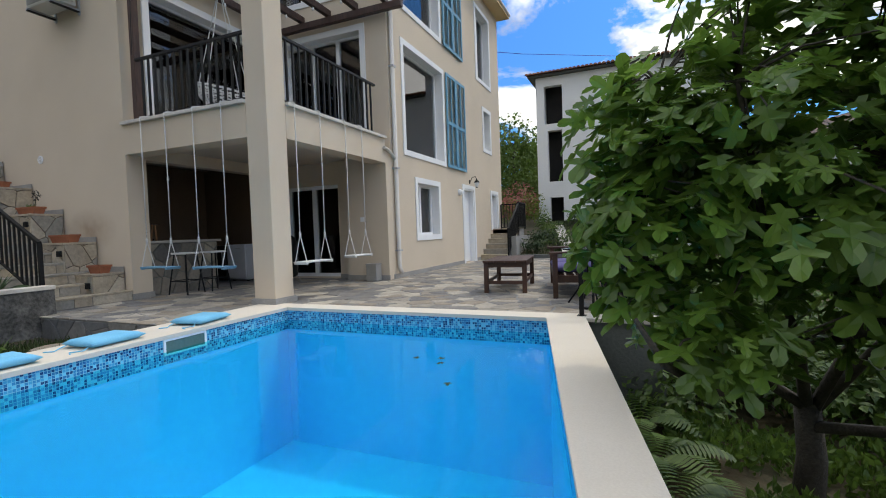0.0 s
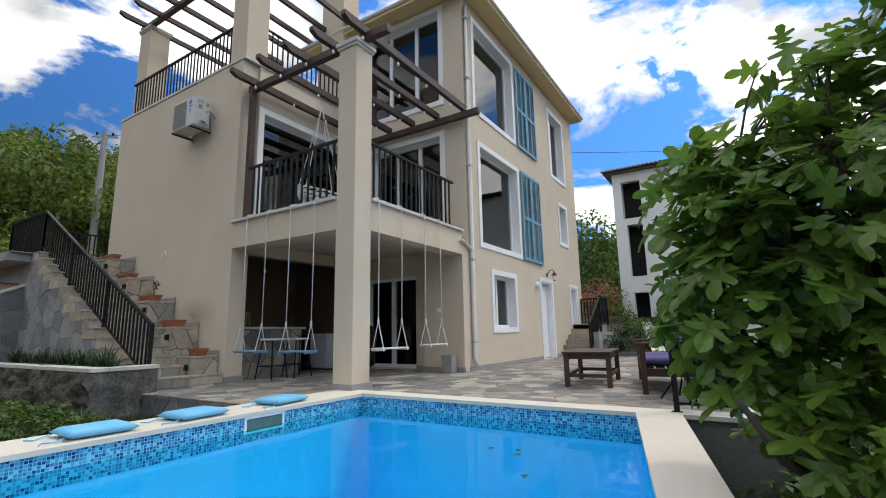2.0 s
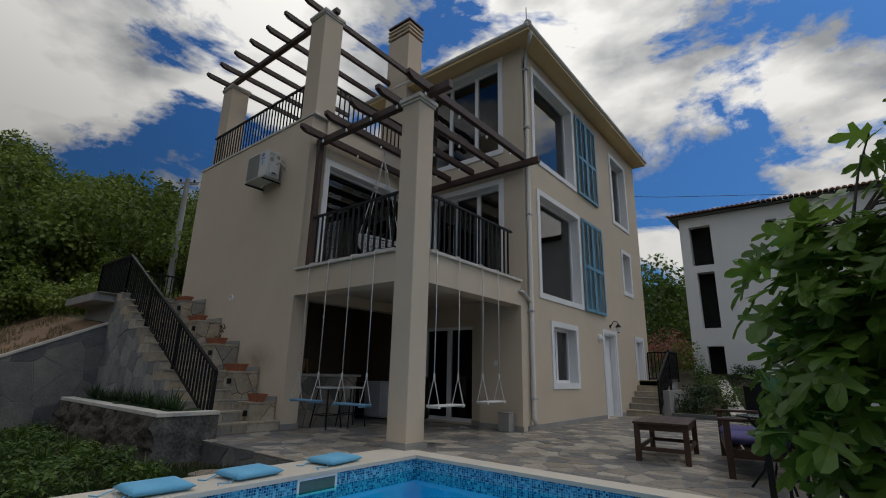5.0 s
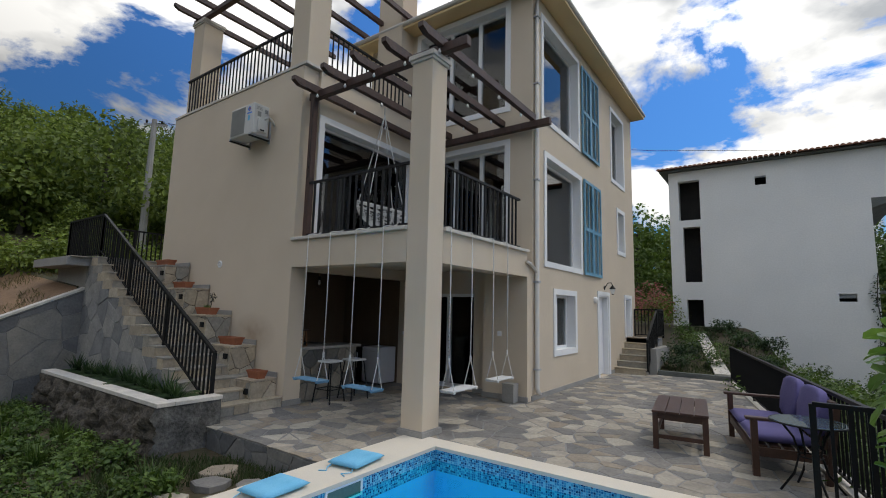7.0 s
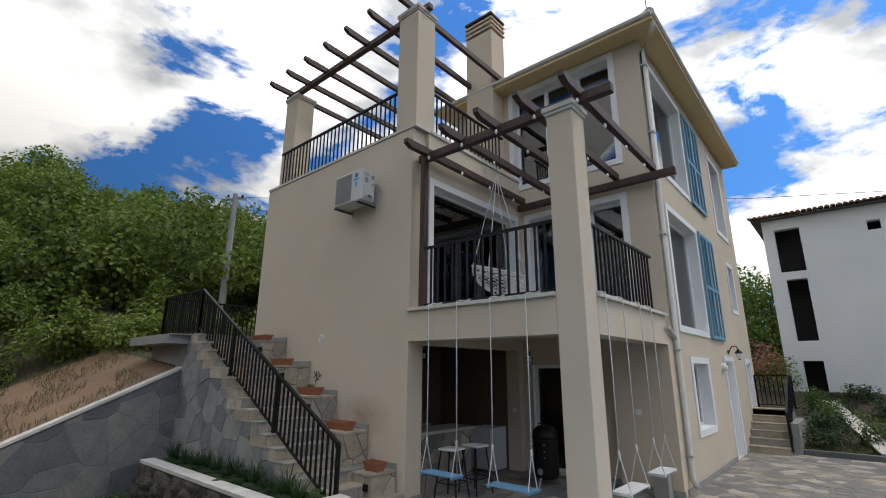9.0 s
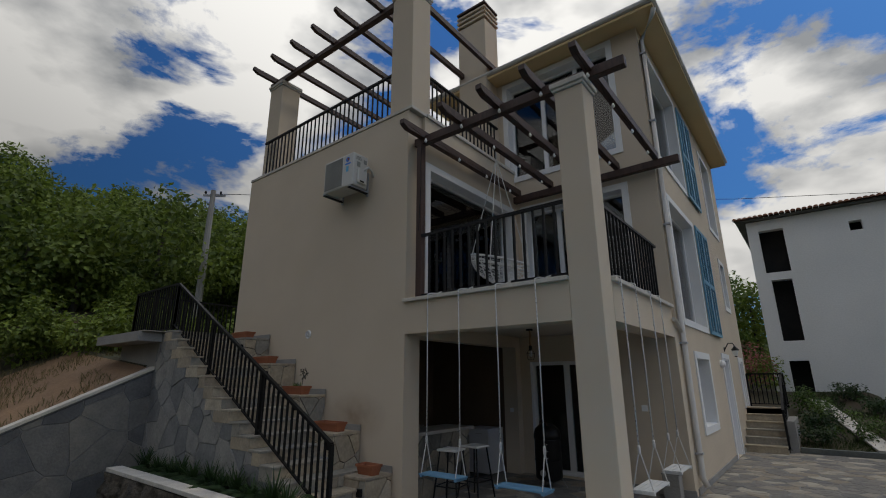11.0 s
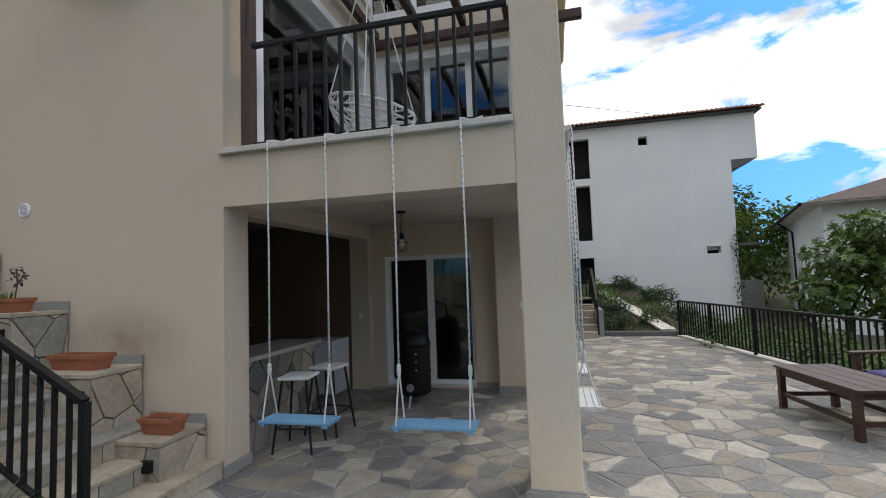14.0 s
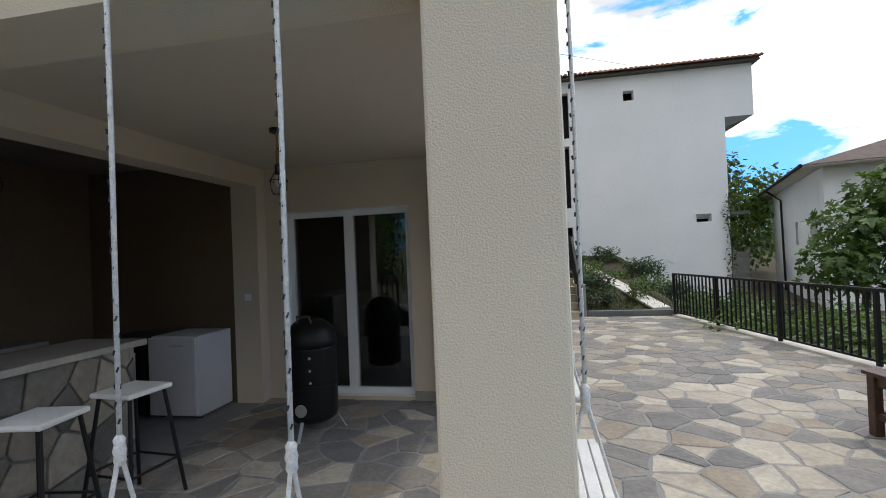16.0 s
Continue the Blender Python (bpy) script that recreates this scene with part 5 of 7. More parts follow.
def make_smoker():
    t = thing("smoker_grill", (-6.48, 8.1, 0), "black enamelled upright smoker grill by the glass doors", "grill")
    part("barrel", lathe([(0.17, 0.12), (0.225, 0.16), (0.23, 0.2), (0.23, 0.78), (0.235, 0.8)], 28), BLACK_ENAMEL, t, smooth=True)
    lid = part("lid", lathe([(0.238, 0.8), (0.238, 0.86), (0.21, 0.96), (0.13, 1.03), (0.05, 1.05)], 28), BLACK_ENAMEL, t, "domed black lid", smooth=True)
    part("lid_handle", a_tube([(-0.07, -0.12, 1.02), (-0.06, -0.14, 1.08), (0.06, -0.14, 1.08), (0.07, -0.12, 1.02)], 0.012, 8), BROWN_WOOD, lid)
    part("thermometer", moved(lathe([(0.035, 0), (0.035, 0.012)], 14), pose(0.0, -0.19, 0.93, 60)), METAL_GREY, lid)
    part("band", lathe([(0.234, 0.44), (0.24, 0.445), (0.24, 0.465), (0.234, 0.47)], 28), BLACK_ENAMEL, t)
    part("hatch", moved(lathe([(0.055, 0), (0.055, 0.012), (0.04, 0.014)], 14), pose(0, -0.228, 0.26, 90)), GRILLE, t, "round damper with a dull rim")
    for i in range(3):
        part("rivet", moved(lathe([(0.012, 0), (0.012, 0.008)], 8), pose(0.09, -0.215, 0.5 + i * 0.11, 90)), METAL_GREY, t)
    for a in (30, 150, 270):
        c, s = math.cos(radians(a)), math.sin(radians(a))
        part("leg", a_beam((0.19 * c, 0.19 * s, 0.2), (0.3 * c, 0.3 * s, 0.0), 0.03, 0.008), METAL_GREY, t)


make_smoker()


def make_pendant(x, y, z):
    t = thing("pendant_lamp", (x, y, z), "rope pendant lamp with a black wire cage", "lamp", "pendant lamps")
    part("ceiling_rose", lathe([(0.06, -0.03), (0.06, 0.0)], 16), BLACK_METAL, t)
    part("cord", a_tube([(0, 0, -0.03), (0.01, 0, -0.12), (-0.008, 0.005, -0.2), (0.0, 0, -0.3)], 0.016, 8), material("hemp", (0.2, 0.12, 0.06), (0.3, 0.2, 0.11), 0.9, 20, 90, 0.3), t, "twisted hemp rope")
    part("socket", lathe([(0.022, -0.38), (0.028, -0.36), (0.028, -0.3), (0.012, -0.29)], 12), BLACK_METAL, t)
    part("bulb", lathe([(0.008, -0.49), (0.03, -0.47), (0.033, -0.44), (0.02, -0.39), (0.015, -0.38)], 14), BULB, t, smooth=True)
    for i in range(6):
        a = i * math.pi / 3
        c, s = math.cos(a), math.sin(a)
        part("cage_wire", a_tube([(0.028 * c, 0.028 * s, -0.35), (0.075 * c, 0.075 * s, -0.43), (0.07 * c, 0.07 * s, -0.5), (0.045 * c, 0.045 * s, -0.54)], 0.003, 5), BLACK_METAL, t)
    for r, zz in ((0.075, -0.43), (0.046, -0.54)):
        part("cage_ring", a_tube([(r * math.cos(k * math.pi / 8), r * math.sin(k * math.pi / 8), zz) for k in range(17)], 0.003, 5), BLACK_METAL, t)


make_pendant(-6.43, 7.55, 2.68)
make_pendant(-8.6, 7.0, 2.76)

# small kitchen things
board = thing("serving_stand", (-7.75, 6.02, 1.01), "small wooden stand on the bar counter", "stand")
for s in (-1, 1):
    part("leg", a_beam((0.02 * s, -0.07 * s, 0), (0.02 * s, -0.04 * s, 0.3), 0.025, 0.02), material("orange_wood", (0.22, 0.1, 0.04), (0.32, 0.16, 0.07), 0.6, 4, 40, 0.1), board)
part("shelf", a_box(-0.06, -0.09, 0.3, 0.06, 0.09, 0.32), BROWN_WOOD, board)
hood = thing("wall_board", (-9.74, 6.9, 1.55), "dark wooden board with utensils on the kitchen wall", "board")
part("panel", a_box(0, -0.35, 0, 0.03, 0.35, 0.6, 0.004), BROWN_WOOD, hood)
for i in range(5):
    part("utensil", a_tube([(0.045, -0.25 + 0.12 * i, 0.5), (0.045, -0.25 + 0.12 * i, 0.15 + 0.03 * (i % 2))], 0.01, 6), METAL_GREY, hood)
for i, (w, h) in enumerate(((0.08, 0.28), (0.07, 0.2), (0.11, 0.16))):
    b = thing("bottle", (-9.45, 6.2 + 0.5 * i, 0.9), "dark bottle standing on the kitchen worktop", "bottle", "kitchen bottles")
    part("glass", lathe([(w / 2, 0), (w / 2, h * 0.6), (w / 5, h * 0.75), (w / 5, h)], 12), BLACK_ENAMEL, b)
switch = thing("light_switch", (-7.62, 8.868, 1.2), "white light switch on the beige pier", "switch")
part("plate", a_box(-0.04, -0.008, -0.04, 0.04, 0.0, 0.04, 0.003), PLASTIC, switch)
switch2 = thing("light_switch", (-4.95, 8.798, 1.32), "white socket plate on the corner pier", "switch")
part("plate", a_box(-0.05, -0.008, -0.05, 0.05, 0.0, 0.05, 0.003), PLASTIC, switch2)


# ---- terrace furniture ----
def make_table():
    t = thing("low_table", (-1.40, 7.78, 0), "dark brown slatted wooden low table on the terrace", "table", turn=7)
    for i in range(4):
        part("top_slat", a_box(-0.34 + i * 0.172, -0.7, 0.48, -0.34 + i * 0.172 + 0.165, 0.7, 0.51, 0.004), BROWN_WOOD, t)
    for sx in (-1, 1):
        for sy in (-1, 1):
            part("leg", a_box(sx * 0.3 - 0.035, sy * 0.62 - 0.035, 0, sx * 0.3 + 0.035, sy * 0.62 + 0.035, 0.48, 0.005), BROWN_WOOD, t)
        part("side_apron", a_box(sx * 0.3 - 0.015, -0.58, 0.40, sx * 0.3 + 0.015, 0.58, 0.478), BROWN_WOOD, t)
        part("side_stretcher", a_box(sx * 0.3 - 0.015, -0.58, 0.14, sx * 0.3 + 0.015, 0.58, 0.19), BROWN_WOOD, t)
    for sy in (-1, 1):
        part("end_apron", a_box(-0.28, sy * 0.62 - 0.015, 0.40, 0.28, sy * 0.62 + 0.015, 0.478), BROWN_WOOD, t)
        part("end_stretcher", a_box(-0.28, sy * 0.62 - 0.015, 0.14, 0.28, sy * 0.62 + 0.015, 0.19), BROWN_WOOD, t)


make_table()


def soft(x0, y0, z0, x1, y1, z1, r=0.05, puff=0.03):
    """A stuffed cushion."""
    bm = bmesh.new()
    bmesh.ops.create_grid(bm, x_segments=10, y_segments=10, size=0.5)
    low = bm.verts[:]
    top = {}
    for v in low:
        e = max(abs(v.co.x), abs(v.co.y)) * 2
        h = (1 - e ** 4) ** 0.5 if e < 1 else 0
        v.co.z = 0.5 + 0.5 * h
    geo = bmesh.ops.duplicate(bm, geom=bm.faces[:])
    for v in geo["geom"]:
        if isinstance(v, bmesh.types.BMVert):
            v.co.z = 1 - v.co.z
    bmesh.ops.remove_doubles(bm, verts=bm.verts, dist=0.001)
    bmesh.ops.recalc_face_normals(bm, faces=bm.faces)
    for v in bm.verts:
        w = 1 + 0.012 * noise.noise(v.co * 5)
        v.co = Vector((x0 + (v.co.x * w + 0.5) * (x1 - x0), y0 + (v.co.y * w + 0.5) * (y1 - y0), z0 + v.co.z * (z1 - z0)))
    return bm


def make_sofa():
    t = thing("garden_sofa", (-0.30, 7.72, 0), "dark wooden garden sofa with purple cushions by the railing", "sofa", turn=11)
    L = 0.95
    for sy in (-1, 1):
        part("front_leg", a_box(-0.40, sy * L - 0.035, 0, -0.33, sy * L + 0.035, 0.62, 0.005), BROWN_WOOD, t)
        part("back_leg", a_beam((0.30, sy * L, 0), (0.42, sy * L, 0.88), 0.07, 0.06), BROWN_WOOD, t)
        part("armrest", a_box(-0.45, sy * L - 0.05, 0.62, 0.38, sy * L + 0.05, 0.655, 0.01), BROWN_WOOD, t)
        part("side_rail", a_box(-0.33, sy * L - 0.015, 0.22, 0.3, sy * L + 0.015, 0.32), BROWN_WOOD, t)
    part("front_rail", a_box(-0.385, -L + 0.035, 0.22, -0.355, L - 0.035, 0.32), BROWN_WOOD, t)
    for i in range(5):
        part("seat_slat", a_box(-0.34 + i * 0.13, -L + 0.02, 0.32, -0.34 + i * 0.13 + 0.1, L - 0.02, 0.34), BROWN_WOOD, t)
    part("top_rail", a_box(0.37, -L, 0.8, 0.43, L, 0.89, 0.006), BROWN_WOOD, t)
    for i in range(9):
        y = -0.8 + i * 0.2
        part("back_slat", a_beam((0.33, y, 0.34), (0.395, y, 0.82), 0.05, 0.02), BROWN_WOOD, t)
    for k in (0, 1):
        a = -L + 0.05 + k * 0.9
        part("seat_cushion", soft(-0.40, a, 0.34, 0.26, a + 0.9, 0.46), PURPLE, t, "purple fabric seat cushion", smooth=True)
        part("back_cushion", moved(soft(0, a + 0.01, 0, 0.13, a + 0.88, 0.56), pose(0.2, 0, 0.45, 0, 10)), PURPLE, t, "purple fabric back cushion", smooth=True)


make_sofa()


def make_round_table():
    t = thing("round_table", (0.02, 6.48, 0), "round glass-topped table with black metal legs", "table")
    part("top", lathe([(0.33, 0.70), (0.345, 0.703), (0.345, 0.712), (0.33, 0.716)], 36), DARK_GLASS, t, "dark glass top")
    part("rim", a_tube([(0.345 * math.cos(k * math.pi / 16), 0.345 * math.sin(k * math.pi / 16), 0.705) for k in range(33)], 0.01, 6), BLACK_METAL, t)
    for k in range(4):
        a = k * math.pi / 2 + 0.4
        c, s = math.cos(a), math.sin(a)
        part("leg", a_tube([(0.26 * c, 0.26 * s, 0.7), (0.15 * c, 0.15 * s, 0.55), (0.1 * c, 0.1 * s, 0.38), (0.16 * c, 0.16 * s, 0.18), (0.3 * c, 0.3 * s, 0.0)], 0.012, 8), BLACK_METAL, t, smooth=True)
    part("ring", a_tube([(0.11 * math.cos(k * math.pi / 10), 0.11 * math.sin(k * math.pi / 10), 0.36) for k in range(21)], 0.008, 6), BLACK_METAL, t)


make_round_table()

for x, y, turn in ((-4.27, 4.1, 8), (-4.27, 3.0, 4), (-4.25, 2.1, -2)):
    c = thing("seat_cushion", (x, y, 0.009), "flat light blue cushion lying on the pool edge", "cushion", "poolside cushions", turn)
    part("pad", soft(-0.21, -0.27, 0, 0.21, 0.27, 0.085), CUSHION_BLUE, c, smooth=True)
    part("piping", a_tube([(-0.2, -0.26, 0.042), (0.2, -0.26, 0.042), (0.2, 0.26, 0.042), (-0.2, 0.26, 0.042), (-0.2, -0.26, 0.042)], 0.006, 6), CUSHION_BLUE, c)
    for s in (-1, 1):
        part("tie", a_tube([(0.0 + 0.15 * s, -0.26, 0.03), (0.02 + 0.17 * s, -0.33, 0.012), (0.1 * s, -0.4, 0.006), (0.18 * s, -0.44, 0.006)], 0.006, 5), CUSHION_BLUE, c)


# ---- balcony things ----
def make_hanging_chair():
    t = thing("hanging_chair", (-6.42, 6.6, 3.1), "white macrame hanging chair on the balcony", "chair")
    n, m = 18, 9
    pts = [[Vector((0.5 * math.cos(a) * math.sin(b), 0.45 * math.sin(a) * math.sin(b), 0.62 - 0.45 * math.cos(b) - 0.14 * math.cos(a))) for b in [0.2 + 1.45 * k / m for k in range(m + 1)]] for a in [2 * math.pi * j / n for j in range(n)]]
    for j in range(n):
        part("net_cord", a_tube(pts[j], 0.007, 5), SEAT_WHITE, t)
        part("net_cord", a_tube([pts[(j + k) % n][k] for k in range(m + 1)], 0.007, 5), SEAT_WHITE, t)
    part("rim", a_tube([pts[j % n][m] for j in range(n + 1)], 0.018, 8), SEAT_WHITE, t)
    part("tassel_band", a_tube([pts[j % n][m - 1] - Vector((0, 0, 0.04)) for j in range(n + 1)], 0.012, 6), SEAT_WHITE, t)
    for j in (1, 5, 10, 14):
        part("suspension_rope", a_tube([pts[j][m], (0.0, 0, 2.55)], 0.008, 5), SEAT_WHITE, t)
    part("hook", a_tube([(0, 0, 2.55), (0, 0, 2.69)], 0.01, 6), METAL_GREY, t)


make_hanging_chair()


def make_string_lights():
    t = thing("string_lights", (0, 0, 5.88), "string of small white bulbs draped along the pergola", "string lights")
    bulb = None
    for x, sx in ((-7.12, 1), (-6.36, 1), (-5.64, 1), (-4.94, 1), (-4.24, 1)):
        pts = []
        for k in range(17):
            y = 5.0 + 3.8 * k / 16
            pts.append((x + 0.015 * math.sin(k * 2.2), y, -0.005 - 0.05 * abs(math.sin(k * math.pi / 4))))
        part("wire", a_tube(pts, 0.004, 5), BLACK_METAL, t)
        for k in (2, 6, 10, 14):
            if bulb is None:
                ob = part("bulb", lathe([(0.008, -0.075), (0.026, -0.055), (0.028, -0.04), (0.014, -0.015), (0.013, 0.0)], 12), BULB, t, "small white globe bulb", smooth=True)
                bulb = ob.data
            else:
                ob = new("bulb", bulb)
                ob.parent = t
            ob.location = pts[k]
    part("drop_wire", a_tube([(-7.23, 5.48, -0.1), (-7.24, 5.47, -0.5), (-7.22, 5.46, -0.9), (-7.25, 5.47, -1.2), (-7.28, 5.48, -1.7)], 0.005, 5), BLACK_METAL, t)


make_string_lights()

# curtains span the whole window; their blue paints in the reflected sky
for k in range(4):
    x = -7.14 + k * 0.62
    c = thing("curtain", (x, 9.47, 6.4), "blue curtain widened across the upper window to imitate reflected sky", "curtain", "upper curtains")
    bm = bmesh.new()
    cols = [[bm.verts.new((u * 0.03 - 0.3, 0.03 * math.sin(u * 1.3), z)) for z in (0.0, 2.4)] for u in range(21)]
    for a, b in zip(cols, cols[1:]):
        bm.faces.new((a[0], b[0], b[1], a[1]))
    part("cloth", bm, CURTAIN, c)

for y in (6.15, 7.6):
    c = thing("curtain", (-7.95, y, 3.05), "dark blue curtain behind the balcony window", "curtain", "balcony curtains")
    bm = bmesh.new()
    cols = [[bm.verts.new((0.03 * math.sin(u * 1.3), u * 0.035, z)) for z in (0.0, 2.3)] for u in range(24)]
    for a, b in zip(cols, cols[1:]):
        bm.faces.new((a[0], b[0], b[1], a[1]))
    part("cloth", bm, CURTAIN, c)

lounge = thing("roof_lounger", (-11.4, 7.2, 6.37), "pale wooden lounger back on the roof terrace", "lounger")
part("seat", a_box(-0.6, -0.3, 0.3, 0.6, 0.3, 0.36), material("pale_wood", (0.45, 0.28, 0.12), (0.55, 0.36, 0.17), 0.7, 4, 40, 0.1), lounge)
part("backrest", a_beam((-0.6, 0, 0.36), (0.5, 0, 0.95), 0.6, 0.05), bpy.data.materials["pale_wood"], lounge)
for sx in (-0.5, 0.5):
    for sy in (-0.25, 0.25):
        part("leg", a_box(sx - 0.03, sy - 0.03, 0, sx + 0.03, sy + 0.03, 0.3), bpy.data.materials["pale_wood"], lounge)


# ---- neighbouring houses ----
def make_neighbour():
    t = thing("neighbour_house", (0, 23.2, 0), "white rendered three-storey house with dark openings and tile roof", "house")
    holes = [(-3.56, -2.70, 6.04, 7.86), (-3.43, -2.74, 3.25, 5.72), (-3.38, -2.74, 1.25, 2.48), (-0.63, -0.24, 7.32, 7.7), (1.8, 2.33, 2.45, 2.75)]
    part("wall", wall("x", -3.95, 2.95, 0, 0.35, -1.5, 8.3, holes), WHITE_WALL, t, "white rendered wall with faint stains")
    part("overhang_wall", wall("x", 2.95, 3.95, 0.0, 9.0, 6.35, 8.3), WHITE_WALL, t, "white overhanging upper wall")
    bm = bmesh.new()
    v = [bm.verts.new(p) for p in ((2.95, 0, 6.35), (3.95, 0, 6.35), (2.95, 0, 5.95), (2.95, 9, 6.35), (3.95, 9, 6.35), (2.95, 9, 5.95))]
    for f in ((0, 2, 1), (3, 4, 5), (1, 2, 5, 4), (0, 3, 5, 2)):
        bm.faces.new([v[i] for i in f])
    # the wedge is coloured darker than the white walls around it
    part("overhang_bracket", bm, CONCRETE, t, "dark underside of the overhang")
    part("side_wall", wall("y", 0.35, 9.0, 2.6, 2.95, -1.5, 8.3), WHITE_WALL, t)
    part("west_wall", wall("y", 0.35, 9.0, -3.95, -3.6, -1.5, 8.3), WHITE_WALL, t)
    part("back_wall", wall("x", -3.95, 2.95, 9.0, 9.3, -1.5, 8.3), WHITE_WALL, t)
    # near-black sheet paints in the gloom behind the openings
    part("dark_room", wall("x", -3.6, 2.6, 0.8, 0.9, -1.0, 8.2), PAINTED_GLOOM, t)
    for z in (5.78, 2.6):
        part("floor_slab", a_box(-3.6, 0.36, z, 2.6, 8.9, z + 0.2), WHITE_WALL, t)
    roof = part("roof", moved(a_box(-4.3, -0.25, 0, 4.15, 9.6, 0.06), pose(0, 0, 8.32)), CONCRETE, t, "flat slab under the tiles")
    me = None
    for i in range(46):
        if me is None:
            bm = bmesh.new()
            for k in range(7):
                a0 = math.pi * k / 6
                bm.verts.new((0.09 * math.cos(a0), -0.42, -0.02 + 0.085 * math.sin(a0)))
            bm.verts.ensure_lookup_table()
            f = [bm.verts[k] for k in range(7)]
            g = [bm.verts.new(p.co + Vector((0, 5.0, 0.9))) for p in f]
            for k in range(6):
                bm.faces.new((f[k], f[k + 1], g[k + 1], g[k]))
            bm.faces.new(f[::-1])
            ob = part("roof_tile", bm, ROOF_TILE, t)
            me = ob.data
        else:
            ob = new("roof_tile", me)
            ob.parent = t
        ob.location = (-4.3 + i * 0.187, 0, 8.42)
    part("drain_cover", moved(lathe([(0.2, 0), (0.2, 0.03), (0.15, 0.03)], 16), pose(0.9, 0, 1.15, 90)), WHITE_WALL, t)


make_neighbour()


def make_far_house():
    t = thing("far_house", (8.0, 30, -1.2), "white house with deep eaves beyond the garden trees", "house", turn=-17.2)
    part("wall", wall("y", -8, 3, 0, 0.35, 0, 5.3, [(-3.4, -2.9, 2.6, 3.6), (-6.9, -5.8, 2.4, 3.8)]), WHITE_WALL, t)
    part("end_wall", wall("x", 0.35, 9, -8, -7.65, 0, 5.3), WHITE_WALL, t)
    part("far_wall", wall("x", 0.35, 9, 2.65, 3, 0, 5.3), WHITE_WALL, t)
    part("soffit", a_box(-0.65, -8.6, 5.3, 9.6, 3.6, 5.36), COPING_WHITE, t)
    bm = bmesh.new()
    v = [bm.verts.new(p) for p in ((-0.7, -8.65, 5.36), (9.65, -8.65, 5.36), (9.65, 3.65, 5.36), (-0.7, 3.65, 5.36), (4.5, -5, 7.0), (4.5, -1, 7.0))]
    for f in ((0, 1, 4), (1, 2, 5, 4), (2, 3, 5), (3, 0, 4, 5)):
        bm.faces.new([v[k] for k in f])
    part("roof", bm, material("weathered_tile", (0.07, 0.05, 0.042), (0.14, 0.1, 0.085), 0.9, 4, 30, 0.4), t, "dark brown hipped tile roof")
    part("gutter", a_tube([(-0.72, -8.6, 5.34), (-0.72, 3.6, 5.34)], 0.07, 8), BLACK_METAL, t, "dark gutter")
    part("downpipe", a_tube([(-0.7, -0.4, 5.3), (-0.1, -0.2, 4.8), (-0.06, -0.2, 0)], 0.05, 8), BLACK_METAL, t)
    # the gloom behind these windows is a near-black sheet as well
    part("dark_room", wall("y", -7.6, 2.6, 0.9, 1.0, 0, 5.2), PAINTED_GLOOM, t)
    u = thing("block_pillar", (5.6, 29.6, -1.0), "bare concrete block pillar beside the neighbour's house", "pillar")
    for i in range(9):
        part("block", a_box(-0.55, -0.2, i * 0.24, 0.55, 0.2, i * 0.24 + 0.225, 0.008), GREY_PLASTER, u)
    part("canopy", a_box(-2.2, -0.8, 4.0, 0.4, 0.4, 4.12), CONCRETE, u)


make_far_house()


def make_pole():
    t = thing("utility_pole", (-20.0, 7.75, 2.4), "grey concrete utility pole on the hillside", "pole")
    part("shaft", a_tube([(0, 0, 0), (0, 0, 6.6)], 0.16, 10, 0.6), GREY_PLASTER, t)
    part("crossarm", a_beam((-0.3, -0.25, 6.4), (0.3, 0.35, 6.4), 0.06, 0.08), METAL_GREY, t)
    for s in (-0.2, 0.2):
        part("insulator", moved(lathe([(0.03, 0), (0.05, 0.05), (0.03, 0.12)], 8), pose(s, s, 6.45)), BLACK_ENAMEL, t)
    part("cable", a_tube([(0, 0, 6.45), (8, 6, 6.1), (16, 13, 6.3), (24, 20, 7.0)], 0.012, 5), BLACK_METAL, t)


make_pole()


# ---- plants ----
def scatter_mesh(name, verts, faces, mats):
    """One mesh of many copies of a small shape. mats: an (n, 4, 4) array."""
    v = np.array(verts, float)
    n, k = len(mats), len(v)
    hv = np.concatenate([v, np.ones((k, 1))], 1)
    out = np.einsum("nij,kj->nki", mats, hv)[..., :3].reshape(-1, 3)
    fs = [tuple(i * k + j for j in f) for i in range(n) for f in faces]
    me = bpy.data.meshes.new(name)
    me.from_pydata(out.tolist(), [], fs)
    return me


def frames_for(points, normals, tips, sizes):
    """Poses for leaves: z along normal, y along the tip."""
    z = normals / np.linalg.norm(normals, axis=1, keepdims=True)
    y = tips - (tips * z).sum(1, keepdims=True) * z
    y /= np.linalg.norm(y, axis=1, keepdims=True) + 1e-9
    x = np.cross(y, z)
    m = np.zeros((len(points), 4, 4))
    m[:, :3, 0], m[:, :3, 1], m[:, :3, 2] = x * sizes[:, None], y * sizes[:, None], z * sizes[:, None]
    m[:, :3, 3], m[:, 3, 3] = points, 1
    return m


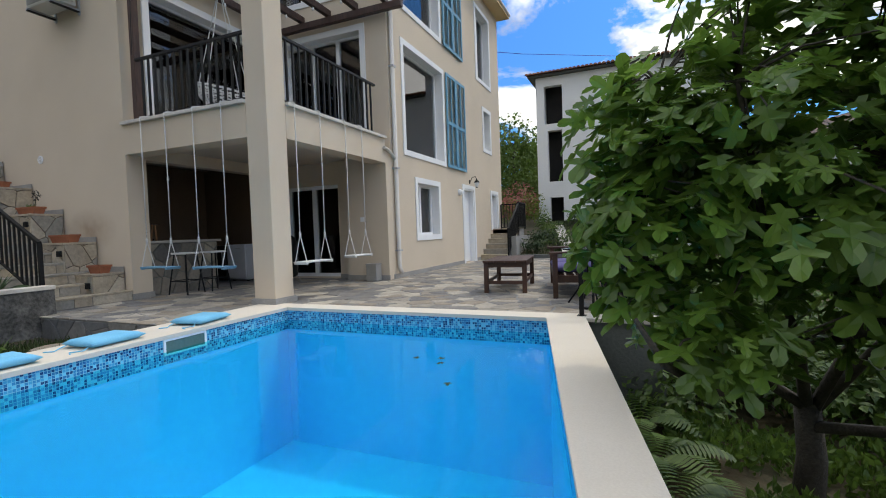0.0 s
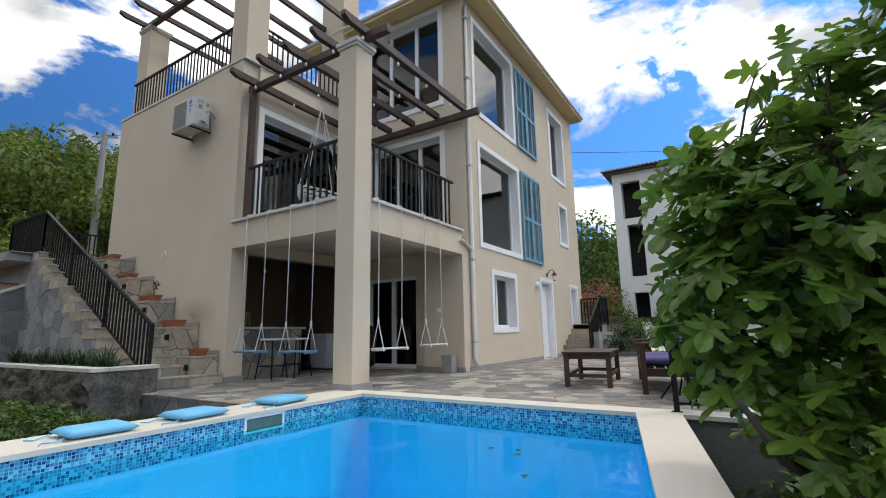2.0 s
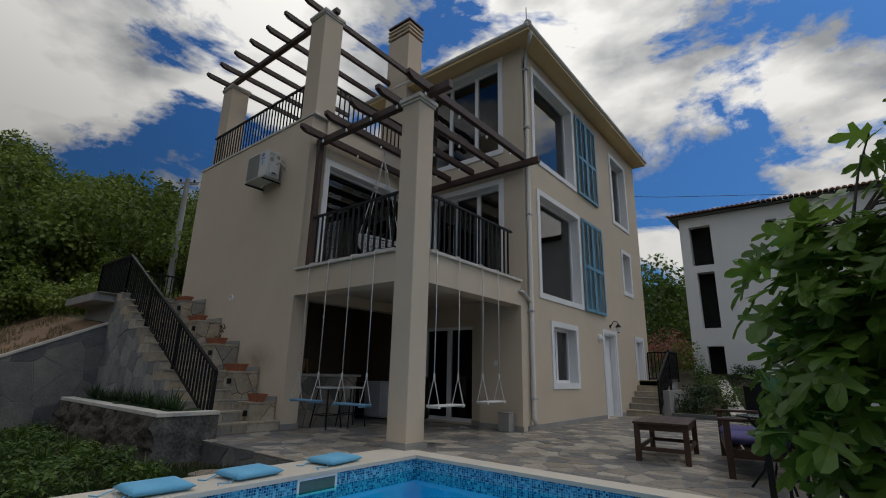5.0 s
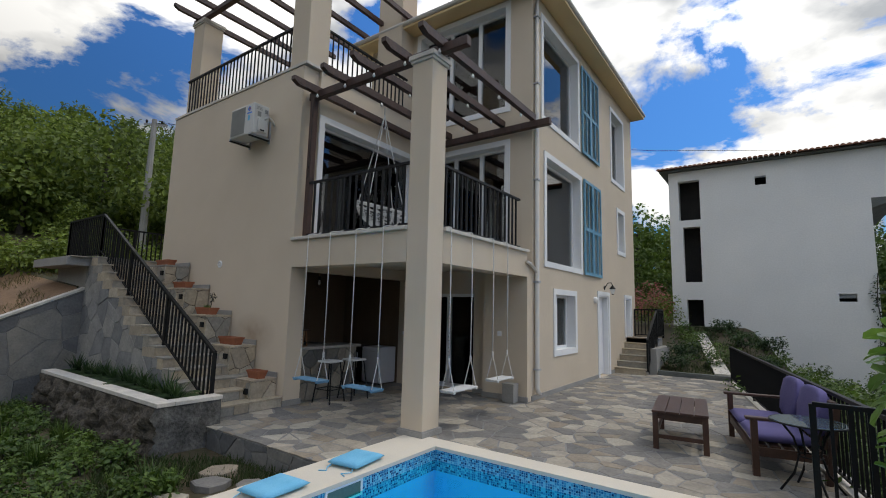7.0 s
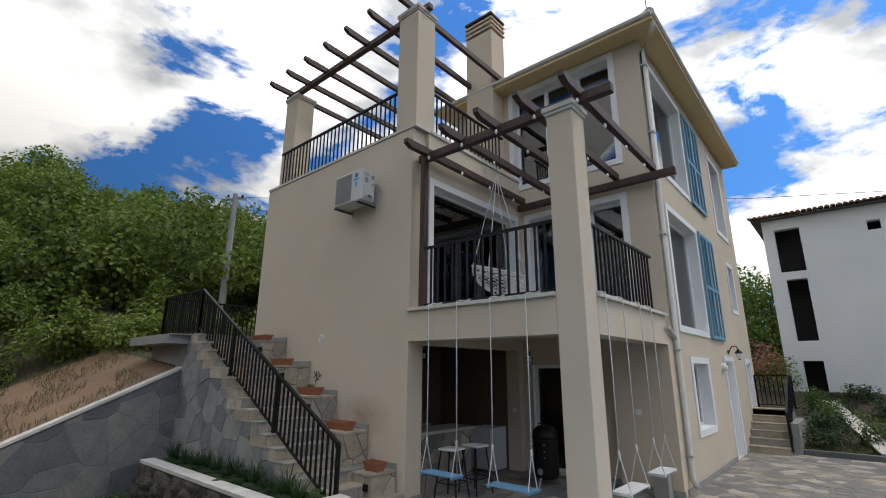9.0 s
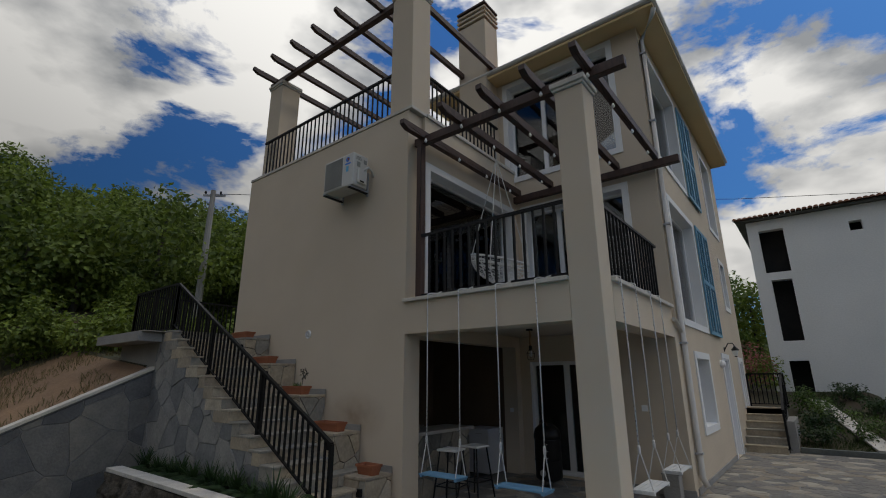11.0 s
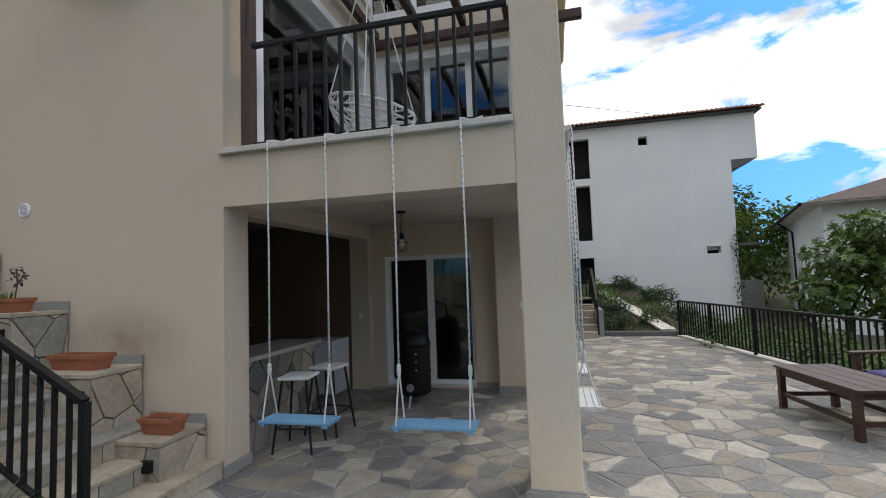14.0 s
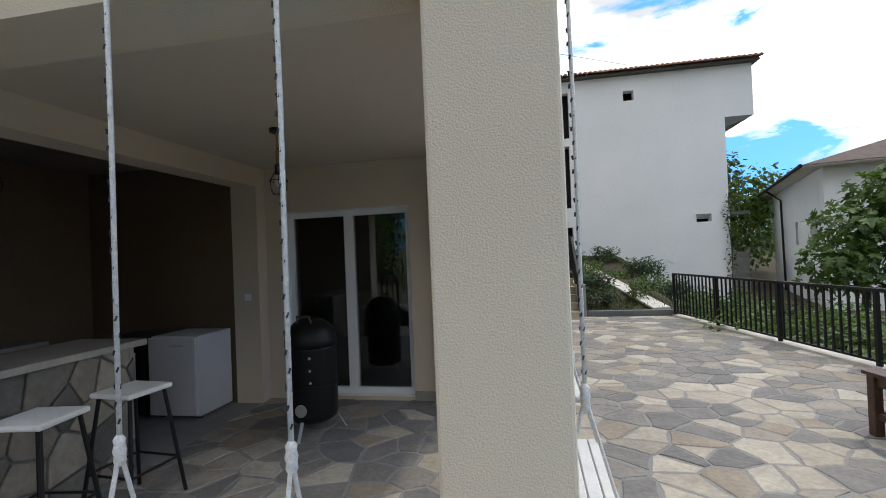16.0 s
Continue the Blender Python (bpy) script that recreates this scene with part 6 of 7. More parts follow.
# a five-lobed fig leaf, folded a little along its midrib, and a plain pointed leaf
half = ((0.0, 0.0), (0.20, -0.07), (0.43, 0.06), (0.16, 0.20), (0.54, 0.40), (0.47, 0.53), (0.13, 0.45), (0.22, 0.74), (0.13, 0.94), (0.0, 1.0))
FIG_V = [(0, 0.0, 0), (0, 0.35, -0.03), (0, 0.7, -0.02), (0, 1.0, -0.1)] + [(s * x, y, 0.10 * x ** 0.8 - 0.16 * max(0, y - 0.4) ** 2 - 0.1 * x * x) for s in (1, -1) for x, y in half[1:-1]]
FIG_F = []
for o, flip in ((4, False), (12, True)):
    for a, b, c in ((0, o, o + 1), (0, o + 1, o + 2), (0, o + 2, 1), (1, o + 2, o + 3), (1, o + 3, o + 4), (1, o + 4, o + 5), (1, o + 5, 2), (2, o + 5, o + 6), (2, o + 6, o + 7), (2, o + 7, 3)):
        FIG_F.append((a, c, b) if flip else (a, b, c))
LEAF_V = [(0, 0, 0), (0.28, 0.45, 0.05), (0, 1, -0.05), (-0.28, 0.45, 0.05), (0, 0.45, -0.02)]
LEAF_F = [(0, 1, 4), (1, 2, 4), (2, 3, 4), (3, 0, 4)]
QUAD_V, QUAD_F = [(0, 0, 0), (0.33, 0.5, 0.06), (0, 1, -0.06), (-0.33, 0.5, 0.06)], [(0, 1, 2), (0, 2, 3)]


def blob_points(rng, blobs, n, shell=0.45):
    """Points near the surface of several lumps, with their outward directions."""
    w = np.array([b[3] * b[4] + b[4] * b[5] + b[3] * b[5] for b in blobs])
    which = rng.choice(len(blobs), n, p=w / w.sum())
    d = rng.normal(size=(n, 3))
    d /= np.linalg.norm(d, axis=1, keepdims=True)
    r = rng.random(n) ** shell
    b = np.array(blobs)[which]
    return b[:, :3] + d * b[:, 3:6] * r[:, None], d


def crown_mesh(name, rng, blobs, n, size, verts, faces, droop=0.5, up=0.8, shell=0.4):
    p, d = blob_points(rng, blobs, n, shell)
    nrm = d * 0.55 + np.array([0, 0, up]) + rng.normal(size=(n, 3)) * 0.45
    tip = d + np.array([0, 0, -droop]) + rng.normal(size=(n, 3)) * 0.5
    s = size * rng.uniform(0.6, 1.2, n)
    return scatter_mesh(name, verts, faces, frames_for(p, nrm, tip, s)), p


nrng = np.random.default_rng(11)


def make_fig_tree():
    t = thing("fig_tree", (1.75, 4.3, -1.12), "leafy green fig tree growing beside the pool", "tree")
    off = np.array([1.75, 4.3, -1.12])
    trunk = part("trunk", a_tube([(0, 0, -0.1), (0.02, -0.05, 0.35), (-0.03, -0.12, 0.8)], 0.11, 10, 0.75), BARK, t, smooth=True)
    tips = [[(-0.03, -0.12, 0.75), (-0.35, -0.35, 1.0), (-0.7, -0.7, 1.25), (-1.05, -0.95, 1.75), (-1.2, -1.0, 2.3)],
            [(-0.03, -0.12, 0.75), (-0.2, -0.6, 1.3), (-0.45, -1.0, 2.0), (-0.6, -1.1, 2.9)],
            [(0, -0.1, 0.7), (0.15, -0.5, 1.4), (0.2, -0.9, 2.4), (0.15, -1.1, 3.6)],
            [(0, -0.1, 0.7), (0.4, -0.2, 1.3), (0.7, -0.5, 2.2), (0.8, -0.7, 3.2)],
            [(-0.35, -0.35, 1.0), (-0.7, -0.9, 1.05), (-1.0, -1.3, 1.3), (-1.15, -1.5, 1.6)],
            [(-0.2, -0.6, 1.3), (0.0, -1.3, 1.6), (0.1, -1.8, 1.9), (0.2, -2.0, 2.4)],
            [(-0.7, -0.7, 1.25), (-0.95, -0.75, 1.9), (-0.95, -0.9, 2.6), (-1.0, -0.9, 3.0)],
            [(0, -0.1, 0.6), (0.3, -0.6, 0.8), (0.55, -1.1, 1.0), (0.7, -1.4, 1.2)],
            [(0.15, -1.1, 3.4), (0.2, -1.2, 4.0), (0.2, -1.25, 4.6)]]
    for b in tips:
        part("branch", a_tube(b, 0.045, 7, 0.3), BARK, t, smooth=True)
    blobs = [(-0.85, -0.95, 2.25, 0.6, 0.55, 0.75), (-0.95, -0.9, 2.75, 0.48, 0.5, 0.45), (-0.3, -1.0, 2.55, 0.7, 0.75, 0.9), (0.35, -0.9, 2.4, 0.85, 0.8, 1.25),
             (-0.62, -1.0, 1.5, 0.42, 0.45, 0.34), (0.3, -1.2, 1.75, 0.6, 0.5, 0.6), (0.15, -1.0, 3.7, 0.5, 0.5, 0.75), (0.8, -0.6, 2.2, 0.7, 0.8, 1.3), (0.55, -1.35, 2.9, 0.5, 0.4, 0.8),
             (-0.55, -0.75, 3.35, 0.35, 0.4, 0.4), (0.95, -0.9, 1.3, 0.45, 0.45, 0.35), (0.2, -1.25, 4.5, 0.4, 0.4, 0.35),
             (-1.14, -1.0, 2.72, 0.38, 0.36, 0.36), (-1.12, -1.0, 2.1, 0.40, 0.36, 0.4), (-0.98, -1.0, 1.62, 0.33, 0.3, 0.26)]
    me, p = crown_mesh("crown", nrng, blobs, 3100, 0.19, FIG_V, FIG_F, 0.7, 0.75, 0.38)
    me.materials.append(LEAF_FIG)
    crown = new("crown", me)
    crown.parent = t
    tagged(crown, "crown of broad lobed green leaves", kind="stuff")
    # leaves of their own on the side towards the pool, each with its stalk
    lm = bpy.data.meshes.new("leaf")
    lm.from_pydata(FIG_V, [], FIG_F)
    lm.materials.append(LEAF_FIG)
    q, d = blob_points(nrng, blobs[:5] + blobs[-3:], 280, 0.12)
    nrm = d * 0.5 + np.array([0, 0, 0.8]) + nrng.normal(size=q.shape) * 0.4
    tip = d + np.array([-0.3, -0.3, -0.5]) + nrng.normal(size=q.shape) * 0.4
    for m in frames_for(q, nrm, tip, 0.21 * nrng.uniform(0.7, 1.25, len(q))):
        ob = new("leaf", lm)
        ob.parent = t
        ob.matrix_basis = Matrix(m.tolist())
    # twigs towards the leaves
    bm = bmesh.new()
    for i in range(0, 3100, 9):
        a = Vector(p[i])
        b = min((Vector(x) for br in tips for x in br[1:]), key=lambda x: (x - a).length)
        if (a - b).length < 1.1:
            tube(bm, [b, (a + b) / 2 + Vector((0, 0, 0.06)), a], 0.009, 5, 0.5)
    tagged(part("twig_growth", bm, BARK, t), kind="stuff")


make_fig_tree()


def tree_proto(name, label, group, seed, height, spread, leaf, n, mat, trunk_r=0.12, up=0.3):
    rng = np.random.default_rng(seed)
    t = thing(name, (0, 0, 0), label, "tree", group)
    part("trunk", a_tube([(0, 0, -0.3), (0.05, 0.03, height * 0.35), (-0.05, 0.05, height * 0.75)], trunk_r, 7, 0.4), BARK, t)
    blobs = []
    for i in range(9):
        a = rng.uniform(0, 2 * math.pi)
        r = spread * rng.uniform(0.1, 0.75)
        blobs.append((r * math.cos(a), r * math.sin(a), height * rng.uniform(0.15, 0.8), spread * rng.uniform(0.35, 0.55), spread * rng.uniform(0.35, 0.55), height * rng.uniform(0.12, 0.24)))
    blobs.append((0, 0, height * 0.85, spread * 0.4, spread * 0.4, height * 0.16))
    me, _ = crown_mesh("crown", rng, blobs, n, leaf, QUAD_V, QUAD_F, 0.4, up, 0.42)
    me.materials.append(mat)
    c = new("crown", me)
    c.parent = t
    tagged(c, kind="stuff")
    return t


protos = [tree_proto("hillside_tree", "dense dark green broadleaf tree on the hillside", "hillside wood", 20 + i, 3.6 + 0.6 * i, 1.7 + 0.25 * i, 0.22, 3000, LEAF_HILL) for i in range(3)]
rng = random.Random(7)


def ground_at(x, y):
    return ground_height(max(-70, x), min(y, 60))


spots = []
for i in range(420):
    x = -16.5 - 34 * rng.random() ** 1.2
    y = rng.uniform(-9, 38)
    if y < 6 and x > -19.5:
        continue
    if abs(x + 20) < 1.3 and abs(y - 7.75) < 1.3:
        continue
    if x > -19 and y < 12:
        continue
    if all((x - a) ** 2 + (y - b) ** 2 > 2.1 for a, b in spots):
        spots.append((x, y))
first = {0, 1, 2}
for i, (x, y) in enumerate(spots[:235]):
    m = pose(x, y, ground_at(x, y) - 0.2, 0, 0, rng.uniform(0, 360))
    p = protos[i % 3]
    if i in first:
        p.matrix_world = m
    else:
        copy_thing(p, m).scale = [rng.uniform(0.55, 1.35)] * 3

around = [tree_proto("background_tree", "green tree beyond the garden and houses; southern ones unseen, added to block skylight", "trees around the place", 40 + i, 7.5 + i, 2.9 + 0.3 * i, 0.32, 3600, LEAF_SHRUB if i else LEAF_HILL, 0.2) for i in range(3)]
k = 0
for x, y in ((-9.5, 44), (-7.2, 41), (-12.5, 46), (-5.3, 36), (-7.8, 34), (-15, 50), (-4.2, 45), (-1, 47), (4.6, 40), (6.4, 37), (7.2, 42), (9.5, 46), (12, 49), (15, 47), (18.5, 50), (22, 46), (26, 50), (30, 44), (6.0, 33.5), (7.2, 35), (3.5, 44), (20, 40), (25, 38),
             # unseen southern row, added to cut the low skylight into the porch
             (-24, -15), (-19, -17), (-14, -15), (-10, -17), (-6, -15.5), (-2, -17), (2, -15), (6.5, -17), (11, -15), (15, -13)):
    m = pose(x, y, ground_at(x, y) - 1.2, 0, 0, rng.uniform(0, 360))
    if k < 3:
        around[k].matrix_world = m
    else:
        copy_thing(around[k % 3], m).scale = [rng.uniform(0.8, 1.1)] * 3
    k += 1

# small tree with broad leaves beyond the terrace railing
fig2 = thing("garden_tree", (3.5, 17.2, -0.9), "broad-leaved green tree below the terrace railing", "tree")
part("trunk", a_tube([(0, 0, -0.2), (0.1, 0, 1.0), (-0.1, 0.1, 2.2)], 0.1, 8, 0.5), BARK, fig2)
me, _ = crown_mesh("crown", nrng, [(0, 0, 2.3, 0.9, 0.9, 0.8), (0.9, 0.3, 2.6, 0.9, 0.9, 0.9), (-0.5, -0.3, 1.6, 0.8, 0.7, 0.6), (0.8, -0.6, 1.5, 0.9, 0.8, 0.7), (0.5, 0, 3.2, 0.6, 0.6, 0.5)], 1700, 0.2, FIG_V, FIG_F, 0.6, 0.5, 0.4)
me.materials.append(LEAF_SHRUB)
c = new("crown", me)
c.parent = fig2
tagged(c, kind="stuff")
for b in ([(0, 0, 1.0), (0.5, 0.1, 1.8), (0.9, 0.3, 2.6)], [(-0.1, 0.1, 2.0), (0.2, 0, 2.7), (0.5, 0, 3.3)], [(0.05, 0, 1.0), (-0.3, -0.2, 1.4), (-0.6, -0.3, 1.8)]):
    part("branch", a_tube(b, 0.04, 6, 0.4), BARK, fig2)
fig2.scale = (1.2, 1.2, 1.15)


def shrub_proto(seed, size, leaf, n, mat, label, group, name="shrub"):
    r = np.random.default_rng(seed)
    t = thing(name, (0, 0, 0), label, "shrub", group)
    blobs = [(size * r.uniform(-0.6, 0.6), size * r.uniform(-0.6, 0.6), size * r.uniform(0.3, 0.8), size * r.uniform(0.3, 0.5), size * r.uniform(0.3, 0.5), size * r.uniform(0.25, 0.45)) for _ in range(7)]
    me, _ = crown_mesh("foliage", r, blobs, n, leaf, LEAF_V, LEAF_F, 0.2, 0.7, 0.45)
    me.materials.append(mat)
    c = new("foliage", me)
    c.parent = t
    tagged(c, kind="stuff")
    for i in range(4):
        b = blobs[i]
        part("stem", a_tube([(0, 0, -0.1), (b[0] * 0.5, b[1] * 0.5, b[2] * 0.6), b[:3]], 0.014, 5, 0.5), BARK, t)
    return t


bank = [shrub_proto(70 + i, 1.5, 0.15, 1700, LEAF_HILL, "dense dark green bush at the foot of the wood", "bushes on the bank", "bank_bush") for i in range(2)]
k = 0
for y in np.arange(-3.0, 13.5, 1.15):
    for x in (-18.9, -17.6):
        if x > -18 and y < 3.0:
            continue
        if abs(x + 20) < 1.3 and abs(y - 7.75) < 1.0:
            continue
        px, py = x + rng.uniform(-0.5, 0.5), y + rng.uniform(-0.4, 0.4)
        m = pose(px, py, ground_at(px, py) - 0.3, 0, 0, rng.uniform(0, 360))
        if k < 2:
            bank[k].matrix_world = m
        else:
            copy_thing(bank[k % 2], m).scale = [rng.uniform(0.75, 1.25)] * 3
        k += 1
bushes = [shrub_proto(60 + i, 0.95, 0.10, 1500, LEAF_SHRUB, "tangled bright green bush below the terrace railing", "bushes below the railing") for i in range(2)]
k = 0
for y in np.arange(5.9, 17.5, 0.72):
    for dx in (0.75, 1.6, 2.6, 3.8):
        if dx > 2 and k % 2:
            k += 1
            continue
        x = right_edge(min(y, 15.4)) + dx + rng.uniform(-0.25, 0.25)
        m = pose(x, y + rng.uniform(-0.3, 0.3), -1.08, 0, 0, rng.uniform(0, 360))
        sc = rng.uniform(0.95, 1.4)
        if k < 2:
            bushes[k].matrix_world = m
        else:
            copy_thing(bushes[k % 2], m).scale = [sc] * 3
        k += 1
beds = [shrub_proto(80, 0.55, 0.085, 650, LEAF_FERN, "dark green bed shrub beside the far steps", "bed shrubs"), shrub_proto(81, 0.6, 0.075, 700, LEAF_SHRUB, "light green bed shrub near the neighbour's wall", "bed shrubs")]
k = 0
for x, y, s in ((-2.7, 16.2, 1.1), (-2.1, 16.6, 1.0), (-2.8, 17.4, 1.2), (-1.5, 17.2, 0.9), (-0.7, 17.9, 1.1), (-2.3, 18.6, 1.1), (-1.3, 19.4, 1.2), (-0.3, 19.6, 1.2), (0.4, 18.2, 1.2), (-2.9, 19.9, 1.3), (-0.6, 21.2, 1.3), (0.6, 21.4, 1.4), (1.4, 20.2, 1.4), (2.2, 21.8, 1.5), (-1.8, 21.6, 1.2), (-0.2, 16.4, 1.2), (0.5, 16.6, 1.4), (1.6, 17.6, 1.6), (2.6, 19.0, 1.6)):
    m = pose(x, y, ground_at(x, y) - 0.05, 0, 0, rng.uniform(0, 360))
    if k < 2:
        beds[k].matrix_world = m
    else:
        copy_thing(beds[k % 2], m).scale = [s] * 3
    k += 1
ole = shrub_proto(90, 1.5, 0.14, 1300, LEAF_HILL, "oleander bush with faded pink flowers", "", "oleander")
ole.matrix_world = pose(-4.75, 22.6, 1.3)
r9 = np.random.default_rng(91)
me, _ = crown_mesh("blossom", r9, [(0, 0, 1.2, 0.8, 0.8, 0.8), (0.4, -0.3, 0.9, 0.6, 0.6, 0.6)], 700, 0.13, LEAF_V, LEAF_F, 0.1, 0.5, 0.25)
me.materials.append(FLOWER)
c = new("blossom", me)
c.parent = ole
tagged(c, "faded pink flowers", kind="stuff")
ole2 = copy_thing(ole, pose(-6.2, 24.5, 1.2, 0, 0, 120))


def tuft_proto(name, label, category, group, seed, n, length, width, mat, lean=0.6):
    """A clump of arching strap leaves."""
    r = random.Random(seed)
    t = thing(name, (0, 0, 0), label, category, group)
    bm = bmesh.new()
    for i in range(n):
        a = r.uniform(0, 2 * math.pi)
        L = length * r.uniform(0.6, 1.15)
        le = lean * r.uniform(0.4, 1.3)
        c, s = math.cos(a), math.sin(a)
        o = Vector((r.uniform(-0.04, 0.04), r.uniform(-0.04, 0.04), 0))
        prev = None
        for k in range(5):
            f = k / 4
            p = o + Vector((c * L * le * f * f ** 0.3, s * L * le * f * f ** 0.3, L * (f - 0.35 * le * f * f)))
            w = width * (1 - f) ** 0.6 * (0.6 + 0.4 * min(1, 3 * f)) + 0.001
            q = (bm.verts.new(p + Vector((-s, c, 0)) * w / 2), bm.verts.new(p - Vector((-s, c, 0)) * w / 2))
            if prev:
                bm.faces.new((prev[0], prev[1], q[1], q[0]))
            prev = q
    tagged(part("leaves", bm, mat, t), kind="stuff")
    return t


def fern_proto(seed, n, length, mat):
    r = random.Random(seed)
    t = thing("fern", (0, 0, 0), "feathery green fern growing beside the wall", "fern", "ferns")
    for i in range(n):
        bm = bmesh.new()
        a = 2 * math.pi * i / n + r.uniform(-0.3, 0.3)
        L = length * r.uniform(0.7, 1.1)
        c, s = math.cos(a), math.sin(a)
        for k in range(16):
            f = (k + 1) / 16
            p = Vector((c * L * 0.8 * f, s * L * 0.8 * f, L * (0.9 * f - 0.75 * f * f)))
            w = L * 0.24 * math.sin(math.pi * min(1, 0.15 + 0.85 * (1 - f))) + 0.01
            for sd in (-1, 1):
                d = Vector((-s * sd, c * sd, -0.25)) * w
                e = Vector((c, s, 0)) * 0.022
                bm.faces.new([bm.verts.new(q) for q in (p - e * 0.5, p + e * 0.5, p + d * 0.6 + e, p + d)])
        tagged(part("frond", bm, mat, t), kind="stuff")
    return t


fp = fern_proto(3, 11, 0.42, LEAF_FERN)
k = 0
for i in range(17):
    x = -11.95 + i * 0.275 + rng.uniform(-0.08, 0.08)
    m = pose(x, 3.62 + rng.uniform(-0.13, 0.13), 0.29, 0, 0, rng.uniform(0, 360))
    if k == 0:
        fp.matrix_world = m
    else:
        copy_thing(fp, m).scale = [rng.uniform(0.7, 1.25)] * 3
    k += 1
fl = LEAF_SHRUB
fp2 = fern_proto(4, 10, 0.6, fl)
for i, (x, y, z) in enumerate(((0.85, 3.6, -0.95), (0.75, 4.2, -0.95), (0.95, 3.0, -0.95), (0.62, 4.8, -0.9), (1.1, 2.6, -0.95), (1.25, 3.7, -1.05))):
    if i == 0:
        fp2.matrix_world = pose(x, y, z)
    else:
        copy_thing(fp2, pose(x, y, z, 0, 0, 70 * i)).scale = [rng.uniform(0.8, 1.1)] * 3
strap = tuft_proto("strap_plant", "dark strap-leaved plant in the raised planter", "plant", "planter plants", 8, 44, 0.46, 0.034, LEAF_FERN)
for i in range(11):
    m = pose(-11.9 + i * 0.42 + rng.uniform(-0.1, 0.1), 3.68 + rng.uniform(-0.1, 0.1), 0.29, 0, 0, rng.uniform(0, 360))
    if i == 0:
        strap.matrix_world = m
    else:
        copy_thing(strap, m).scale = [rng.uniform(0.7, 1.2)] * 3
clump = tuft_proto("lawn_tuft", "dense blue-green tuft growing in the rough lawn", "plant", "lawn tufts", 9, 60, 0.34, 0.016, LEAF_SHRUB, 0.5)
for i in range(34):
    m = pose(-11.6 + 6.0 * rng.random(), 2.75 - 1.9 * rng.random() ** 1.3, -0.31, 0, 0, rng.uniform(0, 360))
    if i == 0:
        clump.matrix_world = m
    else:
        copy_thing(clump, m).scale = [rng.uniform(0.6, 1.25)] * 3
# succulent and dry plant in a trough
suc = tuft_proto("potted_succulent", "small succulent with a dry stalk in a terracotta trough", "plant", "", 12, 16, 0.1, 0.025, LEAF_SHRUB, 0.8)
suc.matrix_world = pose(-9.76, 5.1, 1.70)
part("stalk", tube(tube(a_tube([(0.14, 0, 0), (0.17, 0, 0.16), (0.15, 0, 0.3)], 0.006, 5), [(0.17, 0, 0.14), (0.24, 0.02, 0.26)], 0.005, 5), [(0.16, 0, 0.2), (0.09, -0.02, 0.29)], 0.005, 5), BARK, suc)
me, _ = crown_mesh("dry_leaves", nrng, [(0.17, 0, 0.24, 0.09, 0.05, 0.09)], 40, 0.05, LEAF_V, LEAF_F)
me.materials.append(BARK)
c = new("dry_leaves", me)
c.parent = suc
tagged(c, kind="stuff")


def scatter_plants(name, label, boxes, n, size, mat, seed, verts, faces, skip=None, up=1.0, tall=0.0):
    r = np.random.default_rng(seed)
    pts = []
    for x0, x1, y0, y1, share in boxes:
        for _ in range(int(n * share)):
            x, y = r.uniform(x0, x1), r.uniform(y0, y1)
            if noise.noise((x * 0.9, y * 0.9, seed)) < -0.12 or (skip and skip(x, y)):
                continue
            pts.append((x, y, ground_at(x, y) + r.uniform(0, tall)))
    pts = np.array(pts)
    m = len(pts)
    tip = np.stack([r.normal(size=m) * 0.45, r.normal(size=m) * 0.45, np.full(m, up)], 1)
    nrm = r.normal(size=(m, 3)) * np.array([1, 1, 0.25]) + np.array([0, 0, 0.15])
    me = scatter_mesh(name, verts, faces, frames_for(pts, nrm, tip, size * r.uniform(0.5, 1.3, m)))
    me.materials.append(mat)
    return tagged(new(name, me), label, "grass", kind="stuff")


BLADE_V, BLADE_F = [(-0.05, 0, 0), (0.05, 0, 0), (0.03, 0.6, 0.08), (0, 1, 0.25)], [(0, 1, 2), (0, 2, 3)]
scatter_plants("grass", "uneven green lawn grass beside the pool", [(-12.6, -4.66, -2.0, 3.82, 1.0)], 48000, 0.11, GRASS, 1, BLADE_V, BLADE_F, lambda x, y: x < -7.1 and y > 3.0)
scatter_plants("slope_grass", "dry grass on the bank above the garden wall", [(-19, -13.0, -2, 12, 1.0)], 15000, 0.12, DRY_GRASS, 2, BLADE_V, BLADE_F, lambda x, y: x > -15 and y > 3.4)
scatter_plants("undergrowth", "low weeds and leaves under the fig tree", [(0.8, 4.5, 0.7, 5.25, 1.0)], 22000, 0.085, LEAF_SHRUB, 3, LEAF_V, LEAF_F, lambda x, y: x < right_edge(y) + 0.1, 0.35, 0.2)
scatter_plants("bed_grass", "green grass in the flower bed", [(-3.15, -1.3, 15.65, 22.8, 0.6), (-1.3, 3, 15.7, 22.8, 0.4)], 9000, 0.12, GRASS, 4, BLADE_V, BLADE_F)
weeds = [shrub_proto(95, 0.22, 0.05, 260, LEAF_SHRUB, "low leafy weed clump on the lawn", "lawn weeds", "weed_clump")]
for i in range(64):
    x, y = rng.uniform(-11.8, -5.4), 2.8 - 2.6 * rng.random() ** 1.5
    m = pose(x, y, -0.32, 0, 0, rng.uniform(0, 360))
    if i == 0:
        weeds[0].matrix_world = m
    else:
        copy_thing(weeds[0], m).scale = [rng.uniform(0.6, 1.7)] * 3
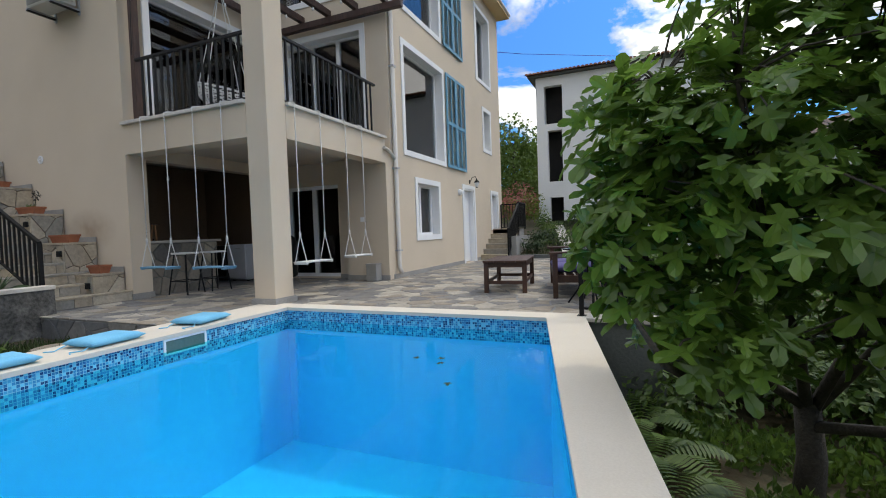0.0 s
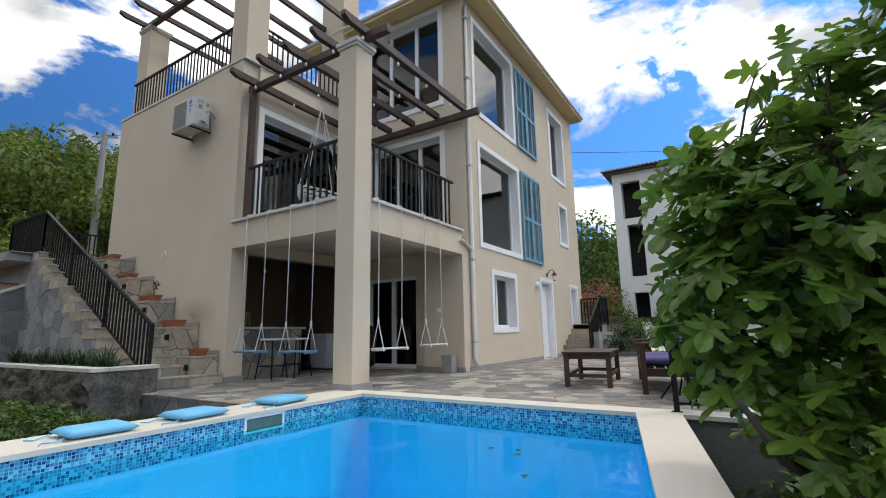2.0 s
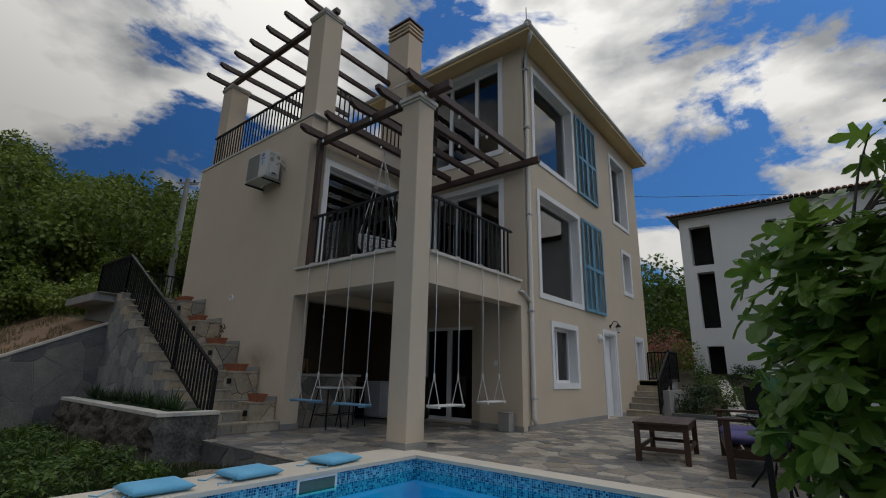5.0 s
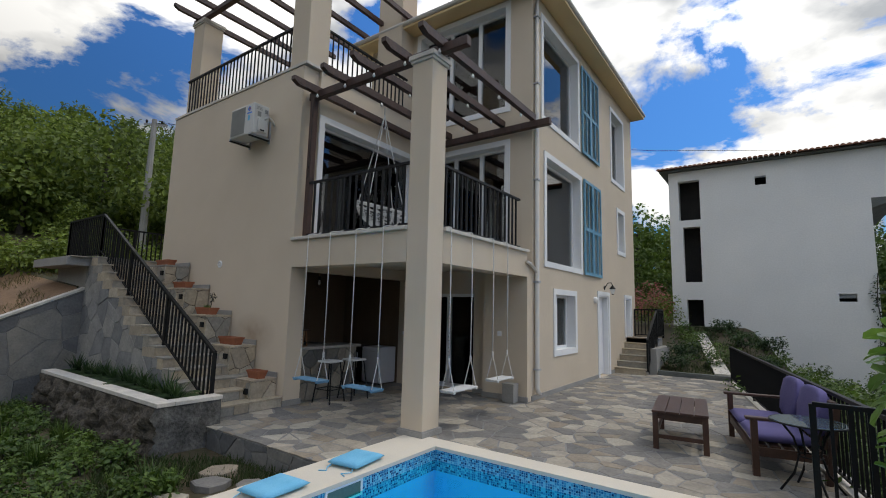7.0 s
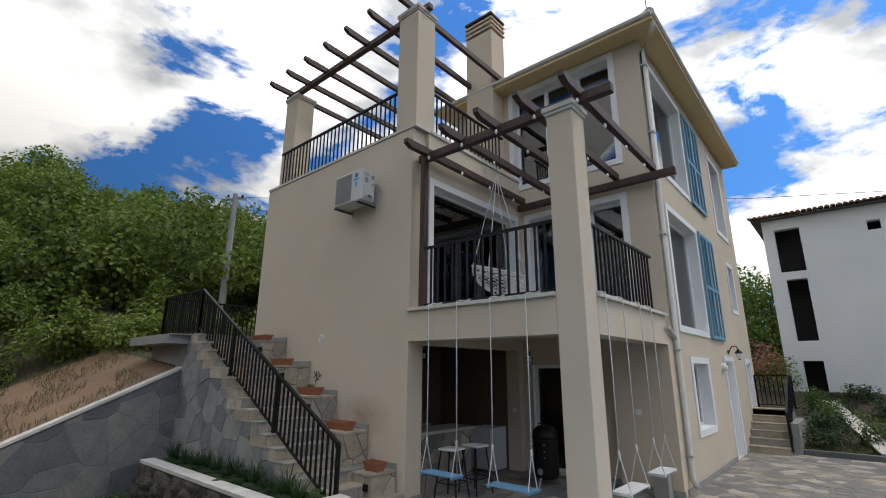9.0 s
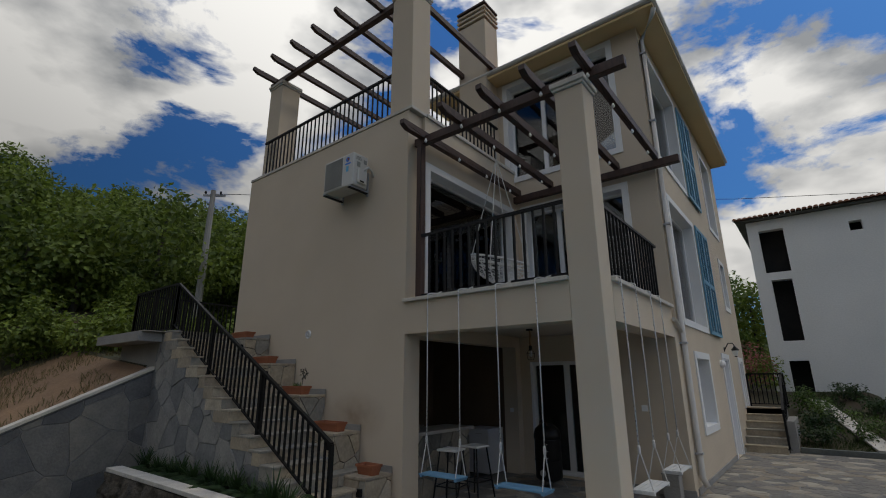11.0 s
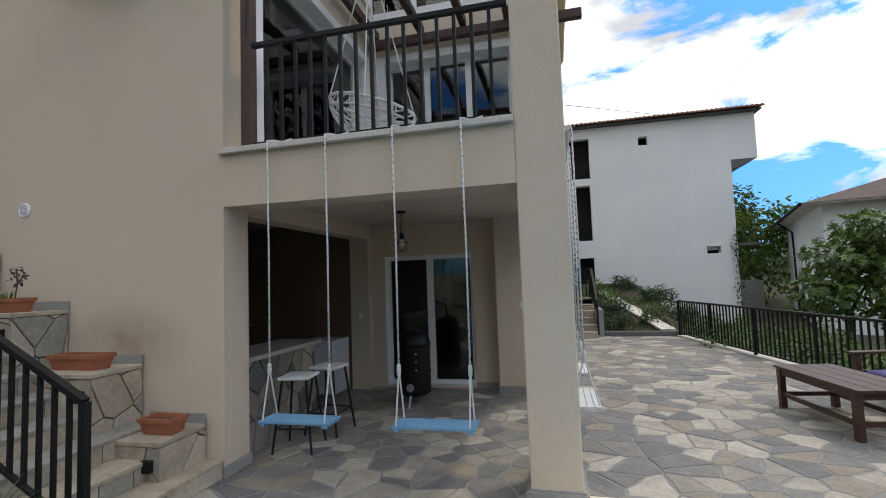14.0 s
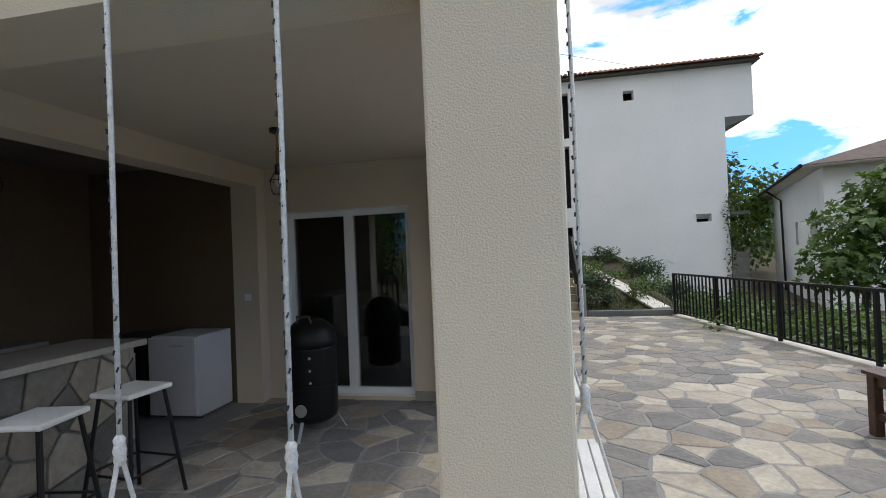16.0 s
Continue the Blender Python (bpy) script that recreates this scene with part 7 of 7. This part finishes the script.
# ivy on the neighbour's corner
ivy = thing("ivy", (2.9, 23.12, 0.3), "straggling ivy climbing the neighbour's wall corner", "plant")
part("stem", a_tube([(0, 0, -0.6), (0.05, 0, 1.0), (-0.05, 0, 2.2), (0.03, 0, 3.2)], 0.015, 5), BARK, ivy)
me, _ = crown_mesh("leaves", nrng, [(0.05, -0.02, 0.8, 0.25, 0.1, 0.9), (-0.05, -0.02, 2.3, 0.16, 0.08, 1.0)], 220, 0.11, LEAF_V, LEAF_F)
me.materials.append(LEAF_FERN)
c = new("leaves", me)
c.parent = ivy
tagged(c, kind="stuff")

# stepping stones on the lawn edge
srng = random.Random(21)
for i, (x, y) in enumerate(((-5.15, 3.35), (-5.6, 3.1), (-5.05, 2.85), (-5.5, 2.55), (-4.98, 2.3), (-5.9, 3.4))):
    st = thing("stepping_stone", (x, y, -0.31), "pale flat stepping stone set in the grass", "stone", "stepping stones", srng.uniform(0, 90))
    poly = [(0.24 * srng.uniform(0.75, 1.2) * math.cos(a), 0.17 * srng.uniform(0.75, 1.2) * math.sin(a)) for a in [k * math.pi / 3.5 for k in range(7)]]
    part("slab", slab(bmesh.new(), poly, lambda u, v, h: (u, v, h), 0.09, 0.02), PAVING, st)

# leaves and dirt lying on the pool floor and terrace
deb = thing("fallen_leaf", (-1.3, 3.9, WATER_Z + 0.004), "small dark fallen leaf floating on the pool", "leaf", "floating leaves")
lm2 = bpy.data.meshes.new("blade")
lm2.from_pydata([(x * 0.07, y * 0.07, z * 0.02) for x, y, z in FIG_V], [], FIG_F)
lm2.materials.append(LEAF_FERN)
b = new("blade", lm2)
b.parent = deb
for x, y, a in ((-1.05, 3.95, 40), (-1.0, 3.85, 150), (-0.75, 3.35, 200)):
    copy_thing(deb, pose(x, y, WATER_Z + 0.004, 0, 0, a))

# ---- stones of walls, stairs and terrace ----
rng_s = random.Random(3)
polys = crazy(-4.2, 3.9, -0.6, 2.0, 0.5, 0.42, 0.014, rng_s, 0.15)
polys = [clip_poly(p, -0.482, 1.0, 0.115 + 0.0) for p in polys]
polys = [p for p in polys if len(p) > 2 and area(p) > 0.004]
stones(wall_left, polys, lambda u, v, h: (-12.762 + h, u, v), 0.016, CLADDING_SHADED, CLADDING_SHADED, rng_s, name="cladding_stone")
# stair side: clad below the line of the steps
polys = crazy(-12.75, -7.5, -0.3, 2.75, 0.42, 0.34, 0.014, rng_s, 0.15)
polys = [clip_poly(p, SLOPE, 1.0, SLOPE * S0 - 0.02) for p in polys]
polys = [p for p in polys if len(p) > 2 and area(p) > 0.006]
# the paler copy of the stone paints this side as better lit
stones(stairs_west, polys, lambda u, v, h: (u, 3.898 - h, v), 0.018, CLADDING_LIT, CLADDING_LIT, rng_s, name="cladding_stone")
# riser of the terrace edge
polys = crazy(-7.1, -4.66, -0.33, -0.03, 0.42, 0.32, 0.012, rng_s, 0.0)
stones(terrace, polys, lambda u, v, h: (u, 3.868 - h, v), 0.016, CLADDING_SHADED, CLADDING_SHADED, rng_s, name="edge_stone")
# flagstones
out = []
for p in crazy(-7.5, 0.7, 3.85, 15.45, 0.29, 0.2, 0.018, rng_s, 0.3):
    cx, cy = sum(q[0] for q in p) / len(p), sum(q[1] for q in p) / len(p)
    if cx > -4.62:
        p = clip_poly(p, 0, -1, -5.55)
    else:
        p = clip_poly(p, 0, -1, -3.85)
        p = clip_poly(p, 1, 0, -4.63) if cy < 5.55 else p
    if cy > 9.0:
        p = clip_poly(p, -1, 0, 4.30)
    p = clip_poly(p, 1, 0.19, 0.64 + 0.19 * 5.3 - 0.08) if len(p) > 2 else p
    if len(p) > 2 and area(p) > 0.002:
        q = []
        for a, b in zip(p, p[1:] + p[:1]):
            q.append(a)
            L = math.hypot(b[0] - a[0], b[1] - a[1])
            if L > 0.11:
                k = rng_s.uniform(0.35, 0.65)
                j = rng_s.uniform(-0.002, 0.014) + 0.02 * max(0, L - 0.25)
                nx, ny = -(b[1] - a[1]) / L, (b[0] - a[0]) / L
                cx, cy = sum(v[0] for v in p) / len(p), sum(v[1] for v in p) / len(p)
                if nx * (cx - a[0]) + ny * (cy - a[1]) < 0:
                    nx, ny = -nx, -ny
                q.append((a[0] + (b[0] - a[0]) * k + nx * j, a[1] + (b[1] - a[1]) * k + ny * j))
        out.append(q)
stones(terrace, out, lambda u, v, h: (u, v, -0.0125 + h), 0.0125, PAVING, PAVING_JOINED, rng_s, 300, "flagstone", order=lambda p: (p[0][0] + 3.5) ** 2 + (p[0][1] - 6.5) ** 2)
